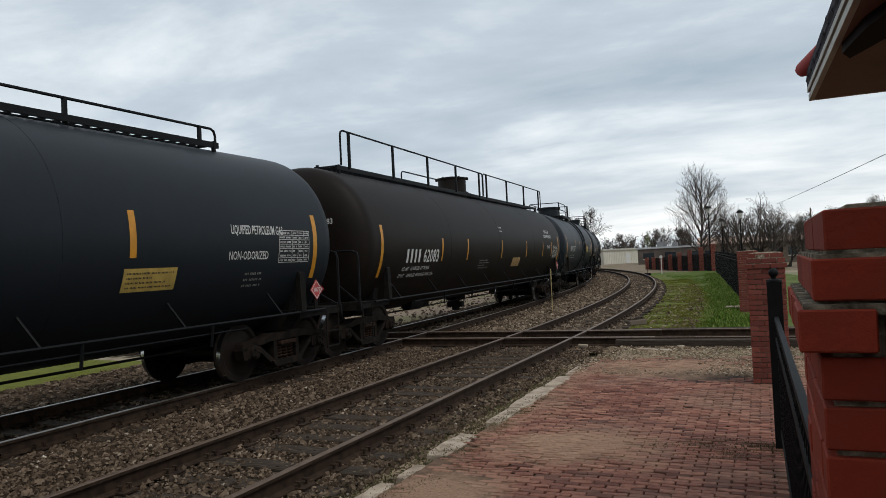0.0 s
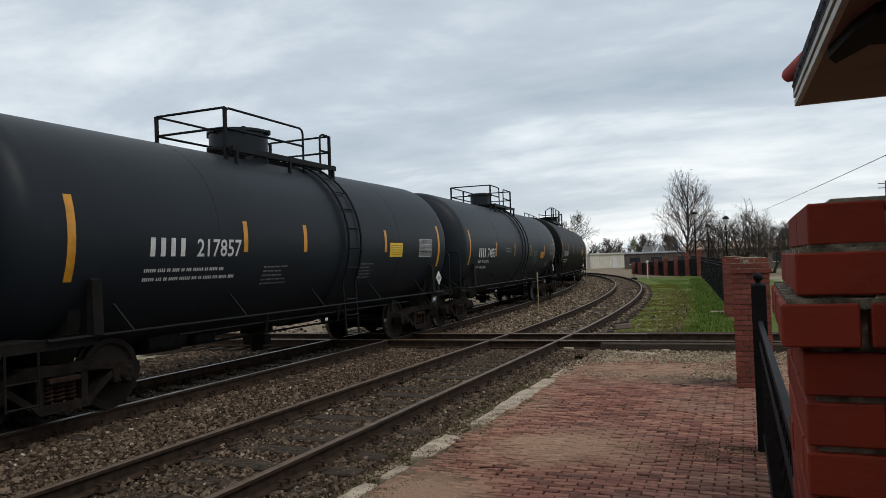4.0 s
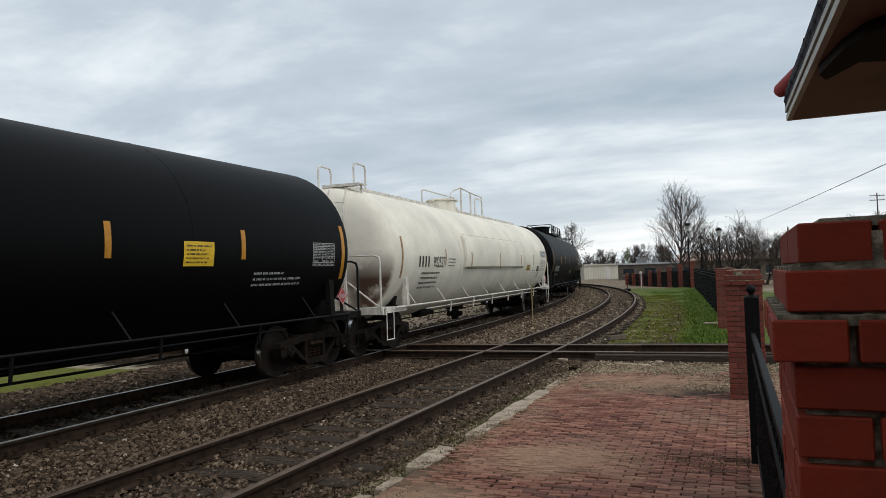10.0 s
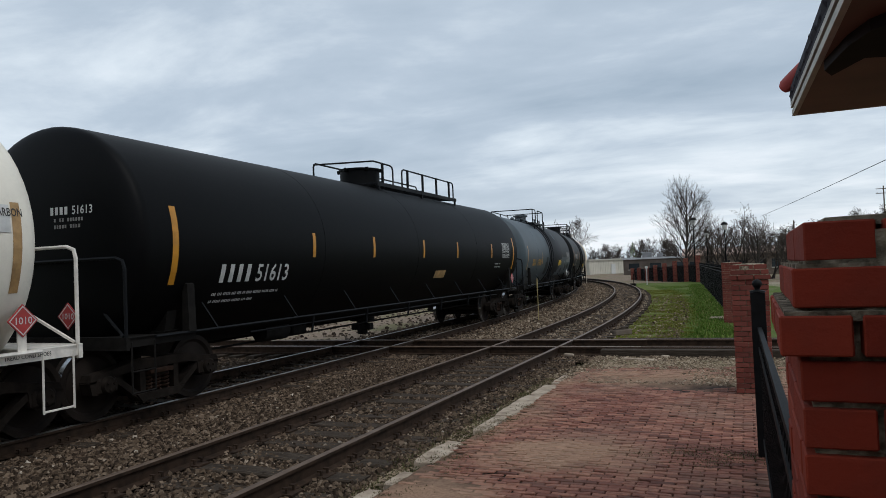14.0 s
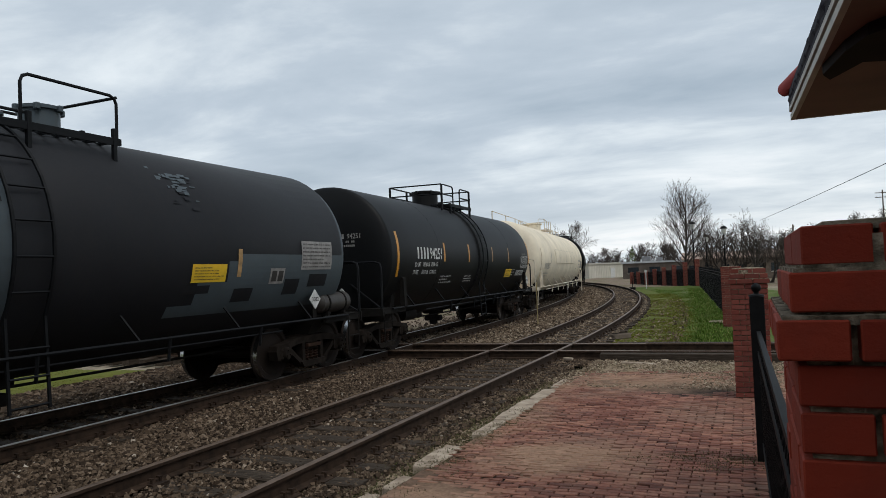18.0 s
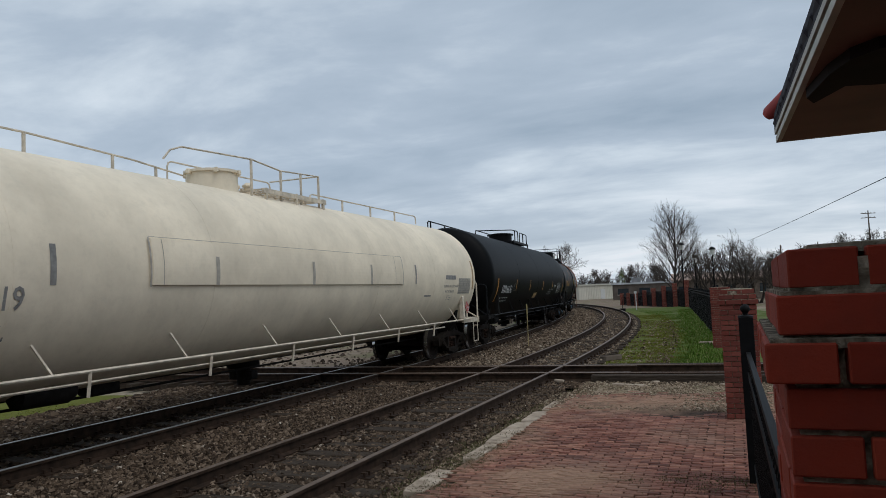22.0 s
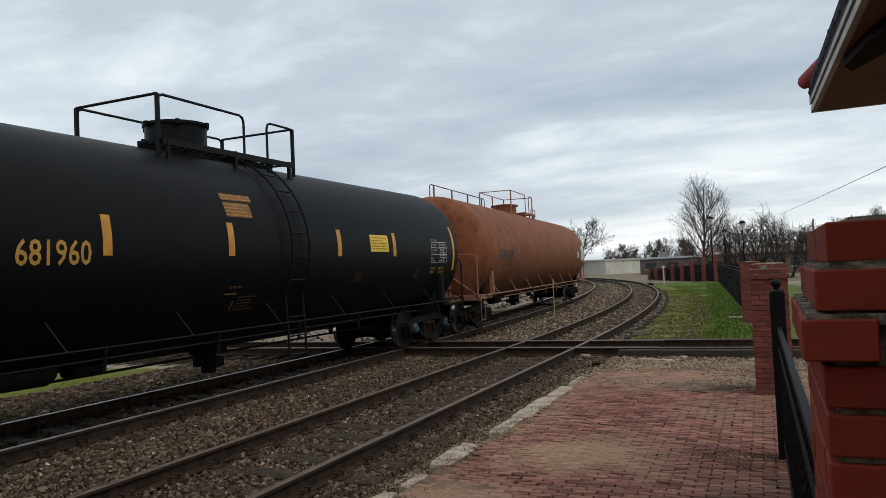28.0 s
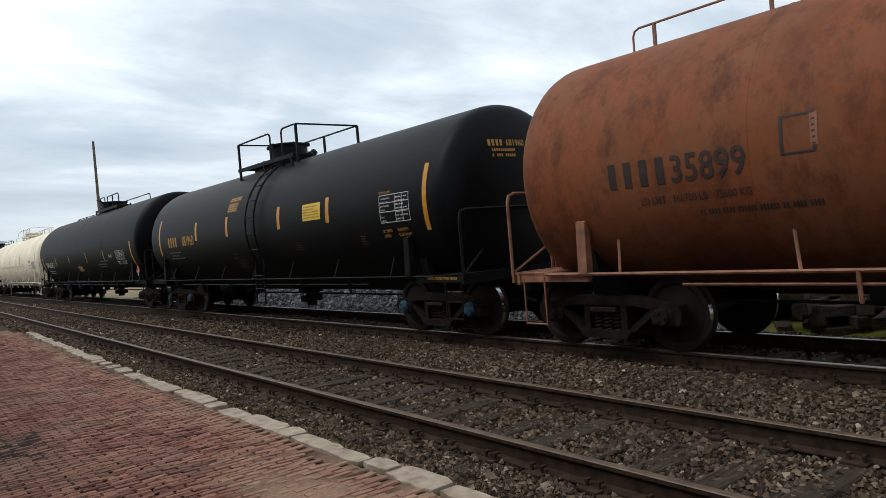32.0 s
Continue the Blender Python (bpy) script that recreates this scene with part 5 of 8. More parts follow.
def platform_rails(y0, y1, yl, h=0.95, x=0.72, mid=False):
    """Railing round a dome platform with a gap for the ladder at yl on the near side."""
    base = -0.20
    out = [hooped(x, y0, yl - 0.30, h, base, base), hooped(x, yl + 0.30, y1, h, base, base), hooped(-x, y0, y1, h, base, base),
           [(x, y0, h), (-x, y0, h)], [(x, y1, h), (-x, y1, h)]]
    if mid:
        out += [[(x, y0, h * 0.5), (x, yl - 0.30, h * 0.5)], [(x, yl + 0.30, h * 0.5), (x, y1, h * 0.5)], [(x, y0, h * 0.5), (-x, y0, h * 0.5)], [(x, y1, h * 0.5), (-x, y1, h * 0.5)], [(-x, y0, h * 0.5), (-x, y1, h * 0.5)]]
    return out


def platform_posts(y0, y1, h=0.95, x=0.72):
    return [(sx * x, y, -0.20, h) for sx in (-1, 1) for y in (y0, y1)] + [(-x, (y0 + y1) / 2, -0.20, h)]


def long_rails(ya, yb, h, x, gap=None, pitch=2.6):
    out, posts = [], []
    pieces = [(ya, yb)] if gap is None else [(ya, gap[0]), (gap[1], yb)]
    for a, b in pieces:
        out.append(hooped(x, a, b, h, 0.0, 0.0))
        n = max(1, round((b - a) / pitch))
        posts += [(x, a + 0.35 + (b - a - 0.7) * i / n, -0.05, h) for i in range(n + 1)]
    return out, posts


def black_common(half, yd, mark_y, number, num_end, h=0.27, arc=-0.34, mat=None, wide=0.92):
    """Mark blocks, car number and the two weight lines below it."""
    mat = mat or M_LETTER
    return [("m", mat, 4, mark_y, arc, h), ("t", mat, number, num_end, arc, h, wide, 0.005, None, True),
            ("b", mat, 2, mark_y - 0.05, arc - 0.36, (num_end - mark_y) * 0.98, 0.24)]


TABLE = lambda y, arc, mat=M_LETTER, w=0.80, h=0.46: [("g", mat, y, arc, w, h)]
PLACARD = lambda y, arc, w=0.72, h=0.33: [("p", M_YELLOW, y, y + w, arc, arc + h), ("b", M_LETTER_K, 5, y + 0.05, arc + 0.03, w - 0.1, h - 0.06, 0.008)]

rails1, posts1 = long_rails(-7.9, 7.0, 0.27, 0.5, None, 2.3)
tank_car(dict(placard=("1075", M_RED, M_LETTER), span=(-6.1, 10.17), R=1.55, zc=2.20, paint=M_BLACK3, label="glossy black pressure tank car with white stencils and orange tape", rails=rails1, posts=posts1, dome=0.0, walk=[(-7.9, 7.0, 0.1, 0.55)],
              stripes=end_stripes(8.13) + short_stripes([4.31, 0.2, -4.0], -0.25, 0.33), bands=(-0.4, 0.4),
              text=[("t", M_LETTER, "LIQUIFIED PETROLEUM GAS", 6.05, 0.07, 0.13, 0.52), ("t", M_LETTER, "NON-ODORIZED", 6.0, -0.30, 0.12, 0.66)]
              + TABLE(7.15, -0.36, M_LETTER, 0.8, 0.5) + [("b", M_LETTER_DIM, 3, 6.4, -0.75, 0.45, 0.28), ("p", M_YELLOW_OLD, 4.2, 5.05, -0.68, -0.38), ("b", M_LETTER_K, 4, 4.25, -0.65, 0.75, 0.24, 0.008)]))

rails2, posts2 = [a + b for a, b in zip(long_rails(-8.3, 0.85, 0.71, 0.80, None, 2.6), long_rails(0.9, 8.6, 0.72, 0.80, None, 2.6))]
tank_car(dict(number="62083", shoes=("2 INCH TREAD COND SHOE", M_LETTER_DIM), placard=("1075", M_RED, M_LETTER), span=(12.44, 28.74), paint=M_BROWN, R=1.56, zc=2.20, label="brown-black pressure tank car with a long top railing", rails=rails2 + [hooped(-0.55, -2.4, 1.2, 0.60, 0, 0)], posts=posts2, dome=0.2, dome_size=(0.44, 0.56),
              walk=[(-8.15, 8.5, 0.1, 0.6)], stripes=end_stripes(8.15, -0.75, 0.32) + short_stripes([-4.85, -3.0, 0.15, 3.1, 5.5, 6.95], -0.45, 0.10, 0.08), bands=(-0.5, 0.0, 0.5),
              text=black_common(8.15, 0, -6.95, "62083", -5.08, 0.29, -0.46)[:2] + [("i", M_LETTER, "LD LMT   153600 LBS  69 700 KGS", -7.05, -0.64, 0.085, 0.86), ("i", M_LETTER, "LT WT     109400 LBS  49 600 KGS  NEW 12-95", -7.15, -0.80, 0.085, 0.80), ("b", M_LETTER, 2, 0.0, 0.32, 0.35, 0.24), ("b", M_LETTER_DIM, 4, -1.9, -0.75, 0.9, 0.3),
                                                                             ("p", M_STRIPE_DIM, 1.5, 2.4, -0.75, -0.45), ("t", M_LETTER, "NON-ODORIZED", 5.95, 0.44, 0.12, 0.6), ("t", M_LETTER, "LIQUIFIED PETROLEUM GAS", 5.75, 0.25, 0.12, 0.55)]
              + [("t", M_LETTER, "FRA AIP", 6.2, -0.15, 0.12, 0.8)] + TABLE(7.15, -0.5, M_LETTER, 0.85, 0.45)))

tank_car(dict(number="217857", placard=("1832", M_LETTER, M_LETTER_K), span=(31.21, 41.70), paint=M_BLACK3, label="short satin black tank car with a central dome platform", rails=platform_rails(-1.6, 1.6, 0.95, 0.66, 0.72, True), posts=platform_posts(-1.6, 1.6, 0.66), dome=-0.35, dome_size=(0.52, 0.50),
              walk=[(-1.6, 1.6, 0.35, 0.85), (-1.6, 1.6, -0.85, -0.35)], ladder=0.95, bands=(-0.5, 0.55), jackets=((1.0, 0.75, 0.05),), stripes=end_stripes(5.24, -0.55, 0.45) + short_stripes([-2.2, -0.6, 2.4], -0.2, 0.26),
              text=black_common(5.24, 0, -4.1, "217857", -2.3, 0.24, -0.26) + [("b", M_LETTER_DIM, 5, -1.7, -0.75, 0.7, 0.35), ("b", M_LETTER_DIM, 5, 1.2, -0.75, 0.7, 0.35)] + PLACARD(2.6, -0.3, 0.6, 0.3) + TABLE(4.1, -0.3, M_LETTER, 0.7, 0.4)))

tank_car(dict(number="74835", placard=("1760", M_LETTER, M_LETTER_K), span=(44.08, 56.53), paint=M_BLACK3, label="satin black tank car with a central dome platform and ladder", rails=platform_rails(-1.05, 1.85, 0.45, 0.68, 0.72, True), posts=platform_posts(-1.05, 1.85, 0.68), dome=0.15, dome_size=(0.36, 0.48),
              walk=[(-1.05, 1.9, 0.3, 0.85), (-1.05, 1.9, -0.85, -0.35)], ladder=0.45, bands=(-0.5, 0.5), jackets=((0.45, 0.7, 0.035),), stripes=end_stripes(6.30, -0.55, 0.42) + short_stripes([-3.5, -1.05, 1.55, 4.15], -0.31, 0.12),
              text=black_common(6.22, 0, -5.43, "74835", -3.62, 0.27, -0.34)[:2] + [("t", M_LETTER, "LD LMT   188400 LB  85450 KG", -5.40, -0.50, 0.075, 0.82), ("t", M_LETTER, "LT WT     74600 LB  33850 KG", -5.48, -0.68, 0.075, 0.82)] + [("b", M_LETTER_DIM, 2, -2.3, -0.2, 0.75, 0.2), ("b", M_LETTER_DIM, 7, 2.1, -0.61, 0.74, 0.51), ("p", M_STRIPE, 3.38, 4.04, -0.40, -0.14), ("b", M_LETTER_K, 4, 3.42, -0.38, 0.58, 0.22, 0.008), ("b", M_LETTER_DIM, 3, 3.42, -0.64, 0.46, 0.14), ("p", M_LETTER_DIM, 4.80, 5.24, -0.74, -0.725), ("p", M_LETTER_DIM, 4.80, 5.24, -0.49, -0.475), ("p", M_LETTER_DIM, 4.80, 4.815, -0.74, -0.48), ("p", M_LETTER_DIM, 5.225, 5.24, -0.74, -0.48), ("b", M_LETTER_DIM, 3, 4.86, -0.70, 0.32, 0.19)] + TABLE(5.31, -0.26, M_LETTER_DIM, 0.94, 0.46)))

rails5, posts5 = [hooped(0.6, -3.58, 0.34, 0.76, 0, 0)], [(0.6, y, -0.05, 0.75) for y in (-2.97, -1.67, -0.28)]
tank_car(dict(number="305404", placard=("1010", M_RED, M_LETTER), span=(59.17, 75.39), R=1.56, zc=2.23, over=0.20, shift=-0.10, deep=0.34, lead=False, paint=M_BLACK2, label="flat black long tank car with hooped top railings", rails=rails5 + [[(0.6, -6.5, 0), (0.6, -6.5, 0.34), (0.6, -6.42, 0.40), (0.6, -6.30, 0.43), (0.6, -4.08, 0.72), (0.6, -3.98, 0.69), (0.6, -3.95, 0.62), (0.6, -3.95, 0)], hooped(0.6, 1.2, 1.72, 0.69, -0.1, -0.1), [(0.6, 1.72, 0.67), (-0.6, 1.72, 0.67)], [(-0.6, 1.72, 0.67), (-0.6, 0.2, 0.67), (-0.6, 0.2, 0)], hooped(-0.6, -5.6, -0.9, 0.42, 0, 0)], posts=posts5 + [(0.6, 1.72, -0.1, 0.67), (-0.6, -4.0, 0, 0.44), (-0.6, -2.3, 0, 0.44)],
              dome=0.22, dome_size=(0.50, 0.42), walk=[(-3.7, 1.75, 0.15, 0.62)], stripes=end_stripes(8.11, -0.55, 0.45) + short_stripes([-5.2, -2.12, 0.53, 2.7, 5.2], -0.2, 0.24), bands=(-0.5, 0.0, 0.5),
              text=black_common(8.11, 0, -7.28, "305404", -5.3, 0.27, -0.36, None, 0.84) + PLACARD(3.95, -0.30, 0.6, 0.34) + [("b", M_LETTER, 3, 5.5, -0.65, 1.3, 0.28)] + TABLE(7.1, -0.3, M_LETTER, 0.7, 0.4)))

PIPEW = dict(pipe=M_WHITEPIPE, endmat=M_WHITEPIPE, topmat=M_WHITE)
tank_car(dict(number="902527", shoes=("TREAD COND SHOES", M_LETTER_K), placard=("1010", M_RED, M_LETTER), lettermat=M_LETTER_K, span=(77.94, 94.2), paint=M_WHITE, label="dirty white insulated tank car with black stencils", **PIPEW, R=1.56, over=0.16, deep=0.46, shift=-0.14, dome=-0.95, dome_size=(0.45, 0.34), bands=(-0.78, -0.44, 0.44, 0.78), endrail=2.15,
              rails=[hooped(0.45, -8.2, -7.6, 0.55, 0, 0), hooped(-0.45, -8.2, -7.6, 0.55, 0, 0), [(0.5, -1.55, 0.35), (0.5, -1.45, 0.50), (0.5, -1.2, 0.60), (0.5, -0.5, 0.76), (0.5, 0.6, 0.70), (0.5, 1.97, 0.66), (0.5, 1.97, -0.1)], [(0.5, 1.1, -0.05), (0.5, 1.1, 0.50), (0.5, 1.2, 0.56), (0.5, 1.97, 0.56)], hooped(-0.5, -1.4, 1.9, 0.7, 0, 0)], posts=[(0.5, -0.45, -0.05, 0.74), (0.5, 0.6, -0.05, 0.70), (0.5, 1.97, -0.1, 0.64)], postw=0.045, endladder=0.12, headu=-0.75, reach=0.20, headpost=0.64,
              walk=[(-8.2, -2.0, -0.02, 0.26), (-0.2, 7.6, -0.02, 0.26)], stripes=end_stripes(8.13, -0.55, 0.4, 0.10, M_STRIPE_DIM) + short_stripes([-5.2, 5.53], -0.25, 0.17, 0.07, M_STRIPE_DIM),
              # grey and dark strips round the raised panel paint its seam and edge shadow
              text=[("m", M_LETTER_K, 4, -7.12, -0.30, 0.27), ("t", M_LETTER_K, "902527", -5.25, -0.30, 0.27, 0.76, 0.005, None, True), ("b", M_LETTER_K, 4, -6.85, -0.88, 1.3, 0.5), ("b", M_LETTER_K, 3, -5.0, -0.3, 0.6, 0.26), ("r", M_WHITE, -3.65, 3.55, -0.33, 0.60, 0.08)] + [("p", M_STRIPE_DIM, y, y + 0.09, -0.31, 0.13, 0.086) for y in (-3.20, 0.0, 2.95)] + [("p", M_WORN, y, y + w, a, b, 0.072) for y, w, a, b in ((-3.68, 0.03, -0.33, 0.60), (3.55, 0.03, -0.33, 0.60), (-3.65, 7.2, 0.60, 0.612))] + [("p", M_WORN, 0.86, 0.875, -0.32, 0.58, 0.085)] + [("p", M_WORN, y, y + 0.016, -0.75, 0.5, 0.004) for y in (-3.95, 4.05)] + [("p", M_STEEL_DK, -3.6, 3.5, -0.335, -0.322, 0.07),
                    ("p", M_LETTER, 6.90, 8.06, 0.08, 0.37, 0.004), ("t", M_LETTER_K, "BUTADIENE AND HYDROCARBON", 6.94, 0.25, 0.085, 0.66, 0.008), ("t", M_LETTER_K, "MIXTURE STABILIZED", 6.96, 0.11, 0.085, 0.66, 0.008), ("p", M_YELLOW_OLD, 4.31, 4.97, -0.455, -0.225), ("b", M_LETTER_K, 4, 4.36, -0.44, 0.56, 0.2, 0.008), ("p", M_LETTER_K, 6.19, 6.51, -0.49, -0.275), ("p", M_LETTER_DIM, 6.22, 6.33, -0.46, -0.30, 0.008), ("p", M_LETTER_DIM, 6.37, 6.48, -0.46, -0.30, 0.008), ("p", M_LETTER_DIM, 6.57, 6.68, -0.82, -0.29), ("b", M_LETTER_DIM, 2, 5.37, -0.56, 0.68, 0.14), ("b", M_LETTER_DIM, 3, 6.05, -0.70, 0.32, 0.17)] + TABLE(6.83, -0.47, M_LETTER_DIM, 0.99, 0.42)))

rails7, posts7 = long_rails(1.3, 5.0, 0.52, 0.6, None, 1.2)
tank_car(dict(number="51613", placard=("1010", M_RED, M_LETTER), span=(96.34, 112.37), paint=M_BLACK2, label="matt black long tank car with a dome and twin top railings", R=1.57, zc=2.25, deep=0.28, over=0.42, shoes=("2 INCH HF COMP SHOES", M_LETTER_DIM), rails=[[(-0.6, -1.0, 0.1), (-0.6, -1.0, 0.46), (0.6, -0.3, 0.53), (0.6, 0.60, 0.53), (0.6, 0.72, 0.50), (0.6, 0.76, 0.42), (0.6, 0.76, -0.1)], hooped(-0.6, -1.0, 5.0, 0.5, 0, 0)] + rails7, posts=posts7 + [(0.6, 0.18, -0.1, 0.53)], dome=0.15, dome_size=(0.48, 0.40),
              walk=[(-0.3, 5.0, 0.15, 0.68)], stripes=end_stripes(8.0, -0.6, 0.45) + short_stripes([-4.6, -2.3, 0.3, 2.6, 5.6], -0.22, 0.2, 0.09), bands=(-0.5, 0.0, 0.5),
              text=black_common(8.0, 0, -7.06, "51613", -5.34, 0.27, -0.60) + [("p", M_STRIPE_DIM, 1.2, 1.9, -0.75, -0.55)] + TABLE(6.7, -0.2, M_LETTER, 0.8, 0.45) + [("b", M_LETTER, 2, 6.0, -0.55, 0.6, 0.2)]))

def peeled_paint():
    """A ragged Y-shaped patch where the upper coat has flaked off."""
    rf = random.Random(675)
    out = []
    for (y0, a0), (y1, a1), n, spread in (((1.55, 1.16), (1.86, 0.86), 12, 0.07), ((2.26, 1.16), (1.90, 0.88), 10, 0.06), ((1.86, 0.90), (1.88, 0.56), 16, 0.10), ((1.62, 1.04), (2.16, 1.04), 8, 0.05)):
        for k in range(n):
            q = (k + rf.random()) / n
            y, a = y0 + (y1 - y0) * q + rf.gauss(0, spread), a0 + (a1 - a0) * q + rf.gauss(0, spread * 0.6)
            w, h = rf.uniform(0.03, 0.15), rf.uniform(0.015, 0.06)
            out.append(("p", M_CHAR if rf.random() < 0.25 else M_GREY, y, y + w, a, a + h, 0.014 + 0.0004 * len(out)))
    return out


tank_car(dict(number="675081", placard=("3082", M_LETTER, M_LETTER_K), lettermat=M_LETTER_Y, span=(114.77, 126.06), over=0.16, shift=-0.14, paint=M_GREY, label="two-tone grey and black tank car with worn orange lettering", rails=[[(-0.72, -1.9, -0.15), (-0.72, -1.9, 0.42), (0.96, -1.45, 0.46), (0.96, -0.8, 0.47), (0.96, -0.70, 0.40), (0.96, -0.69, -0.16)], hooped(0.96, -0.2, 1.15, 0.47, -0.16, -0.16), [(0.96, 1.15, 0.46), (-0.72, 1.15, 0.45)], hooped(-0.72, -1.9, 1.42, 0.42, -0.1, -0.1), [(0.3, -1.7, -0.05), (0.3, -1.7, 0.12), (0.3, -1.5, 0.20), (0.3, 0.4, 0.20)]], posts=[(0.96, -1.40, -0.16, 0.46), (-0.72, -0.2, -0.2, 0.42)], postw=0.036, walkdrop=0.12, reservoir=(1.22, 0.12, 0.92), placard_y=-0.72, dome=0.78, dome_size=(0.25, 0.36), valve_dir=-1, walk=[(-1.45, 1.15, 0.45, 1.02)], ladder=-0.55,
              bands=(-0.6, 0.5), jackets=((2.6, 6.3, 0.012), (-0.5, 0.5, 0.03)), jacketmat=M_CHAR, headw=0.70, stripes=end_stripes(5.65, -0.6, 0.3, 0.10, M_STRIPE_DIM) + short_stripes([-2.55, 0.2], -0.4, 0.08, 0.09, M_STRIPE),
              text=[("m", M_LETTER_Y, 4, -4.67, -0.44, 0.25), ("t", M_LETTER_Y, "675081", -2.74, -0.44, 0.25, 0.85, 0.005, None, True), ("p", M_GREY, 2.85, 5.75, -0.62, -0.06, 0.016), ("p", M_GREY, 2.6, 2.85, -0.66, -0.17, 0.016), ("p", M_GREY, 2.0, 2.6, -0.80, -0.47, 0.016), ("p", M_GREY, 1.55, 5.3, -0.98, -0.80, 0.016), ("p", M_GREY, 2.2, 5.7, -0.80, -0.62, 0.016), ("p", M_CHAR, 2.79, 3.24, -0.80, -0.58, 0.020), ("p", M_CHAR, 4.02, 4.43, -0.73, -0.46, 0.020), ("p", M_CHAR, 4.70, 5.26, -0.61, -0.39, 0.020), ("p", M_CHAR, 1.70, 2.25, -0.63, -0.51, 0.020),
                     ("p", M_CHAR, -1.69, -1.0, -0.84, -0.30), ("p", M_CHAR, -1.5, -1.05, -0.30, -0.10), ("p", M_CHAR, -0.95, -0.8, 0.45, 0.65)]
              + peeled_paint()
              + [("p", M_LETTER_DIM, 0.66, 0.90, -0.36, -0.18, 0.004), ("p", M_LETTER_DIM, 3.59, 3.97, -0.53, -0.28, 0.024), ("p", M_LETTER_K, 3.63, 3.76, -0.49, -0.32, 0.027), ("p", M_LETTER_K, 3.80, 3.93, -0.49, -0.32, 0.027), ("p", M_YELLOW, 1.85, 2.55, -0.465, -0.21, 0.022), ("b", M_LETTER_K, 5, 1.90, -0.44, 0.60, 0.2, 0.026), ("p", M_STRIPE_DIM, 2.79, 2.88, -0.40, 0.01, 0.022), ("p", M_LETTER_DIM, 4.42, 5.36, -0.31, 0.17, 0.022), ("b", M_LETTER_K, 7, 4.45, -0.29, 0.86, 0.44, 0.026)]))

tank_car(dict(number="94251", placard=("3082", M_LETTER, M_LETTER_K), span=(128.51, 140.25), over=0.18, shift=-0.12, deep=0.22, headmat=M_LETTER_DIM, paint=M_SATIN, label="satin black tank car with white numbers and a ringed ladder bay", shoes=("2 INCH HF COMP SHOES", M_LETTER_DIM), rails=platform_rails(-1.05, 1.42, 0.2, 0.55, 0.80, True), posts=platform_posts(-1.05, 1.42, 0.55, 0.80), dome=-0.32, dome_size=(0.38, 0.42), walk=[(-0.6, 1.4, 0.3, 0.85)], ladder=0.30,
              bands=(-0.55, 0.55), jackets=((0.3, 0.85, 0.05),), stripes=[(-5.87, -0.5, 0.5, 0.11, None), (6.0, -0.27, 0.60, 0.11, None)] + short_stripes([-2.97, -0.98], -0.16, 0.32) + short_stripes([1.33, 3.23], -0.16, 0.30, 0.09, M_STRIPE_DIM),
              text=black_common(5.87, 0, -4.8, "94251", -3.18, 0.27, -0.10)[:2] + [("t", M_LETTER, "LD LMT    192200 LB   87200 KG", -4.92, -0.28, 0.095, 0.78), ("t", M_LETTER, "LT WT       69500 LB   32100 KG", -4.98, -0.46, 0.095, 0.78), ("b", M_LETTER, 3, -3.1, -0.75, 0.9, 0.25), ("b", M_LETTER, 3, -1.2, -0.75, 0.7, 0.22)] + PLACARD(3.0, -0.68, 0.75, 0.28) + [("p", M_LETTER, 4.40, 5.38, -0.64, -0.46), ("t", M_LETTER_K, "POLYMERIC MDI", 4.45, -0.61, 0.12, 0.68, 0.009), ("t", M_LETTER_DIM, "DOT 111A100W1", 5.02, 0.09, 0.065, 0.78), ("b", M_LETTER_DIM, 4, 5.42, -0.62, 0.42, 0.2), ("b", M_LETTER, 3, 3.75, -0.65, 0.45, 0.28)] + TABLE(4.86, -0.38, M_LETTER, 0.98, 0.43)))

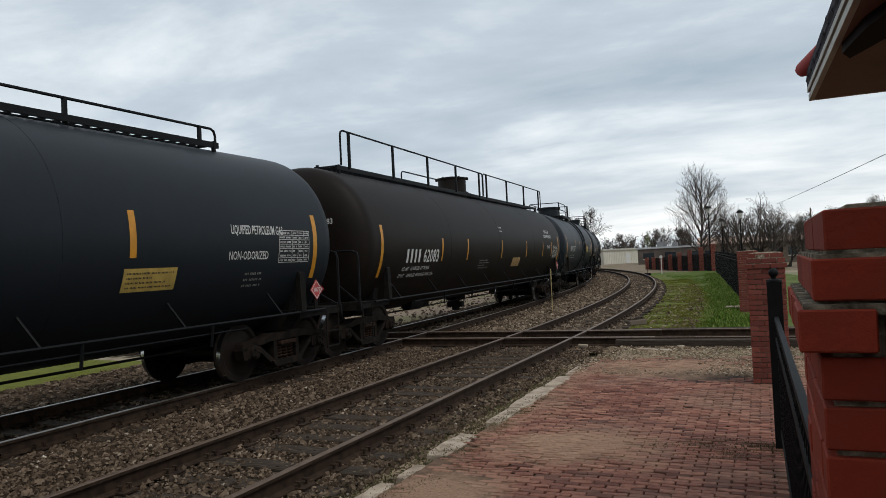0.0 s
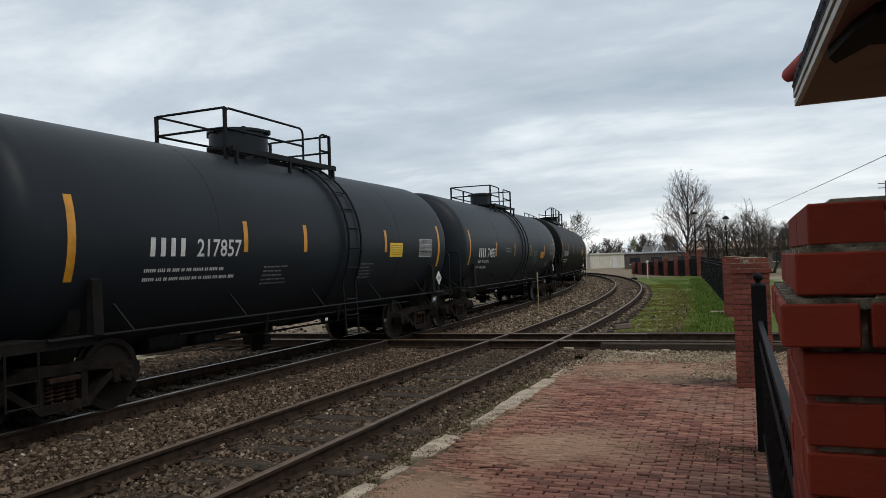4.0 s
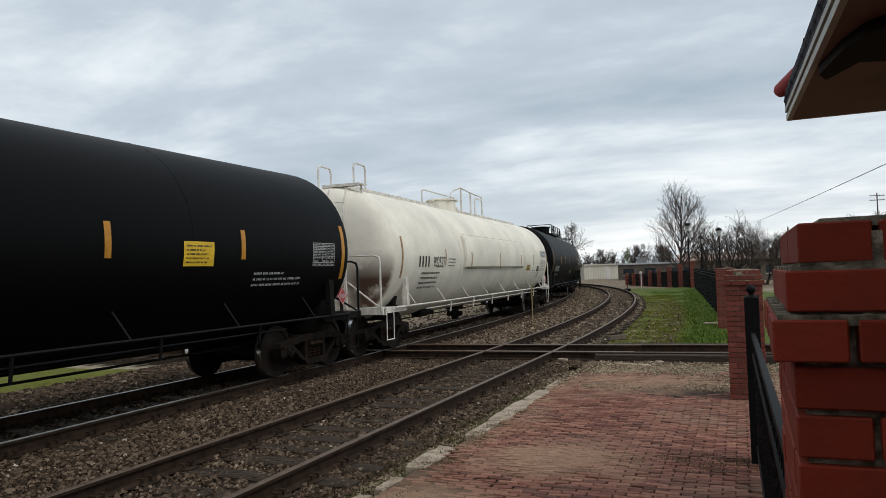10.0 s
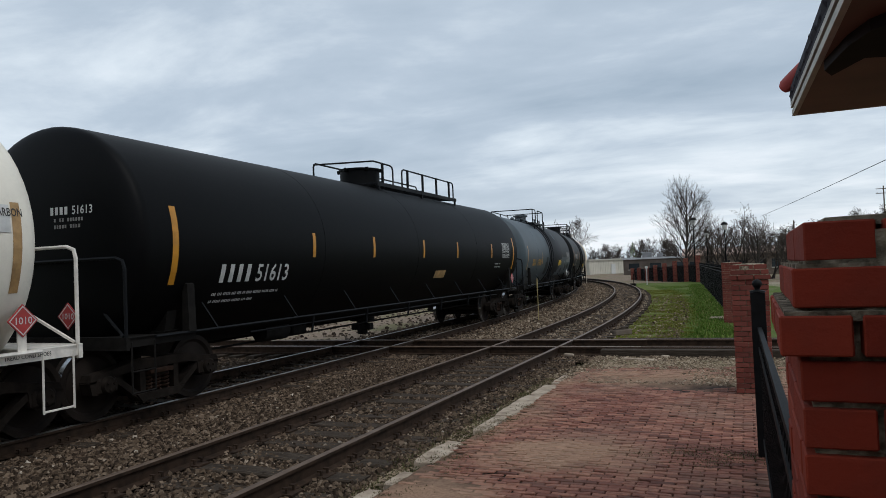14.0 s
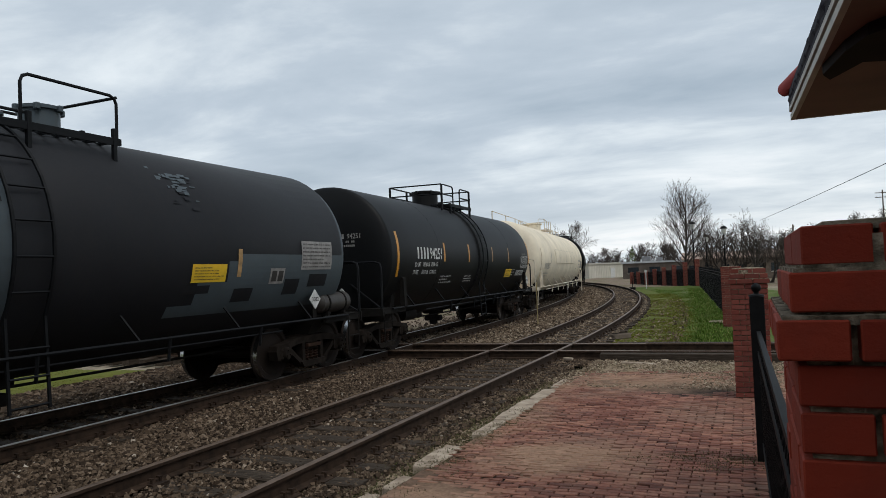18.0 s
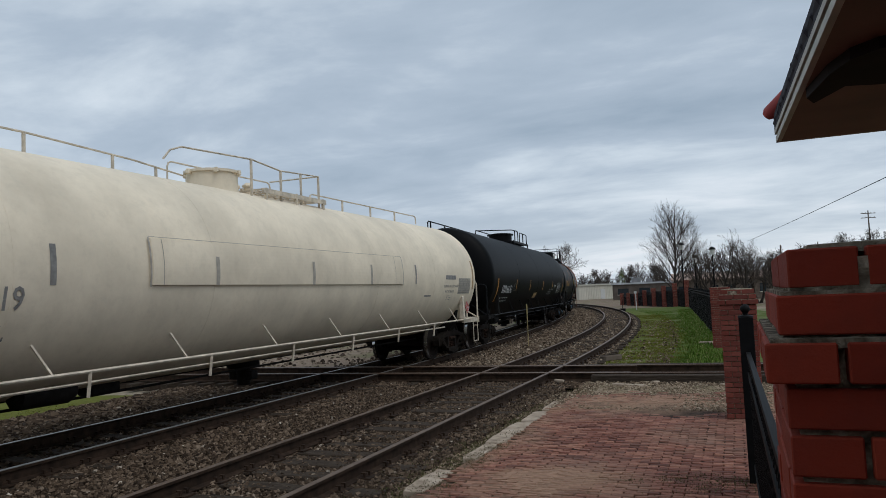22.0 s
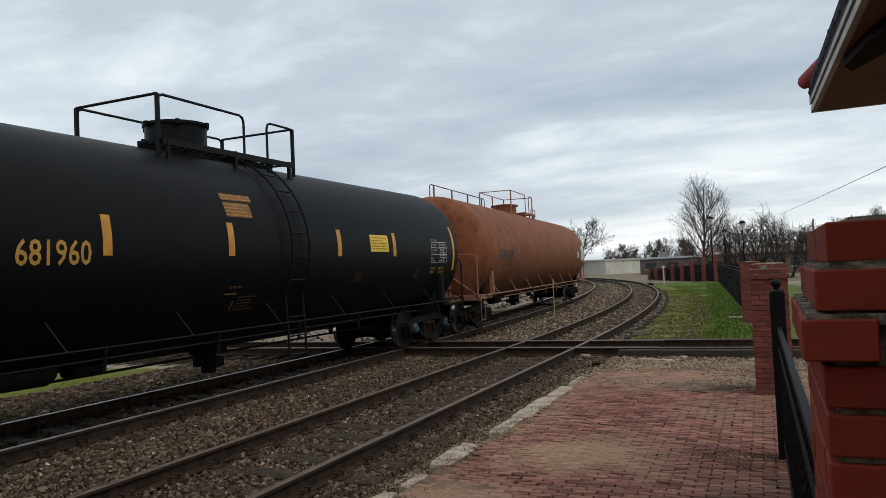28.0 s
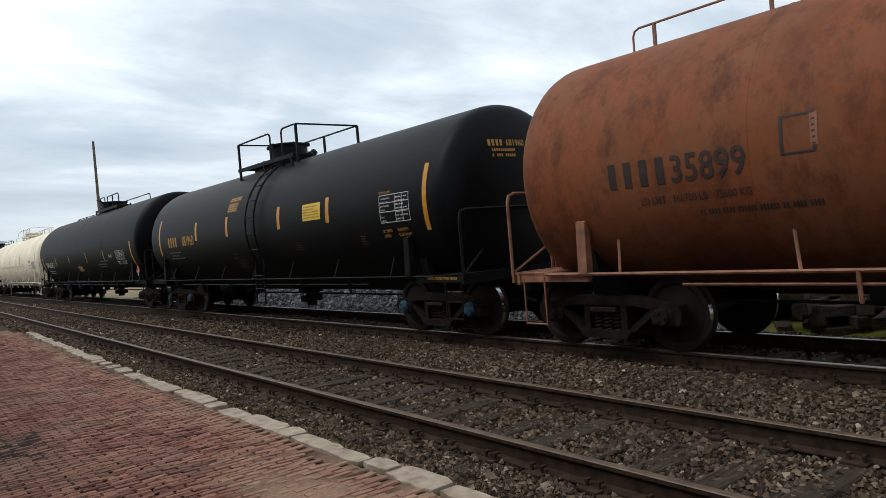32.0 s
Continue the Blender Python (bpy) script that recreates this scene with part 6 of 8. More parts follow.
PIPEC = dict(pipe=M_CREAMPIPE, endmat=M_CREAMPIPE, topmat=M_CREAM)
rails10 = [[(-0.2, -9.35, 0.10), (-0.2, -9.35, 0.36), (-0.2, -4.3, 0.37), (-0.2, -2.4, 0.30), (-0.2, -1.2, 0.20)]]
posts10 = [(-0.2, y, -0.02, z) for y, z in ((-9.3, 0.36), (-6.5, 0.37), (-4.3, 0.36), (-2.8, 0.31), (-1.9, 0.26))]
tank_car(dict(over=0.48, number="35819", placard=("1010", M_RED, M_LETTER), lettermat=M_LETTER_DIM, span=(142.79, 159.43), paint=M_CREAM, label="cream-white stained tank car with faded lettering", **PIPEC, R=1.56, zc=2.22, dome=-0.75, dome_size=(0.45, 0.30), bands=(-0.66, -0.3, 0.3, 0.66), endrail=2.15,
              rails=rails10 + [[(0.6, -2.6, 0.20), (0.6, -2.45, 0.36), (0.6, -2.2, 0.45), (0.6, -0.42, 0.54), (0.6, 0.5, 0.46), (0.6, 1.87, 0.54), (0.6, 1.87, -0.25)], hooped(-0.6, -1.2, 1.87, 0.52, -0.1, -0.1), [(0.6, 1.87, 0.54), (-0.6, 1.87, 0.54)], hooped(0.3, 2.0, 7.6, 0.22, 0, 0)], railr=0.016, postw=0.035, endladder=-0.85, headu=-0.05, headpost=-0.15, reach=0.14, posts=posts10 + [(0.6, -0.42, -0.2, 0.54), (0.6, 0.5, -0.2, 0.46), (0.6, 1.2, -0.2, 0.5), (0.6, 1.87, -0.25, 0.54), (0.3, 3.4, -0.05, 0.22), (0.3, 4.8, -0.05, 0.22), (0.3, 6.2, -0.05, 0.22)], walk=[(-0.2, 2.0, 0.15, 0.68)],
              stripes=[(-8.32, -0.55, 0.45, 0.10, M_STRIPE_DIM), (8.7, -0.36, 0.48, 0.11, M_STRIPE_DIM)] + short_stripes([-5.34, -2.75, -0.2, 2.0, 4.6], -0.2, 0.26, 0.08, M_LETTER_DIM),
              text=[("m", M_LETTER_DIM, 4, -7.24, -0.46, 0.25), ("t", M_LETTER_DIM, "35819", -5.67, -0.46, 0.25, 0.85, 0.005, None, True), ("b", M_LETTER_DIM, 2, -7.3, -0.85, 1.5, 0.26), ("r", M_CREAM, -3.9, 3.8, -0.22, 0.42, 0.03), ("p", M_LETTER_DIM, 6.55, 7.31, -0.08, 0.03), ("t", M_LETTER_DIM, "BUTADIENE AND HYDROCARBON", 7.50, -0.29, 0.065, 0.72, 0.005, None, True), ("t", M_LETTER_DIM, "MIXTURE STABILIZED", 7.22, -0.43, 0.065, 0.72, 0.005, None, True), ("p", M_WORN, 7.53, 8.49, -0.475, -0.04, 0.004), ("b", M_LETTER_DIM, 8, 7.56, -0.46, 0.88, 0.40, 0.007), ("b", M_LETTER_DIM, 3, 6.75, -0.66, 0.35, 0.17), ("p", M_LETTER_DIM, 5.2, 5.62, -0.52, -0.48)]
              # thin strips along the panel's rim: seam lines with the edge shadow painted in
              + [("p", M_WORN, y, y + 0.014, -0.20, 0.40, 0.034) for y in (-3.7, 3.4)] + [("p", M_WORN, y, y + w, a, b, 0.026) for y, w, a, b in ((-3.93, 0.03, -0.22, 0.42), (3.8, 0.03, -0.22, 0.42), (-3.9, 7.7, 0.42, 0.430))] + [("p", M_WORN, y, y + 0.08, -0.2, 0.2, 0.036) for y in (-2.66, -0.05, 2.2)]))

rails11 = [[(-0.4, -8.9, -0.5), (-0.4, -8.9, 0.17), (-0.4, -8.8, 0.22), (-0.4, -5.0, 0.21), (-0.4, -3.4, 0.18), (-0.4, -3.2, 0.05)], [(-0.6, -1.9, 0.1), (-0.6, -1.9, 0.42), (0.6, -0.25, 0.50), (0.6, 1.0, 0.53), (0.6, 1.1, 0.45), (0.6, 1.1, -0.1)], hooped(0.6, 1.5, 3.2, 0.50, 0, 0), hooped(-0.6, -1.9, 3.2, 0.45, 0, 0)]
posts11 = [(-0.4, y, -0.05, 0.21) for y in (-8.6, -7.0, -5.6, -4.4)] + [(0.6, 0.4, -0.1, 0.52), (0.6, 2.3, -0.1, 0.5)]
tank_car(dict(number="66242", placard=("1010", M_RED, M_LETTER), span=(162.41, 178.22), paint=M_BLACK2, R=1.62, zc=2.31, over=0.45, label="matt black pressure tank car with a full-length top rail", rails=rails11, posts=posts11, postw=0.04, dome=0.15, dome_size=(0.50, 0.36),
              walk=[(-0.3, 3.2, 0.15, 0.66)], stripes=[(-7.82, -0.92, -0.10, 0.11, None), (7.9, -0.92, 0.05, 0.11, None)] + short_stripes([-4.7, -1.85, 1.4, 4.2], -0.52, -0.12, 0.08), bands=(-0.5, 0.0, 0.5),
              text=black_common(7.9, 0, -7.10, "66242", -5.48, 0.26, -0.60) + [("p", M_LETTER_DIM, -5.12, -4.80, -0.545, -0.53), ("p", M_LETTER_DIM, -5.12, -4.80, -0.29, -0.275), ("p", M_LETTER_DIM, -5.12, -5.10, -0.54, -0.28), ("p", M_LETTER_DIM, -4.82, -4.80, -0.54, -0.28), ("p", M_STRIPE_DIM, -0.6, 0.1, -0.9, -0.65), ("b", M_LETTER_DIM, 2, 3.0, -0.8, 1.1, 0.2), ("t", M_LETTER, "FRA AIP", 4.9, -0.42, 0.12, 0.8), ("b", M_LETTER_DIM, 2, 3.4, -0.7, 1.2, 0.24)] + TABLE(5.9, -0.7, M_LETTER, 1.1, 0.50)))

tank_car(dict(number="681960", lettermat=M_LETTER_Y, span=(180.98, 194.18), over=0.45, R=1.545, zc=2.20, paint=M_BLACK, label="satin black tank car with yellow stencils and blue bearing caps", rails=platform_rails(-1.72, 1.45, 0.42, 0.66, 0.80), posts=platform_posts(-1.72, 1.45, 0.66, 0.80), headw=0.80, shoes=("2 INCH TREAD COND SHOES", M_LETTER_Y), sillr=0.015, dome=-0.55, dome_size=(0.47, 0.48), walk=[(-1.70, 1.35, 0.40, 0.85)], ladder=0.42, wheels=WHEELSET_BLUE,
              stripes=[(-6.38, -0.45, 0.62, 0.11, None), (6.9, -0.45, 0.62, 0.11, None)] + short_stripes([-3.28, -1.15, 1.72, 3.82], -0.12, 0.36, 0.13),
              text=[("m", M_LETTER_Y, 4, -5.60, -0.22, 0.27), ("t", M_LETTER_Y, "681960", -3.50, -0.22, 0.27, 0.80, 0.005, None, True), ("b", M_LETTER_DIM, 3, -5.6, -0.60, 1.1, 0.26), ("b", M_STRIPE, 2, -1.15, 0.73, 0.66, 0.10, 0.005), ("b", M_STRIPE, 4, -1.15, 0.46, 0.55, 0.22, 0.005), ("p", M_WORNY, -1.16, -0.49, 0.725, 0.84, 0.003), ("p", M_WORNY, -1.16, -0.58, 0.455, 0.69, 0.003), ("t", M_LETTER_Y, "DOT 111A100W1", 5.62, 0.235, 0.04, 0.8),
                    ("t", M_WORNY, "BOT OPR VALVE", -1.10, -0.60, 0.036, 0.72), ("p", M_WORNY, -1.18, -0.92, -0.70, -0.675), ("p", M_WORNY, -0.95, -0.92, -0.98, -0.80), ("b", M_WORNY, 5, -0.85, -0.98, 0.45, 0.26), ("b", M_WORNY, 4, 2.32, -0.62, 0.28, 0.20), ("t", M_LETTER_Y, "INT LINING", 5.62, -0.42, 0.05, 0.72), ("t", M_LETTER_Y, "APPLIED", 5.62, -0.51, 0.05, 0.72), ("t", M_LETTER_Y, "PLASITE 9570", 6.05, -0.42, 0.05, 0.72), ("t", M_LETTER_Y, "01-2017 BY 0701", 6.05, -0.51, 0.05, 0.72), ("b", M_WORNY, 4, 4.85, -0.62, 0.20, 0.20)]
              + PLACARD(2.83, -0.03, 0.73, 0.33) + [("t", M_LETTER, t, 5.66, 0.135 - 0.062 * i, 0.024, 0.8) for i, t in enumerate(("TANK QUALIFICATION", "THICKNESS TEST", "SERVICE EQUIPMENT", "PRD VALVE", "", "LINING", "INSPECTION")) if t] + [("p", M_LETTER, 5.62, 6.48, a, a + 0.012) for a in (0.20, 0.07, -0.08, -0.26)] + [("p", M_LETTER, y, y + 0.012, -0.26, 0.21) for y in (5.62, 6.08, 6.28, 6.47)] + [("b", M_LETTER, 7, 6.10, -0.24, 0.34, 0.42)]))

PIPEO = dict(pipe=M_ORPIPE, endmat=M_ORPIPE, topmat=M_ORANGE)
rails13, posts13 = long_rails(-8.2, -2.6, 0.42, -0.22, None, 2.0)
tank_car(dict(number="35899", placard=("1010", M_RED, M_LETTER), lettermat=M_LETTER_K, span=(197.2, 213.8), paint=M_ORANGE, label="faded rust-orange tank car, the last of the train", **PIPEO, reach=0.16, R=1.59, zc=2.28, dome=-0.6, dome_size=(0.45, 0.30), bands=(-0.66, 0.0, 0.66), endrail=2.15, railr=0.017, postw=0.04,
              rails=rails13 + platform_rails(-1.9, 1.6, 0.7, 0.75, 0.6) + [hooped(0.45, 2.0, 2.8, 0.3, 0, 0)], posts=posts13 + platform_posts(-1.9, 1.6, 0.75, 0.6), walk=[(-0.2, 1.6, 0.15, 0.68)],
              stripes=short_stripes([-5.03], -0.1, 0.2, 0.07, M_ORPIPE) + [(8.25, -0.35, 0.45, 0.3, M_LETTER)],
              text=[("m", M_ORTEXT, 4, -7.4, -0.28, 0.29), ("t", M_ORTEXT, "35899", -5.70, -0.28, 0.29, 0.85, 0.005, None, True), ("t", M_ORTEXT, "LD LMT   166700 LB   75600 KG", -7.0, -0.50, 0.085, 0.80), ("b", M_ORTEXT, 1, -6.3, -0.72, 1.4, 0.17), ("p", M_LETTER_K, -5.35, -5.32, -0.15, 0.20), ("p", M_LETTER_K, -5.05, -5.02, -0.15, 0.20), ("p", M_LETTER_K, -5.35, -5.02, 0.19, 0.21), ("p", M_LETTER_K, -5.35, -5.02, -0.16, -0.14), ("p", M_LETTER, 6.5, 6.9, -0.2, 0.1), ("p", M_LETTER, 7.6, 8.2, -0.3, 0.35)]))

SPEED = 6.37


def motions():
    """The train comes down the line at a steady speed; trucks follow the curve and wheels roll."""
    times = [i * 0.5 for i in range(65)]
    for car, centre, hs, trucks, wheels in MOVERS:
        rows, turns = [], ([], [])
        for t in times:
            s = centre - SPEED * t
            a, b = main_at(s - hs), main_at(s + hs)
            yaw = math.degrees(math.atan2(-(b[0] - a[0]), b[1] - a[1]))
            rows.append((t, pose((a[0] + b[0]) / 2, (a[1] + b[1]) / 2, 0, 0, 0, yaw)))
            for k, (q, y) in enumerate(((a, -hs), (b, hs))):
                turns[k].append((t, pose(0, y, 0, 0, 0, q[2] - yaw)))
        walk(car, rows)
        for truck, r in zip(trucks, turns):
            walk(truck, r)
        roll = [(i * 0.1, math.degrees(SPEED * i * 0.1 / RIM)) for i in range(321)]
        for k, w in enumerate(wheels):
            y = -0.89 if k % 2 == 0 else 0.89
            walk(w, [(t, pose(0, y, RIM, a, 0, 0)) for t, a in roll])

# ---------------------------------------------------------------- brick pillars, fence, eave
BRICK_ME = {}


def brick_mesh(l, w, h, mat=None):
    mat = mat or M_BRICK
    key = (round(l, 3), round(w, 3), round(h, 3), mat.name)
    if key not in BRICK_ME:
        BRICK_ME[key] = Geo().box((0, 0, 0), (l, w, h), None, 0.0025).mesh("brick", mat)
    return BRICK_ME[key]


def brick_course(root, cx, cy, z, side, h, shift, bl=0.203, bd=0.095, yaw=0.0, joint=0.010, rng=random, mat=None):
    """One ring of bricks round a square of that side; z at the course's middle."""
    hs = side / 2
    for k in range(4):
        m = pose(cx, cy, 0, 0, 0, 90 * k)
        a = -hs + (bd + joint if shift else 0.0)
        end = hs - (0.0 if shift else bd + joint)
        x = a
        n = max(1, round((end - a + joint) / (bl + joint)))
        l = (end - a + joint) / n - joint
        for _ in range(n):
            q = m @ pose(x + l / 2, -hs + bd / 2 + rng.uniform(-0.002, 0.002), z, 0, 0, rng.uniform(-0.4, 0.4))
            part("brick", brick_mesh(l, bd, h, mat), None, root, m=q)
            x += l + joint


def mortar_ledge(root, x, y, z, side, seed):
    """Crumbling mortar that has squeezed out over the ledge of a course: a lumpy ring."""
    g = Geo()
    n, h = 320, side / 2
    prof = ((-0.030, 0.000), (-0.021, 0.010), (-0.012, 0.007), (-0.004, 0.003), (0.002, -0.003))
    for i in range(n):
        k, f = divmod(i / n * 4, 1.0)
        a, b = [((-h, -h), (h, -h)), ((h, -h), (h, h)), ((h, h), (-h, h)), ((-h, h), (-h, -h))][int(k)]
        px, py = a[0] + (b[0] - a[0]) * f, a[1] + (b[1] - a[1]) * f
        d = max(abs(px), abs(py))
        for u, w in prof:
            q = 1 + (u + 0.016 * noise.noise(Vector((px * 48, py * 48, seed + u * 60)))) / d
            g.v.append((x + px * q, y + py * q, z + w + 0.009 * noise.noise(Vector((px * 75, py * 75, seed + 9 + u * 90)))))
    m_ = len(prof)
    for i in range(n):
        j = (i + 1) % n
        for k in range(m_ - 1):
            g.f.append((i * m_ + k, i * m_ + k + 1, j * m_ + k + 1, j * m_ + k))
            g.mi.append(0)
    part("mortar_ledge", g, M_MORTAR, root)


def brick_pillar(x, y, z0, top, side, label, detailed=True, cap=True, course=0.0685, bl=0.203, first=0, brick=None, ledge=False):
    """Square pillar with corbelled head; side is the shaft's width."""
    root = thing("brick_pillar", None, None, label, "pillar", "brick fence pillars", "structure")
    rr = random.Random(round(x * 100 + y * 10))
    core = Geo().box((x, y, (z0 + top) / 2 - 0.01), (side - 0.03, side - 0.03, top - z0 - 0.02))
    part("mortar_core", core, M_MORTAR, root)
    n = int(round((top - z0) / course))
    lo = 0 if detailed is True else max(0, n - detailed) if detailed else n
    for i in range(n):
        z = top - (n - i - 0.5) * course
        up = n - 1 - i
        s = side + ({0: -0.028, 1: 0.010, 2: 0.048}.get(up, 0.0) if cap else 0.0)
        brick_course(root, x, y, z, s, course - 0.010, (i + first) % 2, rng=rr, bl=bl, mat=brick)
        if cap and 0 < up < 3:
            part("mortar_bed", Geo().box((x, y, z + course / 2 - 0.006), (s - 0.012, s - 0.012, 0.014)), M_MORTAR, root)
        if ledge and 0 < up < 3:
            mortar_ledge(root, x, y, z + course / 2 - 0.004, side + {1: -0.022, 2: 0.014}[up], up * 7.0)
    part("mortar_crown", Geo().lathe([(side * 0.62, top - 0.012), (side * 0.60, top + 0.002), (side * 0.3, top + 0.010), (0, top + 0.012)], 4, 2, (0, 0, 0)), M_MORTAR, root, m=pose(x, y, 0, 0, 0, 45))
    return root


# the near pillar stands a metre off; its corner is close to the line of sight
brick_pillar(0.361, 1.462, -0.10, 1.768, 0.61, "red brick gate pillar with corbelled head and worn mortar", first=1, ledge=True)
brick_pillar(-0.045, 10.58, -0.15, 1.63, 0.455, "red brick fence pillar beside the dirt strip", brick=M_BRICKSHADE)


def iron_post(x, y, z0, top):
    root = thing("iron_post", None, None, "black iron fence post with a turned finial", "fence post", "iron fence posts", "structure")
    part("shaft", Geo().box((x, y, (z0 + top) / 2), (0.125, 0.125, top - z0), None, 0.004), M_IRON, root)
    part("finial", Geo().lathe([(0.070, top), (0.066, top + 0.012), (0.022, top + 0.022), (0.022, top + 0.036), (0.036, top + 0.052), (0.044, top + 0.075), (0.036, top + 0.10), (0.014, top + 0.115), (0, top + 0.12)], 14, 2, (x, y, 0)), M_IRON, root, smooth=40)
    return root


iron_post(0.028, 7.15, -0.12, 1.40)


def iron_fence(xa, ya, xb, yb, z0, h, label, pitch=0.115, tip=0.08, bar=0.018):
    root = thing("iron_fence", None, None, label, "fence", "iron fence panels", "structure")
    d = Vector((xb - xa, yb - ya, 0))
    L = d.length
    yaw = math.atan2(d.y, d.x)
    R3 = Matrix.Rotation(yaw, 3, "Z")
    for z in (z0 + 0.12, z0 + h - 0.18, z0 + h - (0.05 if tip else 0.0)):
        part("fence_rail", Geo().box(((xa + xb) / 2, (ya + yb) / 2, z), (L, 0.035, 0.04), R3), M_IRON, root)
    n = int(L / pitch)
    picket = Geo().box((0, 0, h / 2), (bar, bar, h)).lathe([(0.016, h), (0.02, h + tip * 0.25), (0, h + max(tip, 0.01))], 6, 2).mesh("picket", M_IRON)
    for i in range(n + 1):
        p = Vector((xa, ya, z0)) + d * ((i + 0.5) / (n + 1))
        part("picket", picket, None, root, m=pose(p.x, p.y, p.z, 0, 0, math.degrees(yaw)))
    return root


iron_fence(0.12, 1.80, 0.03, 7.05, -0.05, 1.12, "black iron railing from the gate pillar to the post", tip=0.0)

# depot eave overhead; its long edge runs a little askew
eave = thing("depot_roof", None, None, "depot eave with brown soffit and pale trim boards", "roof", kind="structure")
EX, EY, EZ, EK = 0.308, 5.632, 2.707, 0.028


def eave_x(y):
    return EX + EK * (EY - y)


def eave_slab(out, y0, z0, z1, x1=6.0, back=-30.0):
    """A flat layer of the eave whose outline stands out past the soffit's edge."""
    ring = [(eave_x(y0) - out, y0), (eave_x(back) - out, back), (x1, back), (x1, y0)]
    return Geo().add([(*p, z0) for p in ring] + [(*p, z1) for p in ring], [(0, 3, 2, 1), (4, 5, 6, 7), (0, 1, 5, 4), (1, 2, 6, 5), (2, 3, 7, 6), (3, 0, 4, 7)])


part("soffit", eave_slab(-0.012, EY - 0.012, EZ + 0.002, EZ + 0.03), M_SOFFIT, eave)


def trim(out, z0, z1, mat):
    d = 0.03
    a, b = (eave_x(EY) - out, EY + out), (eave_x(-30) - out, -30)
    g = Geo()
    for ring in ([a, b, (b[0] + d, -30), (a[0] + d, EY + out)], [(a[0] + d, EY + out), (a[0] + d, EY + out - d), (6, EY + out - d), (6, EY + out)]):
        g.add([(*p, z0) for p in ring] + [(*p, z1) for p in ring], [(0, 3, 2, 1), (4, 5, 6, 7), (0, 1, 5, 4), (1, 2, 6, 5), (2, 3, 7, 6), (3, 0, 4, 7)])
    part("trim_board", g, mat, eave)


trim(0.0, EZ, EZ + 0.040, M_FASCIA)
trim(-0.010, EZ + 0.040, EZ + 0.060, M_FASCIA_DK)
trim(0.006, EZ + 0.060, EZ + 0.092, M_FASCIA)
g = Geo()
o = 0.005
g.add([(eave_x(EY) - o, EY + o, EZ + 0.093), (eave_x(-30) - o, -30, EZ + 0.093), (6, -30, EZ + 3.6), (6, 0, EZ + 3.6), (6, EY + o, EZ + 0.093),
       (eave_x(EY) - o, EY + o, EZ + 0.20), (eave_x(-30) - o, -30, EZ + 0.20), (6, -30, EZ + 3.7), (6, 0, EZ + 3.7), (6, EY + o, EZ + 0.20)],
      [(0, 3, 2, 1), (0, 4, 3), (5, 6, 7, 8), (5, 8, 9), (0, 1, 6, 5), (4, 0, 5, 9), (1, 2, 7, 6)])
part("roof_slope", g, M_SHINGLE, eave)
rs = random.Random(12)
sh = Geo().box((0, 0, 0), (0.24, 0.20, 0.05), Matrix.Rotation(radians(-30), 3, "Y"), 0.01).mesh("shingle", M_SHINGLE)
for i in range(56):
    for k in (0, 1):
        y = EY - 0.10 - i * 0.205 - 0.1 * k
        part("shingle", sh, None, eave, m=pose(eave_x(y) + 0.096 + 0.012 * k, y, EZ + 0.185 + 0.05 * k, 0, rs.uniform(-3, 3), rs.uniform(-2, 2)))
tile = Geo().lathe([(0.0, 0.0), (0.036, 0.006), (0.052, 0.035), (0.054, 0.22), (0.04, 0.23)], 14, 2)
part("ridge_tile", tile, M_REDTILE, eave, smooth=40, m=pose(EX - 0.05, EY + 0.03, EZ + 0.205, 0, 60, -42))
g = Geo().prism([(0.385, 4.12), (0.43, 4.26), (0.545, 3.96), (0.70, 4.02), (1.6, 4.0), (1.6, 3.2), (0.60, 3.38), (0.506, 3.485), (0.444, 3.70)][::-1], 2, EZ - 0.05, EZ + 0.004)
part("bracket", g, M_BRACKET, eave)
thing("depot_wall", Geo().box((4.2, -13.0, 1.3), (4.2, 33.0, 2.88)).mesh("depot_wall", M_BRICK), None, "plain red brick depot wall", "wall", kind="structure")

# ---------------------------------------------------------------- platform
PLAT_Z = -0.085
PAVE_YAW = 0.5
EDGE_X = -2.80


def edge_x(y):
    """Where the paving stops beside the curb; it bends away down the line."""
    return EDGE_X - 0.016 * max(0.0, -14.0 - y)


def plat_z(x, y):
    """The pavers have settled unevenly."""
    return PLAT_Z + 0.022 * noise.noise(Vector((x * 0.55, y * 0.55, 9.0))) + 0.006 * noise.noise(Vector((x * 3, y * 3, 2.0)))


g = Geo()
nx_, ny_ = 36, 180
for j in range(ny_ + 1):
    for i in range(nx_ + 1):
        x, y = EDGE_X - 0.1 + (3.2 - EDGE_X) * i / nx_, -26 + 39.2 * j / ny_
        drift = max(0.0, max(1.0 - math.hypot((x - cx) / rx, (y - cy) / ry) for cx, cy, rx, ry in SAND_SPOTS))
        g.v.append((x, y, plat_z(x, y) - 0.024 + 0.018 * min(1.0, drift * 2.2)))
for j in range(ny_):
    for i in range(nx_):
        a = j * (nx_ + 1) + i
        g.f.append((a, a + 1, a + nx_ + 2, a + nx_ + 1))
        g.mi.append(0)
platform = thing("pavement", g.mesh("pavement", M_JOINT, smooth=60), None, "old street-brick platform with sandy joints and worn patches", "pavement", kind="structure")

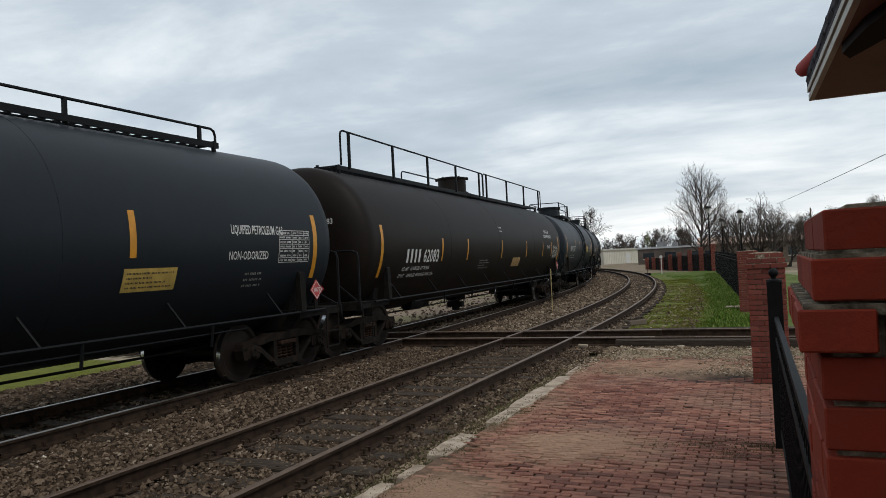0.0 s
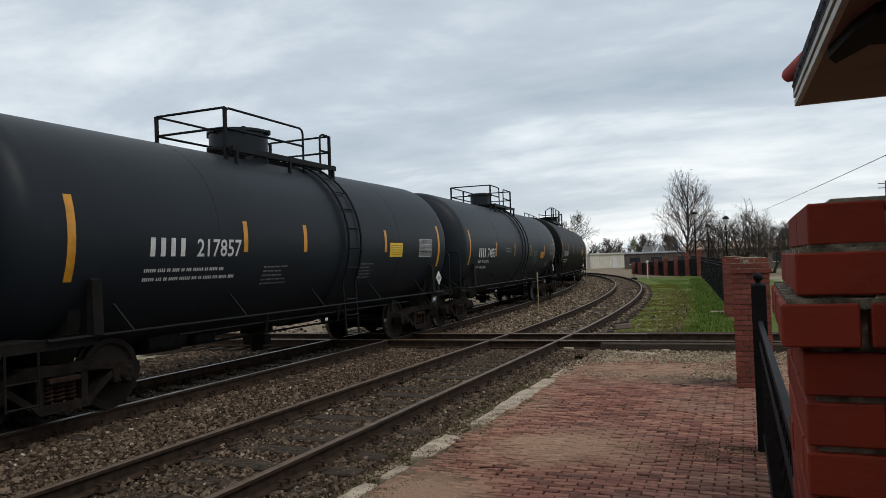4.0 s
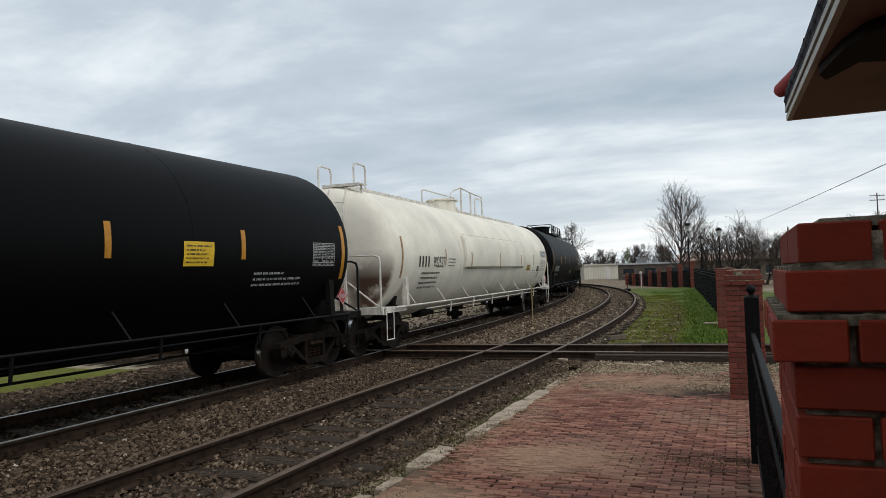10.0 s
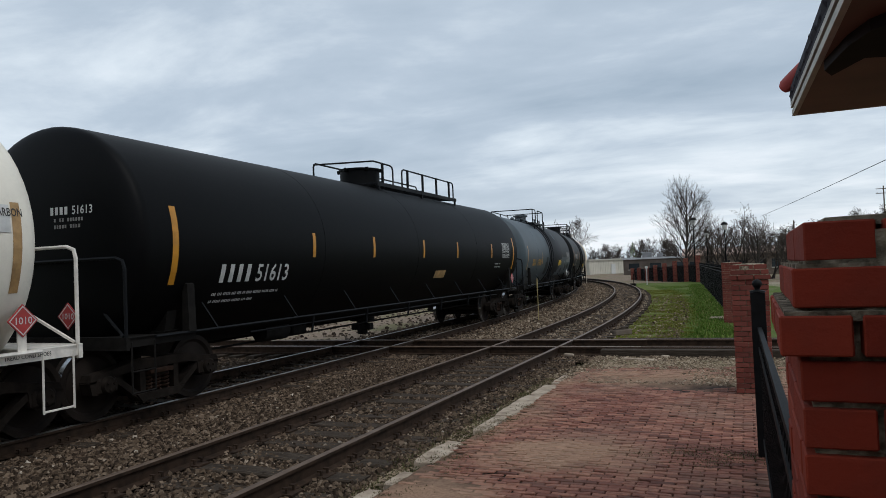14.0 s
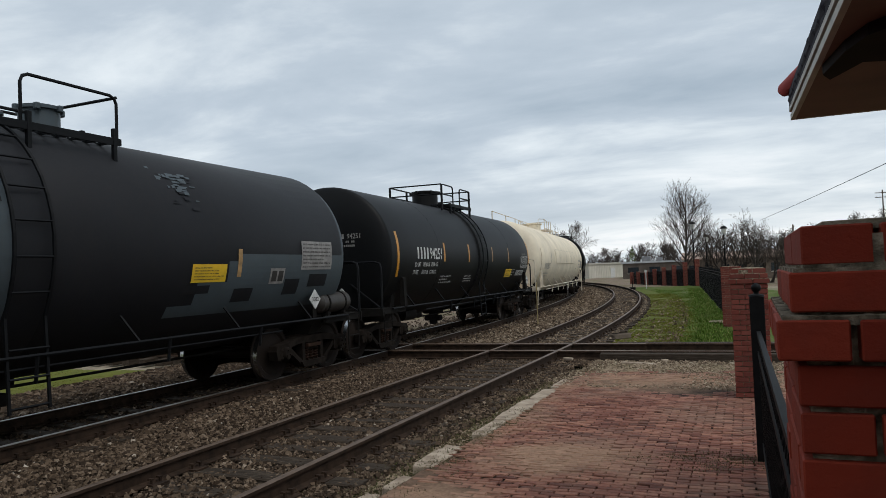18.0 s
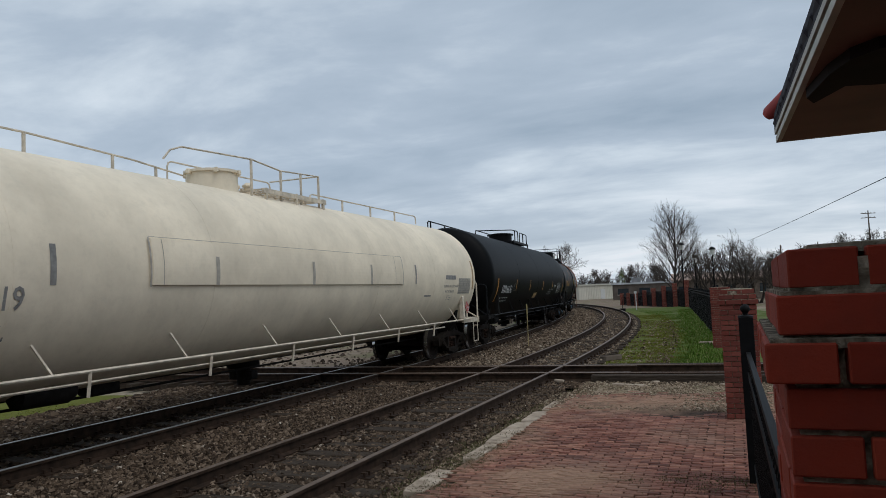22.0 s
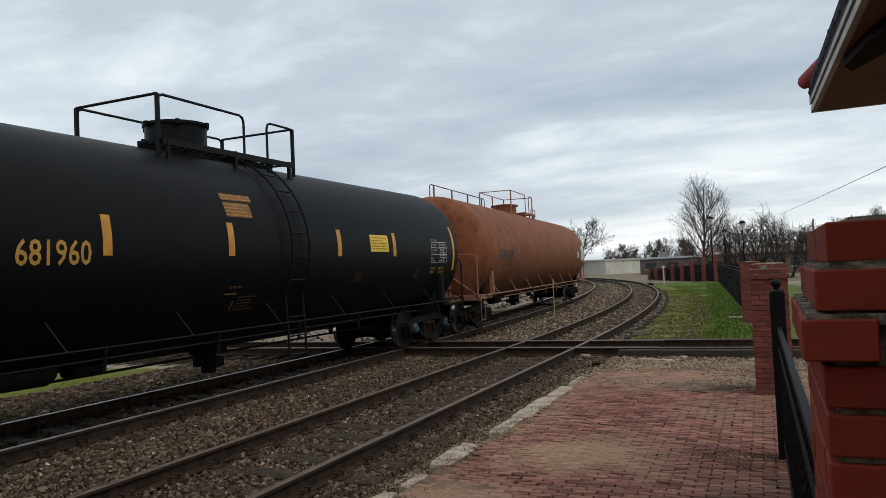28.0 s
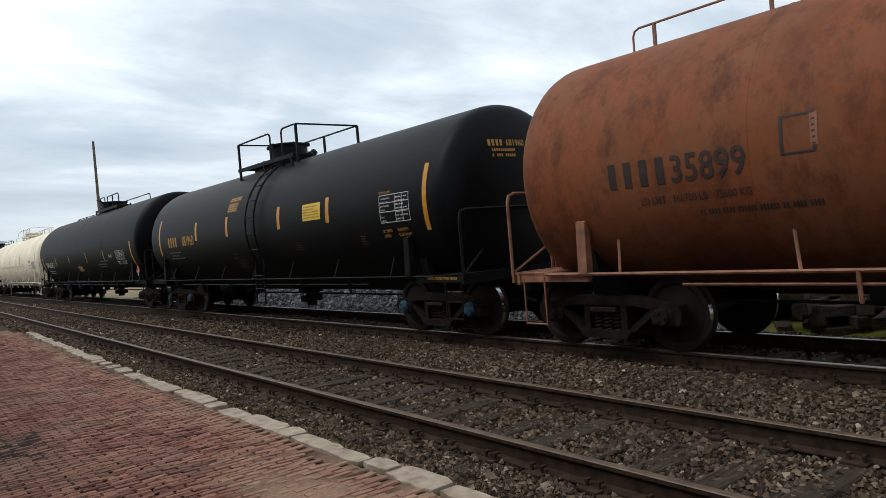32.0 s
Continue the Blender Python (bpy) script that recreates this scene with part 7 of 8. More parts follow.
PAVER_L, PAVER_W, GAP = 0.192, 0.062, 0.010
paver = Geo().box((0, 0, 0), (PAVER_L, PAVER_W, 0.05), None, 0.006).mesh("paver", M_PAVER)
far_v, far_f = [], []
top_only = [(-PAVER_L / 2, -PAVER_W / 2, 0.012), (PAVER_L / 2, -PAVER_W / 2, 0.012), (PAVER_L / 2, PAVER_W / 2, 0.012), (-PAVER_L / 2, PAVER_W / 2, 0.012),
            (-PAVER_L / 2 + 0.006, -PAVER_W / 2 + 0.006, 0.025), (PAVER_L / 2 - 0.006, -PAVER_W / 2 + 0.006, 0.025), (PAVER_L / 2 - 0.006, PAVER_W / 2 - 0.006, 0.025), (-PAVER_L / 2 + 0.006, PAVER_W / 2 - 0.006, 0.025)]
top_faces = [(4, 5, 6, 7), (0, 1, 5, 4), (1, 2, 6, 5), (2, 3, 7, 6), (3, 0, 4, 7)]
ca, sa = math.cos(radians(PAVE_YAW)), math.sin(radians(PAVE_YAW))
rp = random.Random(21)
near_pavers = 0
for r in range(-400, 190):
    for c in range(-40, 60):
        u = (c + (0.5 if r % 2 else 0.0)) * (PAVER_L + GAP)
        v = r * (PAVER_W + GAP)
        x, y = u * ca - v * sa, u * sa + v * ca
        if not (edge_x(y) - 0.03 + 0.07 * rp.random() < x < 2.6 and -24.5 < y < 12.9):
            continue
        wear = noise.noise(Vector((x * 0.5, y * 0.5, 31.0)))
        if (y > 12.3 and rp.random() < (y - 12.3) * 1.2):
            continue
        z = plat_z(x, y) - 0.026 - max(0.0, wear - 0.22) * 0.05 + rp.uniform(-0.004, 0.004)
        m = pose(x + rp.uniform(-0.004, 0.004), y + rp.uniform(-0.003, 0.003), z, rp.gauss(0, 2.6), rp.gauss(0, 1.5), PAVE_YAW + rp.gauss(0, 1.3))
        if near_pavers < 300 and -1.7 < x < -0.2 and 4.9 < y < 8.0:
            part("paver", paver, None, platform, m=m)
            near_pavers += 1
        else:
            o = len(far_v)
            k = rp.uniform(0.96, 1.03) if rp.random() < 0.9 else rp.uniform(0.84, 0.95)
            far_v.extend(m @ Vector((p[0] * k + rp.uniform(-0.005, 0.005), p[1] + rp.uniform(-0.004, 0.004), p[2] - (0.012 * rp.random() if rp.random() < 0.12 else 0.0))) for p in top_only)
            far_f.extend(tuple(i + o for i in f) for f in top_faces)
rest = part("paver_field", big_mesh("paver_field", [tuple(p) for p in far_v], far_f, M_PAVERFAR), None, platform)
tagged(rest, kind="stuff")

# worn curb slabs along the edge
curb = thing("curb", None, None, "broken pale concrete curb slabs along the platform edge", "curb", kind="structure")
rc = random.Random(4)


def curb_slab(y0, y1, x, w):
    """A worn slab with a ragged outline."""
    n = max(4, round((y1 - y0) / 0.13))
    L, R_ = [], []
    for i in range(n + 1):
        y = y0 + (y1 - y0) * i / n
        taper = 0.78 if i in (0, n) else 1.0
        L.append((x - w / 2 * taper * rc.uniform(0.84, 1.08), y + rc.uniform(-0.014, 0.014)))
        R_.append((x + w / 2 * taper * rc.uniform(0.84, 1.08), y + rc.uniform(-0.014, 0.014)))
    ring = L + R_[::-1]
    g = Geo()
    n2 = len(ring)
    top = PLAT_Z - 0.006 + rc.uniform(-0.012, 0.004)
    cx, cy = x, (y0 + y1) / 2
    g.v = [(p[0], p[1], top - 0.16) for p in ring] + [(p[0], p[1], top - 0.008) for p in ring] + [(cx + (p[0] - cx) * 0.975, cy + (p[1] - cy) * 0.992, top + rc.uniform(-0.003, 0.003)) for p in ring]
    for k in range(2):
        g.f += [(k * n2 + i, k * n2 + n2 + i, k * n2 + n2 + (i + 1) % n2, k * n2 + (i + 1) % n2) for i in range(n2)]
    h = n + 1
    for i in range(n):
        a, b = 2 * n2 + i, 2 * n2 + i + 1
        c, d = 2 * n2 + n2 - 1 - i, 2 * n2 + n2 - 2 - i
        g.f.append((a, c, d, b))
    g.mi = [0] * len(g.f)
    part("curb_slab", g, M_CURB, curb)


# whole slabs further down the platform, fragments nearer the crossing
y = -24.0
while y < 0.5:
    l = rc.uniform(0.22, 1.0)
    curb_slab(y, y + l, edge_x(y) - 0.215 + rc.uniform(-0.03, 0.03), rc.uniform(0.17, 0.27))
    y += l + rc.choice((0.01, 0.02, 0.03, 0.06, 0.22))
for y0, y1, x, w in ((1.2, 2.1, -2.99, 0.2), (2.6, 3.1, -3.0, 0.16), (3.6, 4.5, -3.01, 0.22), (4.75, 5.3, -3.02, 0.17), (5.45, 5.85, -2.98, 0.14), (6.15, 7.0, -2.98, 0.25), (7.55, 8.35, -2.93, 0.2), (8.4, 9.8, -2.93, 0.27), (9.85, 10.7, -2.92, 0.24), (10.9, 11.7, -2.92, 0.15)):
    curb_slab(y0, y1, x + 0.03, w * 0.95)


def tufts(name, spots, n, h, spread, mat, label, category, seed, width=0.006):
    """Grass and weeds: bent three-sided blades in clumps."""
    r = np.random.default_rng(seed)
    V, F = [], []
    spots = np.asarray(spots, float)
    k = r.integers(0, len(spots), n)
    base = spots[k][:, :3] + np.concatenate([r.normal(0, 1, (n, 2)) * (spots[k][:, 3:4] * spread), np.zeros((n, 1))], 1)
    hh = h * r.uniform(0.4, 1.25, n)
    a = r.uniform(0, 2 * np.pi, n)
    lean = r.uniform(0.1, 0.75, n) * hh
    dx, dy = np.cos(a), np.sin(a)
    w = width * r.uniform(0.7, 1.6, n)
    p0 = base + np.stack([-dy * w, dx * w, np.zeros(n)], 1)
    p1 = base + np.stack([dy * w, -dx * w, np.zeros(n)], 1)
    mid = base + np.stack([dx * lean * 0.35, dy * lean * 0.35, hh * 0.6], 1)
    m0, m1 = mid + np.stack([-dy * w, dx * w, np.zeros(n)], 1) * 0.8, mid + np.stack([dy * w, -dx * w, np.zeros(n)], 1) * 0.8
    tip = base + np.stack([dx * lean, dy * lean, hh], 1)
    V = np.stack([p0, p1, m1, m0, tip], 1).reshape(-1, 3)
    o = (np.arange(n) * 5)[:, None]
    F = np.concatenate([o + np.array([[0, 1, 2]]), o + np.array([[0, 2, 3]]), o + np.array([[3, 2, 4]])], 0)
    return thing(name, big_mesh(name, V, F, mat), None, label, category, kind="stuff")


rg = random.Random(6)


def fence_x(y):
    """Where the fence line runs beside the curving siding."""
    return 0.02 - 0.028 * (y - 7) if y < 10.5 else -0.08 - 0.052 * (y - 10.5) - 0.00048 * (y - 10.5) ** 2


lawn_spots = []
for _ in range(1500):
    y = 18.2 + 44 * rg.random() ** 1.7
    px = siding_at(y)[0] + 2.0
    x = px + (fence_x(y) - px + 0.3) * rg.random() ** 0.6
    if noise.noise(Vector((x * 0.4, y * 0.25, 12))) > 0.25 - 0.35 * (x - px) / 4:
        continue
    lawn_spots.append((x, y, -0.27, 0.4))
tufts("lawn_grass", lawn_spots, 70000, 0.022, 0.6, M_BLADE, "short green grass of the strip", "grass", 31, 0.008)
edge_spots = [(fence_x(y) - rg.uniform(0.0, 0.7), y, -0.25, 0.3) for y in [18.5 + 0.25 * i for i in range(170)]]
tufts("tall_grass", edge_spots, 16000, 0.10, 0.6, M_BLADE, "longer grass along the fence foot", "grass", 32, 0.009)
verge = [(-3.28 + rg.gauss(0, 0.16), rg.uniform(-14, 12.5), -0.19, 0.13) for _ in range(520)]
tufts("verge_weeds", [s for s in verge if noise.noise(Vector((s[0], s[1] * 0.5, 40))) > -0.15], 11000, 0.030, 0.8, M_WEED, "dry weeds along the platform edge", "weeds", 33, 0.004)
green = [(-3.3 + rg.gauss(0, 0.15), rg.uniform(2, 12.2), -0.19, 0.16) for _ in range(110)]
tufts("verge_grass", green, 5000, 0.016, 0.9, M_VERGE, "small green weeds between ballast and curb", "weeds", 34, 0.004)
pav = [(-0.35 + rg.gauss(0, 0.25), 7.05 + rg.gauss(0, 0.16), PLAT_Z, 0.08) for _ in range(16)] + [(-0.6 + rg.gauss(0, 0.5), 12.2 + rg.gauss(0, 0.3), -0.12, 0.1) for _ in range(14)] + [(-2.75 + rg.gauss(0, 0.08), rg.uniform(4, 9), PLAT_Z, 0.08) for _ in range(26)]
tufts("paver_weeds", pav, 5200, 0.013, 1.2, M_WEED, "low weeds growing through the paver joints", "weeds", 35, 0.003)
strip = [(rg.uniform(-2.9, 1.2), rg.uniform(12.0, 14.1), -0.10, 0.14) for _ in range(60)] + [(rg.uniform(-4.0, -1.5), rg.uniform(17.6, 21), -0.26, 0.2) for _ in range(60)]
curb_spots = [(edge_x(yy) - 0.16 + rg.gauss(0, 0.09), yy + rg.gauss(0, 0.35), PLAT_Z - 0.05, 0.09) for yy in (3.4, 4.2, 8.4, 9.6, -4.6, -5.4, -7.6, -8.3, -9.0, -11.2, -11.8, -14.5, 2.2, 5.0, 6.0, 7.2) for _ in range(7)]
tufts("curb_weeds", curb_spots, 10000, 0.014, 1.3, M_VERGE, "green and brown weeds rooted along the curb", "weeds", 38, 0.003)
tufts("worn_grass_blades", [(siding_at(yy)[0] + 1.0 + 2.0 * rg.random(), yy, -0.225, 0.3) for yy in [17.8 + 34 * rg.random() ** 1.5 for _ in range(420)]], 45000, 0.026, 0.7, M_BLADEY, "thin yellow-green grass beside the siding", "grass", 39, 0.007)
tufts("dirt_weeds", strip, 7500, 0.018, 0.9, M_WEED, "sparse weeds on the dirt by the crossing", "weeds", 36, 0.005)
field = [(rg.uniform(-26, -11.4), rg.uniform(-8, 13), -0.31, 0.5) for _ in range(1100)]
field = [p for p in field if p[1] < 6.8 or p[0] < -13.4]
tufts("field_grass", field, 45000, 0.013, 0.8, M_BLADEY, "green grass behind the main line", "grass", 37, 0.010)

# ---------------------------------------------------------------- far fence, lamps, markers
for y, tall in ((24.2, 1.60),):
    brick_pillar(fence_x(y) + 0.28, y, -0.4, tall, 0.58, "red brick fence pillar along the grass strip", 0, False, brick=M_BRICKSHADE)
for i in range(8):
    k = i / 7
    brick_pillar(-13.2 + 8.7 * k, 88.0 - 19.3 * k ** 0.9, -0.5, 1.05 + 1.1 * k ** 1.5, 0.40, "far red brick fence pillar", 0, False, brick=M_BRICKSHADE)
    if i < 7:
        q = (i + 1) / 7
        iron_fence(-13.0 + 8.7 * k, 88.0 - 19.3 * k ** 0.9, -13.4 + 8.7 * q, 88.0 - 19.3 * q ** 0.9, -0.4, 1.25 + 0.5 * k, "far black iron fence panel between brick pillars", 0.12, bar=0.03)
iron_fence(fence_x(24.8) + 0.3, 24.8, fence_x(67.5) + 0.3, 67.5, -0.35, 1.75, "black iron picket fence beside the grass", 0.14, bar=0.024)


def lamp_post(x, y, top, label):
    root = thing("lamp_post", None, None, label, "lamp post", "park lamp posts")
    z0 = -0.4
    part("base", Geo().lathe([(0.20, z0), (0.20, z0 + 0.3), (0.12, z0 + 0.6), (0.09, z0 + 0.9)], 12, 2, (x, y, 0)), M_IRON, root, smooth=40)
    part("pole", Geo().lathe([(0.075, z0 + 0.9), (0.055, top - 0.75)], 10, 2, (x, y, 0)), M_IRON, root, smooth=40)
    part("lantern", Geo().lathe([(0.10, top - 0.75), (0.20, top - 0.70), (0.26, top - 0.30), (0.24, top - 0.28)], 10, 2, (x, y, 0)), M_LAMPGLASS, root, smooth=40)
    part("cap", Geo().lathe([(0.34, top - 0.29), (0.34, top - 0.25), (0.18, top - 0.05), (0.03, top), (0.0, top + 0.08)], 10, 2, (x, y, 0)), M_IRON, root, smooth=40)


lamp_post(-5.16, 74.8, 5.95, "tall black park lamp post with a capped lantern")
lamp_post(-2.23, 72.0, 5.2, "black park lamp post among bare shrubs")
lamp_post(-3.98, 74.9, 4.6, "shorter black park lamp post behind the fence")

stake = thing("marker_stake", None, None, "thin faded yellow utility marker stake beside the ballast", "marker post")
part("rod", Geo().lathe([(0.018, -0.35), (0.016, 1.28), (0.0, 1.30)], 8, 2, (-7.0, 24.6, 0)), M_YELSTAKE, stake)
part("sleeve", Geo().lathe([(0.026, 0.95), (0.026, 1.25)], 8, 2, (-7.0, 24.6, 0)), M_YELSTAKE, stake)
post = thing("mile_post", None, None, "white post with a round plate beside the far track", "marker post")
part("stem", Geo().box((-8.6, 65.4, 0.35), (0.07, 0.07, 1.5)), M_LETTER, post)
part("plate", Geo().lathe([(0.0, -0.02), (0.13, -0.015), (0.13, 0.015), (0, 0.02)], 14, 1, (-8.6, 65.3, 1.25)), M_LETTER, post)
stand = thing("switch_stand", None, None, "low dark switch stand beside the far track", "switch stand")
part("frame", Geo().box((-9.3, 62.0, -0.15), (0.5, 0.4, 0.25), None, 0.03), M_STEEL_DK, stand)
part("lever", Geo().tube([(-9.3, 62, -0.1), (-9.25, 62.2, 0.75)], 0.03, 6), M_STEEL_DK, stand)
box = thing("timber_block", None, None, "short weathered timber block lying beside the siding", "timber")
part("body", Geo().box((-3.35, 19.75, -0.15), (0.62, 0.24, 0.16), Matrix.Rotation(0.9, 3, "Z"), 0.03), M_POLE, box)
part("split_top", Geo().box((-3.35, 19.75, -0.08), (0.58, 0.20, 0.02), Matrix.Rotation(0.93, 3, "Z"), 0.008), M_POLE, box)
for x, y, l, w, yaw in ((-2.0, 13.75, 0.62, 0.10, 4), (-1.6, 14.25, 0.14, 0.10, 30), (-3.5, 14.4, 0.2, 0.07, -8), (-0.4, 13.9, 0.12, 0.08, 50)):
    g = Geo().box((0, 0, 0), (l, w, 0.05), None, 0.012)
    thing("concrete_fragment", g.mesh("concrete_fragment", M_CURB), pose(x, y, -0.098, 0, 3, yaw), "pale broken concrete fragment on the gravel", "rubble", "rubble by the crossing")
lid = thing("ground_cover", Geo().box((-1.15, 25.2, -0.21), (0.45, 0.4, 0.08), None, 0.02).mesh("ground_cover", M_CURB), None, "pale concrete utility cover in the grass", "utility cover")

# ---------------------------------------------------------------- far buildings


def building(name, x, y, yaw, w, d, h, wall, roof, label, bays=0, door=None, pitch=0.0, z0=-0.45, ribs=0):
    root = thing(name, None, pose(x, y, z0, 0, 0, yaw), label, "building")
    part("wall", Geo().box((0, 0, h / 2), (w, d, h)), wall, root)
    g = Geo()
    if pitch:
        g.prism([(-d / 2 - 0.4, h), (d / 2 + 0.4, h), (d / 2 + 0.4, h + 0.12), (0, h + pitch), (-d / 2 - 0.4, h + 0.12)], 0, -w / 2 - 0.4, w / 2 + 0.4)
    else:
        g.box((0, 0, h + 0.12), (w + 0.5, d + 0.5, 0.28))
    part("roof", g, roof, root)
    for i in range(bays):
        px = -w / 2 + w * (i + 0.5) / bays
        win = part("window", Geo().box((px, -d / 2 - 0.03, h * 0.55), (w / bays * 0.5, 0.06, h * 0.38)), M_GLASSDK, root)
        part("frame", Geo().box((px, -d / 2 - 0.06, h * 0.55 - h * 0.2), (w / bays * 0.56, 0.08, 0.10)), M_FASCIA, win)
    for i in range(ribs):
        px = -w / 2 + w * (i + 0.5) / ribs
        part("rib", Geo().box((px, -d / 2 - 0.02, h / 2), (0.08, 0.05, h * 0.96)), wall, root)
    if door is not None:
        part("door", Geo().box((door, -d / 2 - 0.05, 1.05), (1.1, 0.08, 2.1)), M_LETTER, root)
    return root


building("warehouse", -30.8, 151.0, 54.6, 11, 10, 2.9, M_METALWALL, M_FASCIA, "long beige metal warehouse with a pale door", 0, 1.0, 0, ribs=24)
workshop = building("workshop", -13.5, 130.0, 4, 14, 10, 2.7, M_SHEDWALL, M_PALEROOF, "low brown-grey workshop with a pale flat roof and roof units", 4)
for px, w, h in ((-3.4, 1.5, 0.9), (-1.2, 1.0, 0.7), (2.6, 0.8, 0.6)):
    part("roof_unit", Geo().box((px, 0.5, 2.95 + h / 2), (w, 1.2, h), None, 0.04), M_DARKROOF, workshop)
building("store_building", 0.5, 100.0, 4, 17, 8, 2.7, M_POLE, M_REDROOF, "low brown building with a tan metal roof behind shrubs", 9, None, 1.0)
building("far_block", 26.0, 120.0, -8, 24, 10, 3.6, M_METALWALL, M_DARKROOF, "far pale block behind the fence", 7)

# ---------------------------------------------------------------- trees


def bare_tree(name, x, y, h, spread, seed, label, twig=M_TWIG, trunks=1, levels=4, z0=-0.45, trunk_r=None, buds=0, low=0.25, limbs=5, straight=False, fine=0.006):
    rr = random.Random(seed)
    wood, twigs, tips = Geo(), Geo(), []

    def grow(p, d, length, r, lvl):
        n = 8 if straight and lvl == 0 else 4 if lvl < 2 else 3
        wob = 0.03 if straight and lvl == 0 else 0.11
        path, rad = [p], [r]
        q = p.copy()
        dd = d.copy()
        for i in range(n):
            dd = (dd + Vector((rr.gauss(0, wob), rr.gauss(0, wob), rr.gauss(0.05, 0.07)))).normalized()
            q = q + dd * length / n
            path.append(q.copy())
            rad.append(max(fine, r * (1 - 0.62 * (i + 1) / n)))
        (wood if lvl < 2 else twigs).tube(path, rad, 6 if lvl == 0 else 4 if lvl < 3 else 3, False)
        if lvl >= levels:
            tips.append(path[-1])
            return
        kids = (limbs, 5, 4, 4, 3)[lvl] + rr.randrange(2)
        for k in range(kids):
            t = (low if lvl == 0 else 0.2) + (0.97 - (low if lvl == 0 else 0.2)) * (k + rr.random() * 0.8) / kids
            i = min(n - 1, int(t * n))
            b = path[i].lerp(path[i + 1], t * n - i)
            ax = (path[i + 1] - path[i]).normalized()
            side = ax.cross(Vector((rr.gauss(0, 1), rr.gauss(0, 1), rr.gauss(0, 0.6)))).normalized()
            ang = radians(rr.uniform(28, 58)) * spread
            if straight and lvl == 0:       # limbs wind evenly round a leading stem
                side = ax.cross(Vector((math.cos(2.4 * k), math.sin(2.4 * k), 0))).normalized()
                ang = radians(52 - 18 * t + rr.uniform(-4, 4))
            nd = (ax * math.cos(ang) + side * math.sin(ang) + Vector((0, 0, 0.18))).normalized()
            grow(b, nd, length * rr.uniform(0.48, 0.66) * ((1.0 - 0.50 * t) if straight and lvl == 0 else (1.1 - 0.35 * t)), max(fine * 1.3, r * 0.5 * (1 - 0.4 * t)), lvl + 1)

    for k in range(trunks):
        a = rr.uniform(0, 6.28)
        grow(Vector((rr.gauss(0, 0.15) * (trunks > 1), rr.gauss(0, 0.15) * (trunks > 1), 0)), Vector((math.cos(a) * 0.3 * (trunks > 1), math.sin(a) * 0.3 * (trunks > 1), 1)).normalized(), h * (0.95 if straight else 0.62), trunk_r or h * 0.016, 0)
    top = max(v[2] for v in twigs.v)
    k = h / top
    root = thing(name, None, pose(x, y, z0), label, "tree" if trunks == 1 else "shrub")
    for gg in (wood, twigs):
        gg.v = [(v[0] * k, v[1] * k, v[2] * k) for v in gg.v]
    part("trunk", wood, M_BARK, root)
    part("crown", twigs, twig, root)
    if buds:
        g = Geo()
        for t in tips:
            for _ in range(buds):
                c = Vector(t) * k + Vector((rr.gauss(0, 0.12), rr.gauss(0, 0.12), rr.gauss(0, 0.12)))
                s = rr.uniform(0.03, 0.055)
                n1 = Vector((rr.gauss(0, 1), rr.gauss(0, 1), rr.gauss(0, 1))).normalized() * s
                n2 = n1.cross(Vector((rr.gauss(0, 1), rr.gauss(0, 1), rr.gauss(0, 1)))).normalized() * s
                g.add([c - n1, c + n2, c + n1, c - n2], [(0, 1, 2, 3)])
        tagged(part("bud_sprays", g, M_BUD, root), kind="stuff")
    return root


bare_tree("bare_tree", -6.2, 77.0, 11.2, 0.85, 1, "tall bare tree with fine upright twigs", levels=4, low=0.15, trunk_r=0.20, limbs=28, straight=True, fine=0.0065)
for i, (x, y, h) in enumerate(((-3.6, 78, 5.8), (-2.0, 74, 7.6), (-0.9, 77, 6.0), (0.5, 73, 6.4), (1.7, 76, 6.0), (3.0, 74, 5.4), (4.4, 78, 5.6))):
    bare_tree("bare_shrub", x, y, h, 1.0, 40 + i, "leafless dark shrub with many thin stems and sparse buds", trunks=4, levels=3, buds=1 if i != 1 else 0, low=0.3, fine=0.008)
for i, (x, y, h) in enumerate(((-36.5, 146, 12.5), (-40.5, 140, 10.0), (-30.0, 160, 6.2), (-27.5, 165, 6.0), (-21.5, 172, 8.0), (-17.0, 170, 7.2), (10.5, 150, 9.2), (21.0, 145, 11.0), (28.5, 152, 11.8), (33.0, 155, 11.5), (38.0, 150, 11.0), (17.5, 150, 11.0), (24.0, 140, 10.0), (5.0, 140, 7.0), (-12.0, 160, 6.5), (-33.5, 165, 6.4), (-31.0, 172, 7.0), (-25.0, 172, 7.6), (-22.8, 170, 7.6), (-19.0, 180, 8.2), (-14.5, 165, 6.0), (-8.0, 165, 6.0))):
    bare_tree("bare_tree", x, y, h, 1.05, 70 + i, "distant bare tree with a rounded crown", levels=4, low=0.15, trunk_r=0.2, limbs=10, fine=0.014)
for i, (x, y, h) in enumerate(((-41, -21, 9.0), (-44, -16, 8.2), (-47, -26, 9.0), (-52, -19, 9.5), (-46, -36, 8.0), (-70, -70, 8), (-40, -110, 9), (-28, -125, 9))):
    bare_tree("bare_tree", x, y, h, 1.05, 90 + i, "bare tree behind the yard", levels=4 if i < 4 else 3, low=0.15, trunk_r=0.18)


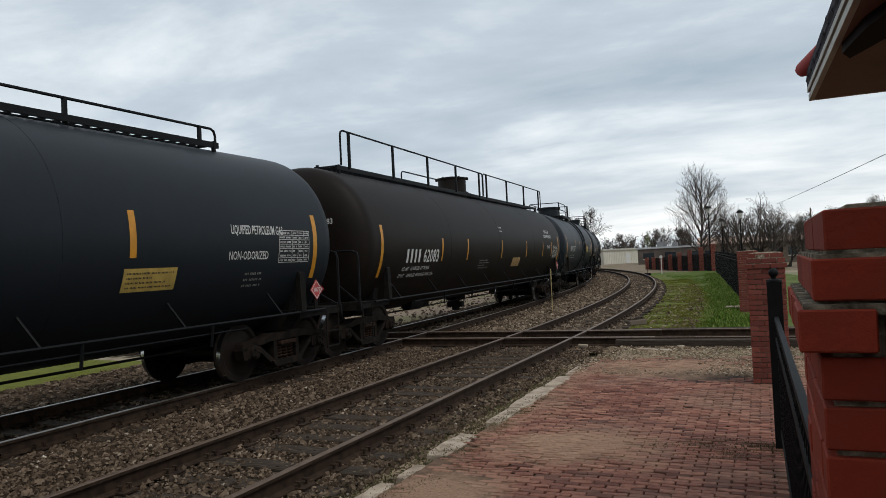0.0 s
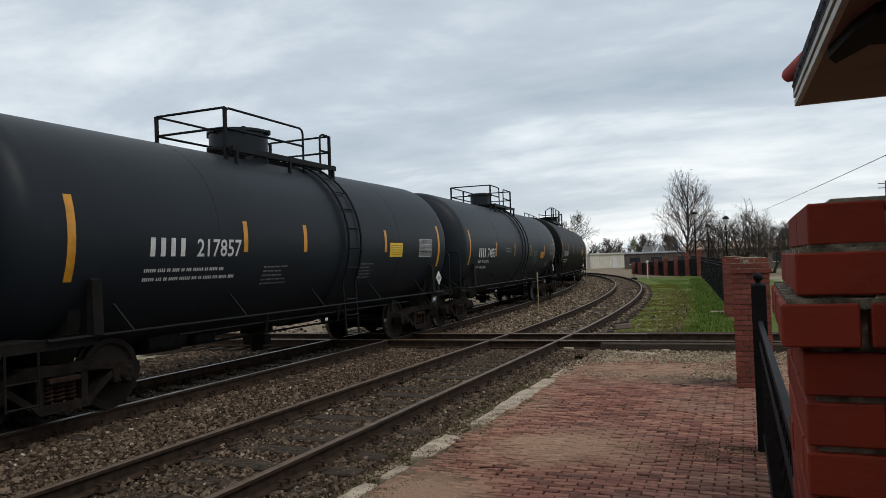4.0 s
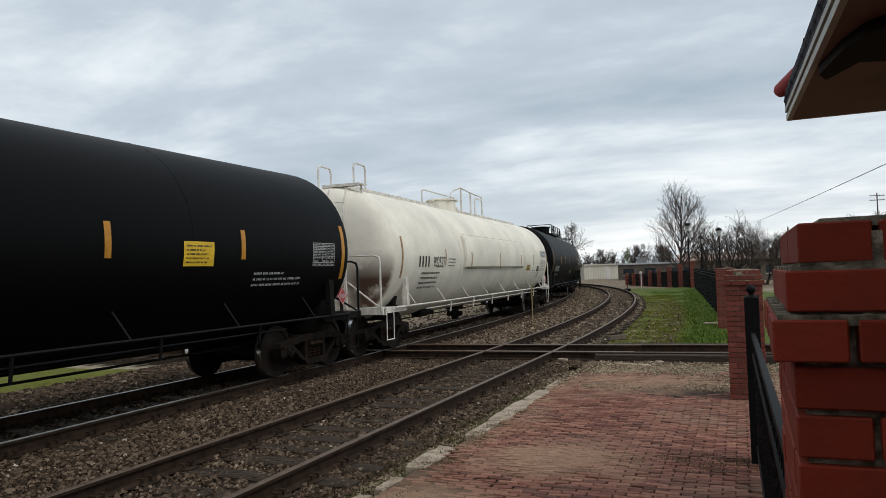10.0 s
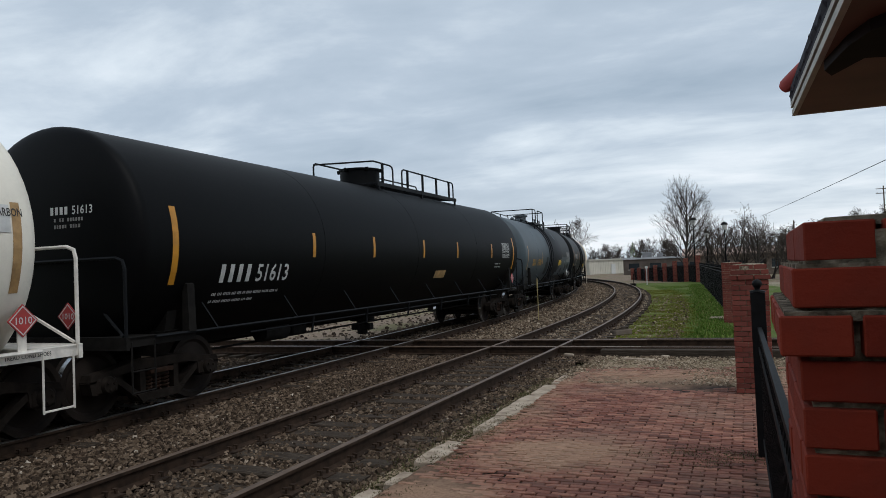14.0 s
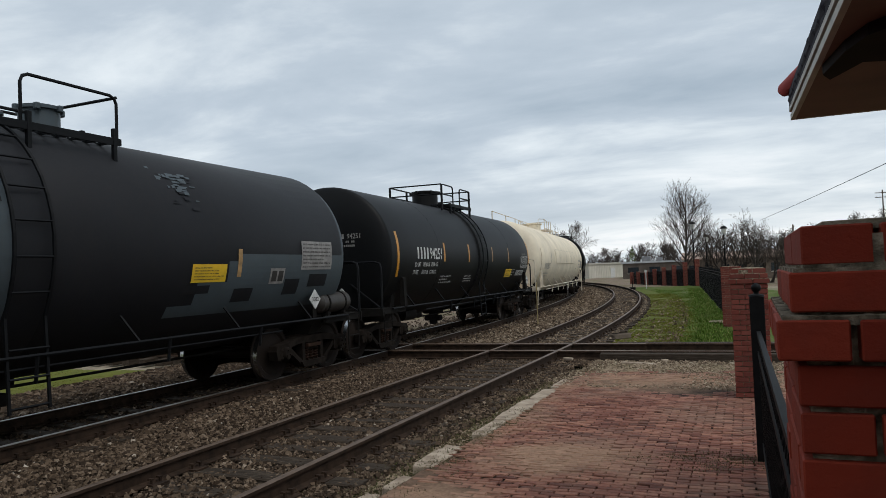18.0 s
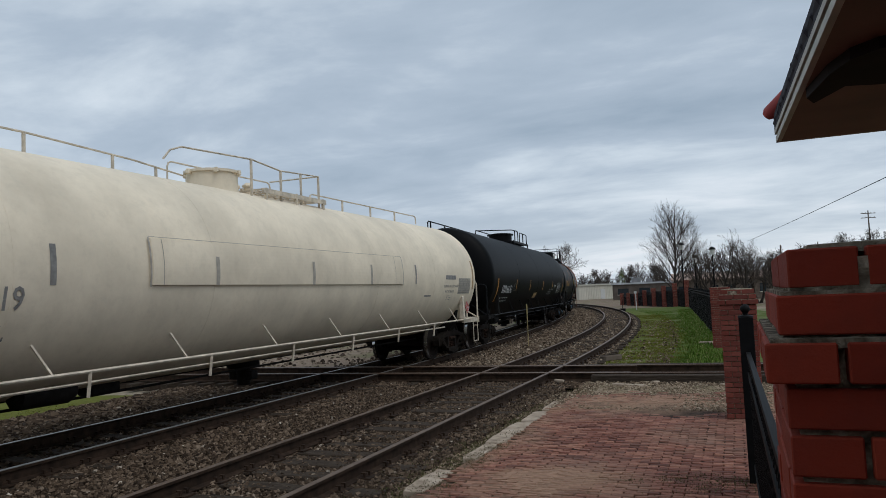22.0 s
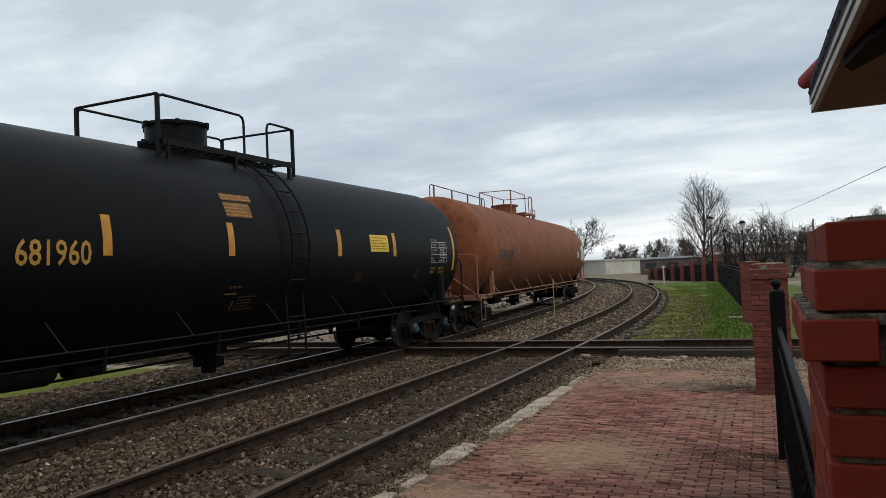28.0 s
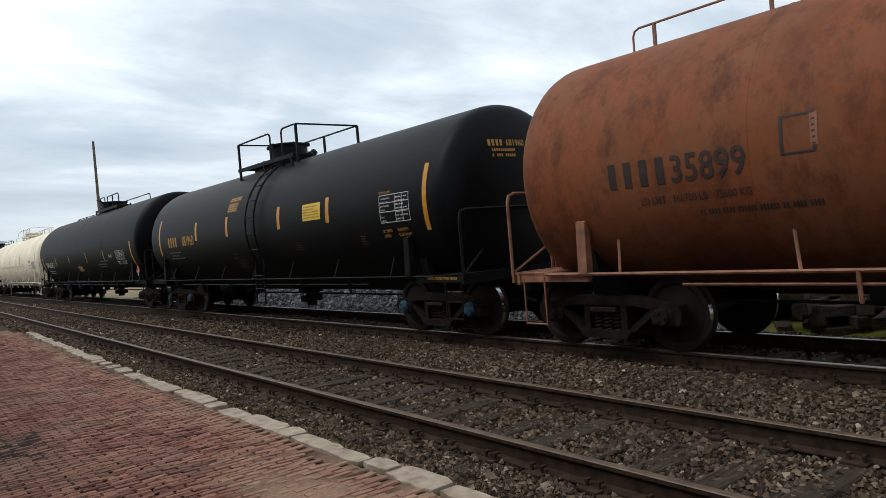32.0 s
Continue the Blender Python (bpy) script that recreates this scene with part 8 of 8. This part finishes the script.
def conifer(x, y, h, seed):
    rr = random.Random(seed)
    root = thing("conifer", None, pose(x, y, -0.45), "small dark conifer beyond the warehouse", "tree")
    part("trunk", Geo().lathe([(0.15, 0), (0.03, h)], 6, 2), M_BARK, root)
    g = Geo()
    for i in range(260):
        z = h * (0.12 + 0.86 * rr.random())
        r = (h - z) * 0.26 * rr.random() ** 0.5
        a = rr.uniform(0, 6.28)
        c = Vector((r * math.cos(a), r * math.sin(a), z))
        d = Vector((math.cos(a), math.sin(a), -0.4)) * 0.35
        s = Vector((-math.sin(a), math.cos(a), 0)) * 0.12
        g.add([c - s, c + s, c + d], [(0, 1, 2)])
    part("foliage", g, M_BLADE, root)


conifer(-23.4, 158, 6.6, 3)

# ---------------------------------------------------------------- poles and wire


def utility_pole(x, y, h, label, arms=1, yaw=0.0):
    root = thing("utility_pole", None, pose(x, y, -0.5, 0, 0, yaw), label, "utility pole", "wooden utility poles")
    part("shaft", Geo().lathe([(0.16, 0), (0.10, h)], 8, 2), M_POLE, root, smooth=40)
    for k in range(arms):
        arm = part("crossarm", Geo().box((0, 0, h - 0.5 - 0.8 * k), (2.4, 0.10, 0.12)), M_POLE, root)
        for sx in (-1.0, -0.4, 0.4, 1.0):
            part("insulator", Geo().lathe([(0.04, h - 0.44 - 0.8 * k), (0.05, h - 0.30 - 0.8 * k), (0.0, h - 0.26 - 0.8 * k)], 6, 2, (sx, 0, 0)), M_LAMPGLASS, arm)
    return root


utility_pole(22.0, 148.0, 14.1, "tall wooden utility pole with two crossarms", 2, 8)
utility_pole(13.7, 149.0, 9.1, "wooden utility pole with one crossarm", 1, 10)
utility_pole(6.0, 120.0, 7.6, "plain wooden pole behind the shrubs", 0)
utility_pole(-15.3, -68.8, 13.1, "tall thin wooden pole beyond the yard", 0)
utility_pole(-24.0, -92.0, 9.0, "far wooden utility pole beyond the yard", 1)
wire = Geo()
a, b = Vector((1.83, 149.97, 9.59)), Vector((9.33, 59.3, 8.42))
a2 = a.lerp(b, 1.45)
a2.z += 0.25
pts = []
for i in range(25):
    t = i / 24
    p = a.lerp(a2, t)
    p.z -= 0.2 * 4 * t * (1 - t)
    pts.append(p)
wire.tube(pts, 0.028, 4)
thing("overhead_wire", wire.mesh("overhead_wire", M_IRON), None, "single dark overhead wire strung between poles", "wire")

# ---------------------------------------------------------------- yard behind the main line


def pile(name, x0, x1, y0, y1, h, n, size, mat, label, seed):
    r = np.random.default_rng(seed)
    cx, cy, rx, ry = (x0 + x1) / 2, (y0 + y1) / 2, (x1 - x0) / 2, (y1 - y0) / 2

    def top(x, y):
        u, v = abs((x - cx) / rx), abs((y - cy) / ry)
        return -0.42 + h * max(0.0, min(1.0, (1 - u) * 1.9)) * max(0.0, min(1.0, (1 - v) * 5.0)) * (0.85 + 0.3 * noise.noise(Vector((x * 0.4, y * 0.4, seed))))
    g = Geo()
    m_ = 26
    for j in range(m_ * 3 + 1):
        for i in range(m_ + 1):
            x, y = x0 + (x1 - x0) * i / m_, y0 + (y1 - y0) * j / (m_ * 3)
            g.v.append((x, y, top(x, y) - 0.03))
    for j in range(m_ * 3):
        for i in range(m_):
            a = j * (m_ + 1) + i
            g.f.append((a, a + 1, a + m_ + 2, a + m_ + 1))
            g.mi.append(0)
    root = thing(name, g.mesh(name, M_BED, smooth=60), None, label, "gravel pile", kind="stuff")

    def place(r, n):
        x, y = r.uniform(cx, x1, n), r.uniform(y0, y1, n)
        return np.stack([x, y, [top(float(p), float(q)) for p, q in zip(x, y)]], 1)
    scatter(name + "_stones", n, place, size, mat, "grey crushed stones on the heap", "gravel", seed)


pile("gravel_pile", -19.0, -11.0, -44.0, -7.0, 1.7, 35000, 0.07, M_GRAVEL, "long heap of grey crushed gravel behind the track", 51)
rt = random.Random(9)
for k in range(40):
    t = thing("old_tie", TIES[rt.randrange(7)], pose(-12.5 - rt.random() * 1.4, -5.6 + rt.gauss(0, 1.05), -0.10 + 0.13 * (k // 9), rt.uniform(-5, 5), rt.uniform(-4, 4), rt.uniform(-35, 35)), "discarded weathered railway tie in a heap", "railway tie", "heap of old ties")
for k in range(12):
    t = thing("stacked_tie", TIES[rt.randrange(7)], pose(-20.6 + 0.26 * (k % 4), -9.0 + rt.uniform(-0.1, 0.1), 0.35 + 0.26 * (k // 4), 0, 0, 90 + rt.uniform(-4, 4)), "dark stacked railway tie", "railway tie", "stack of ties")
sheet("yard_lot", -60, -11.4, -120, -46, -0.36, M_DIRT, "pale gravel lot beyond the heap", "lot", 2.4, 0.08, 0.06, None, 14.0)
building("yard_shed", -27.0, -88.0, 170, 22, 8, 2.6, M_METALWALL, M_FASCIA, "long low white shed at the end of the lot", 6)


motions()
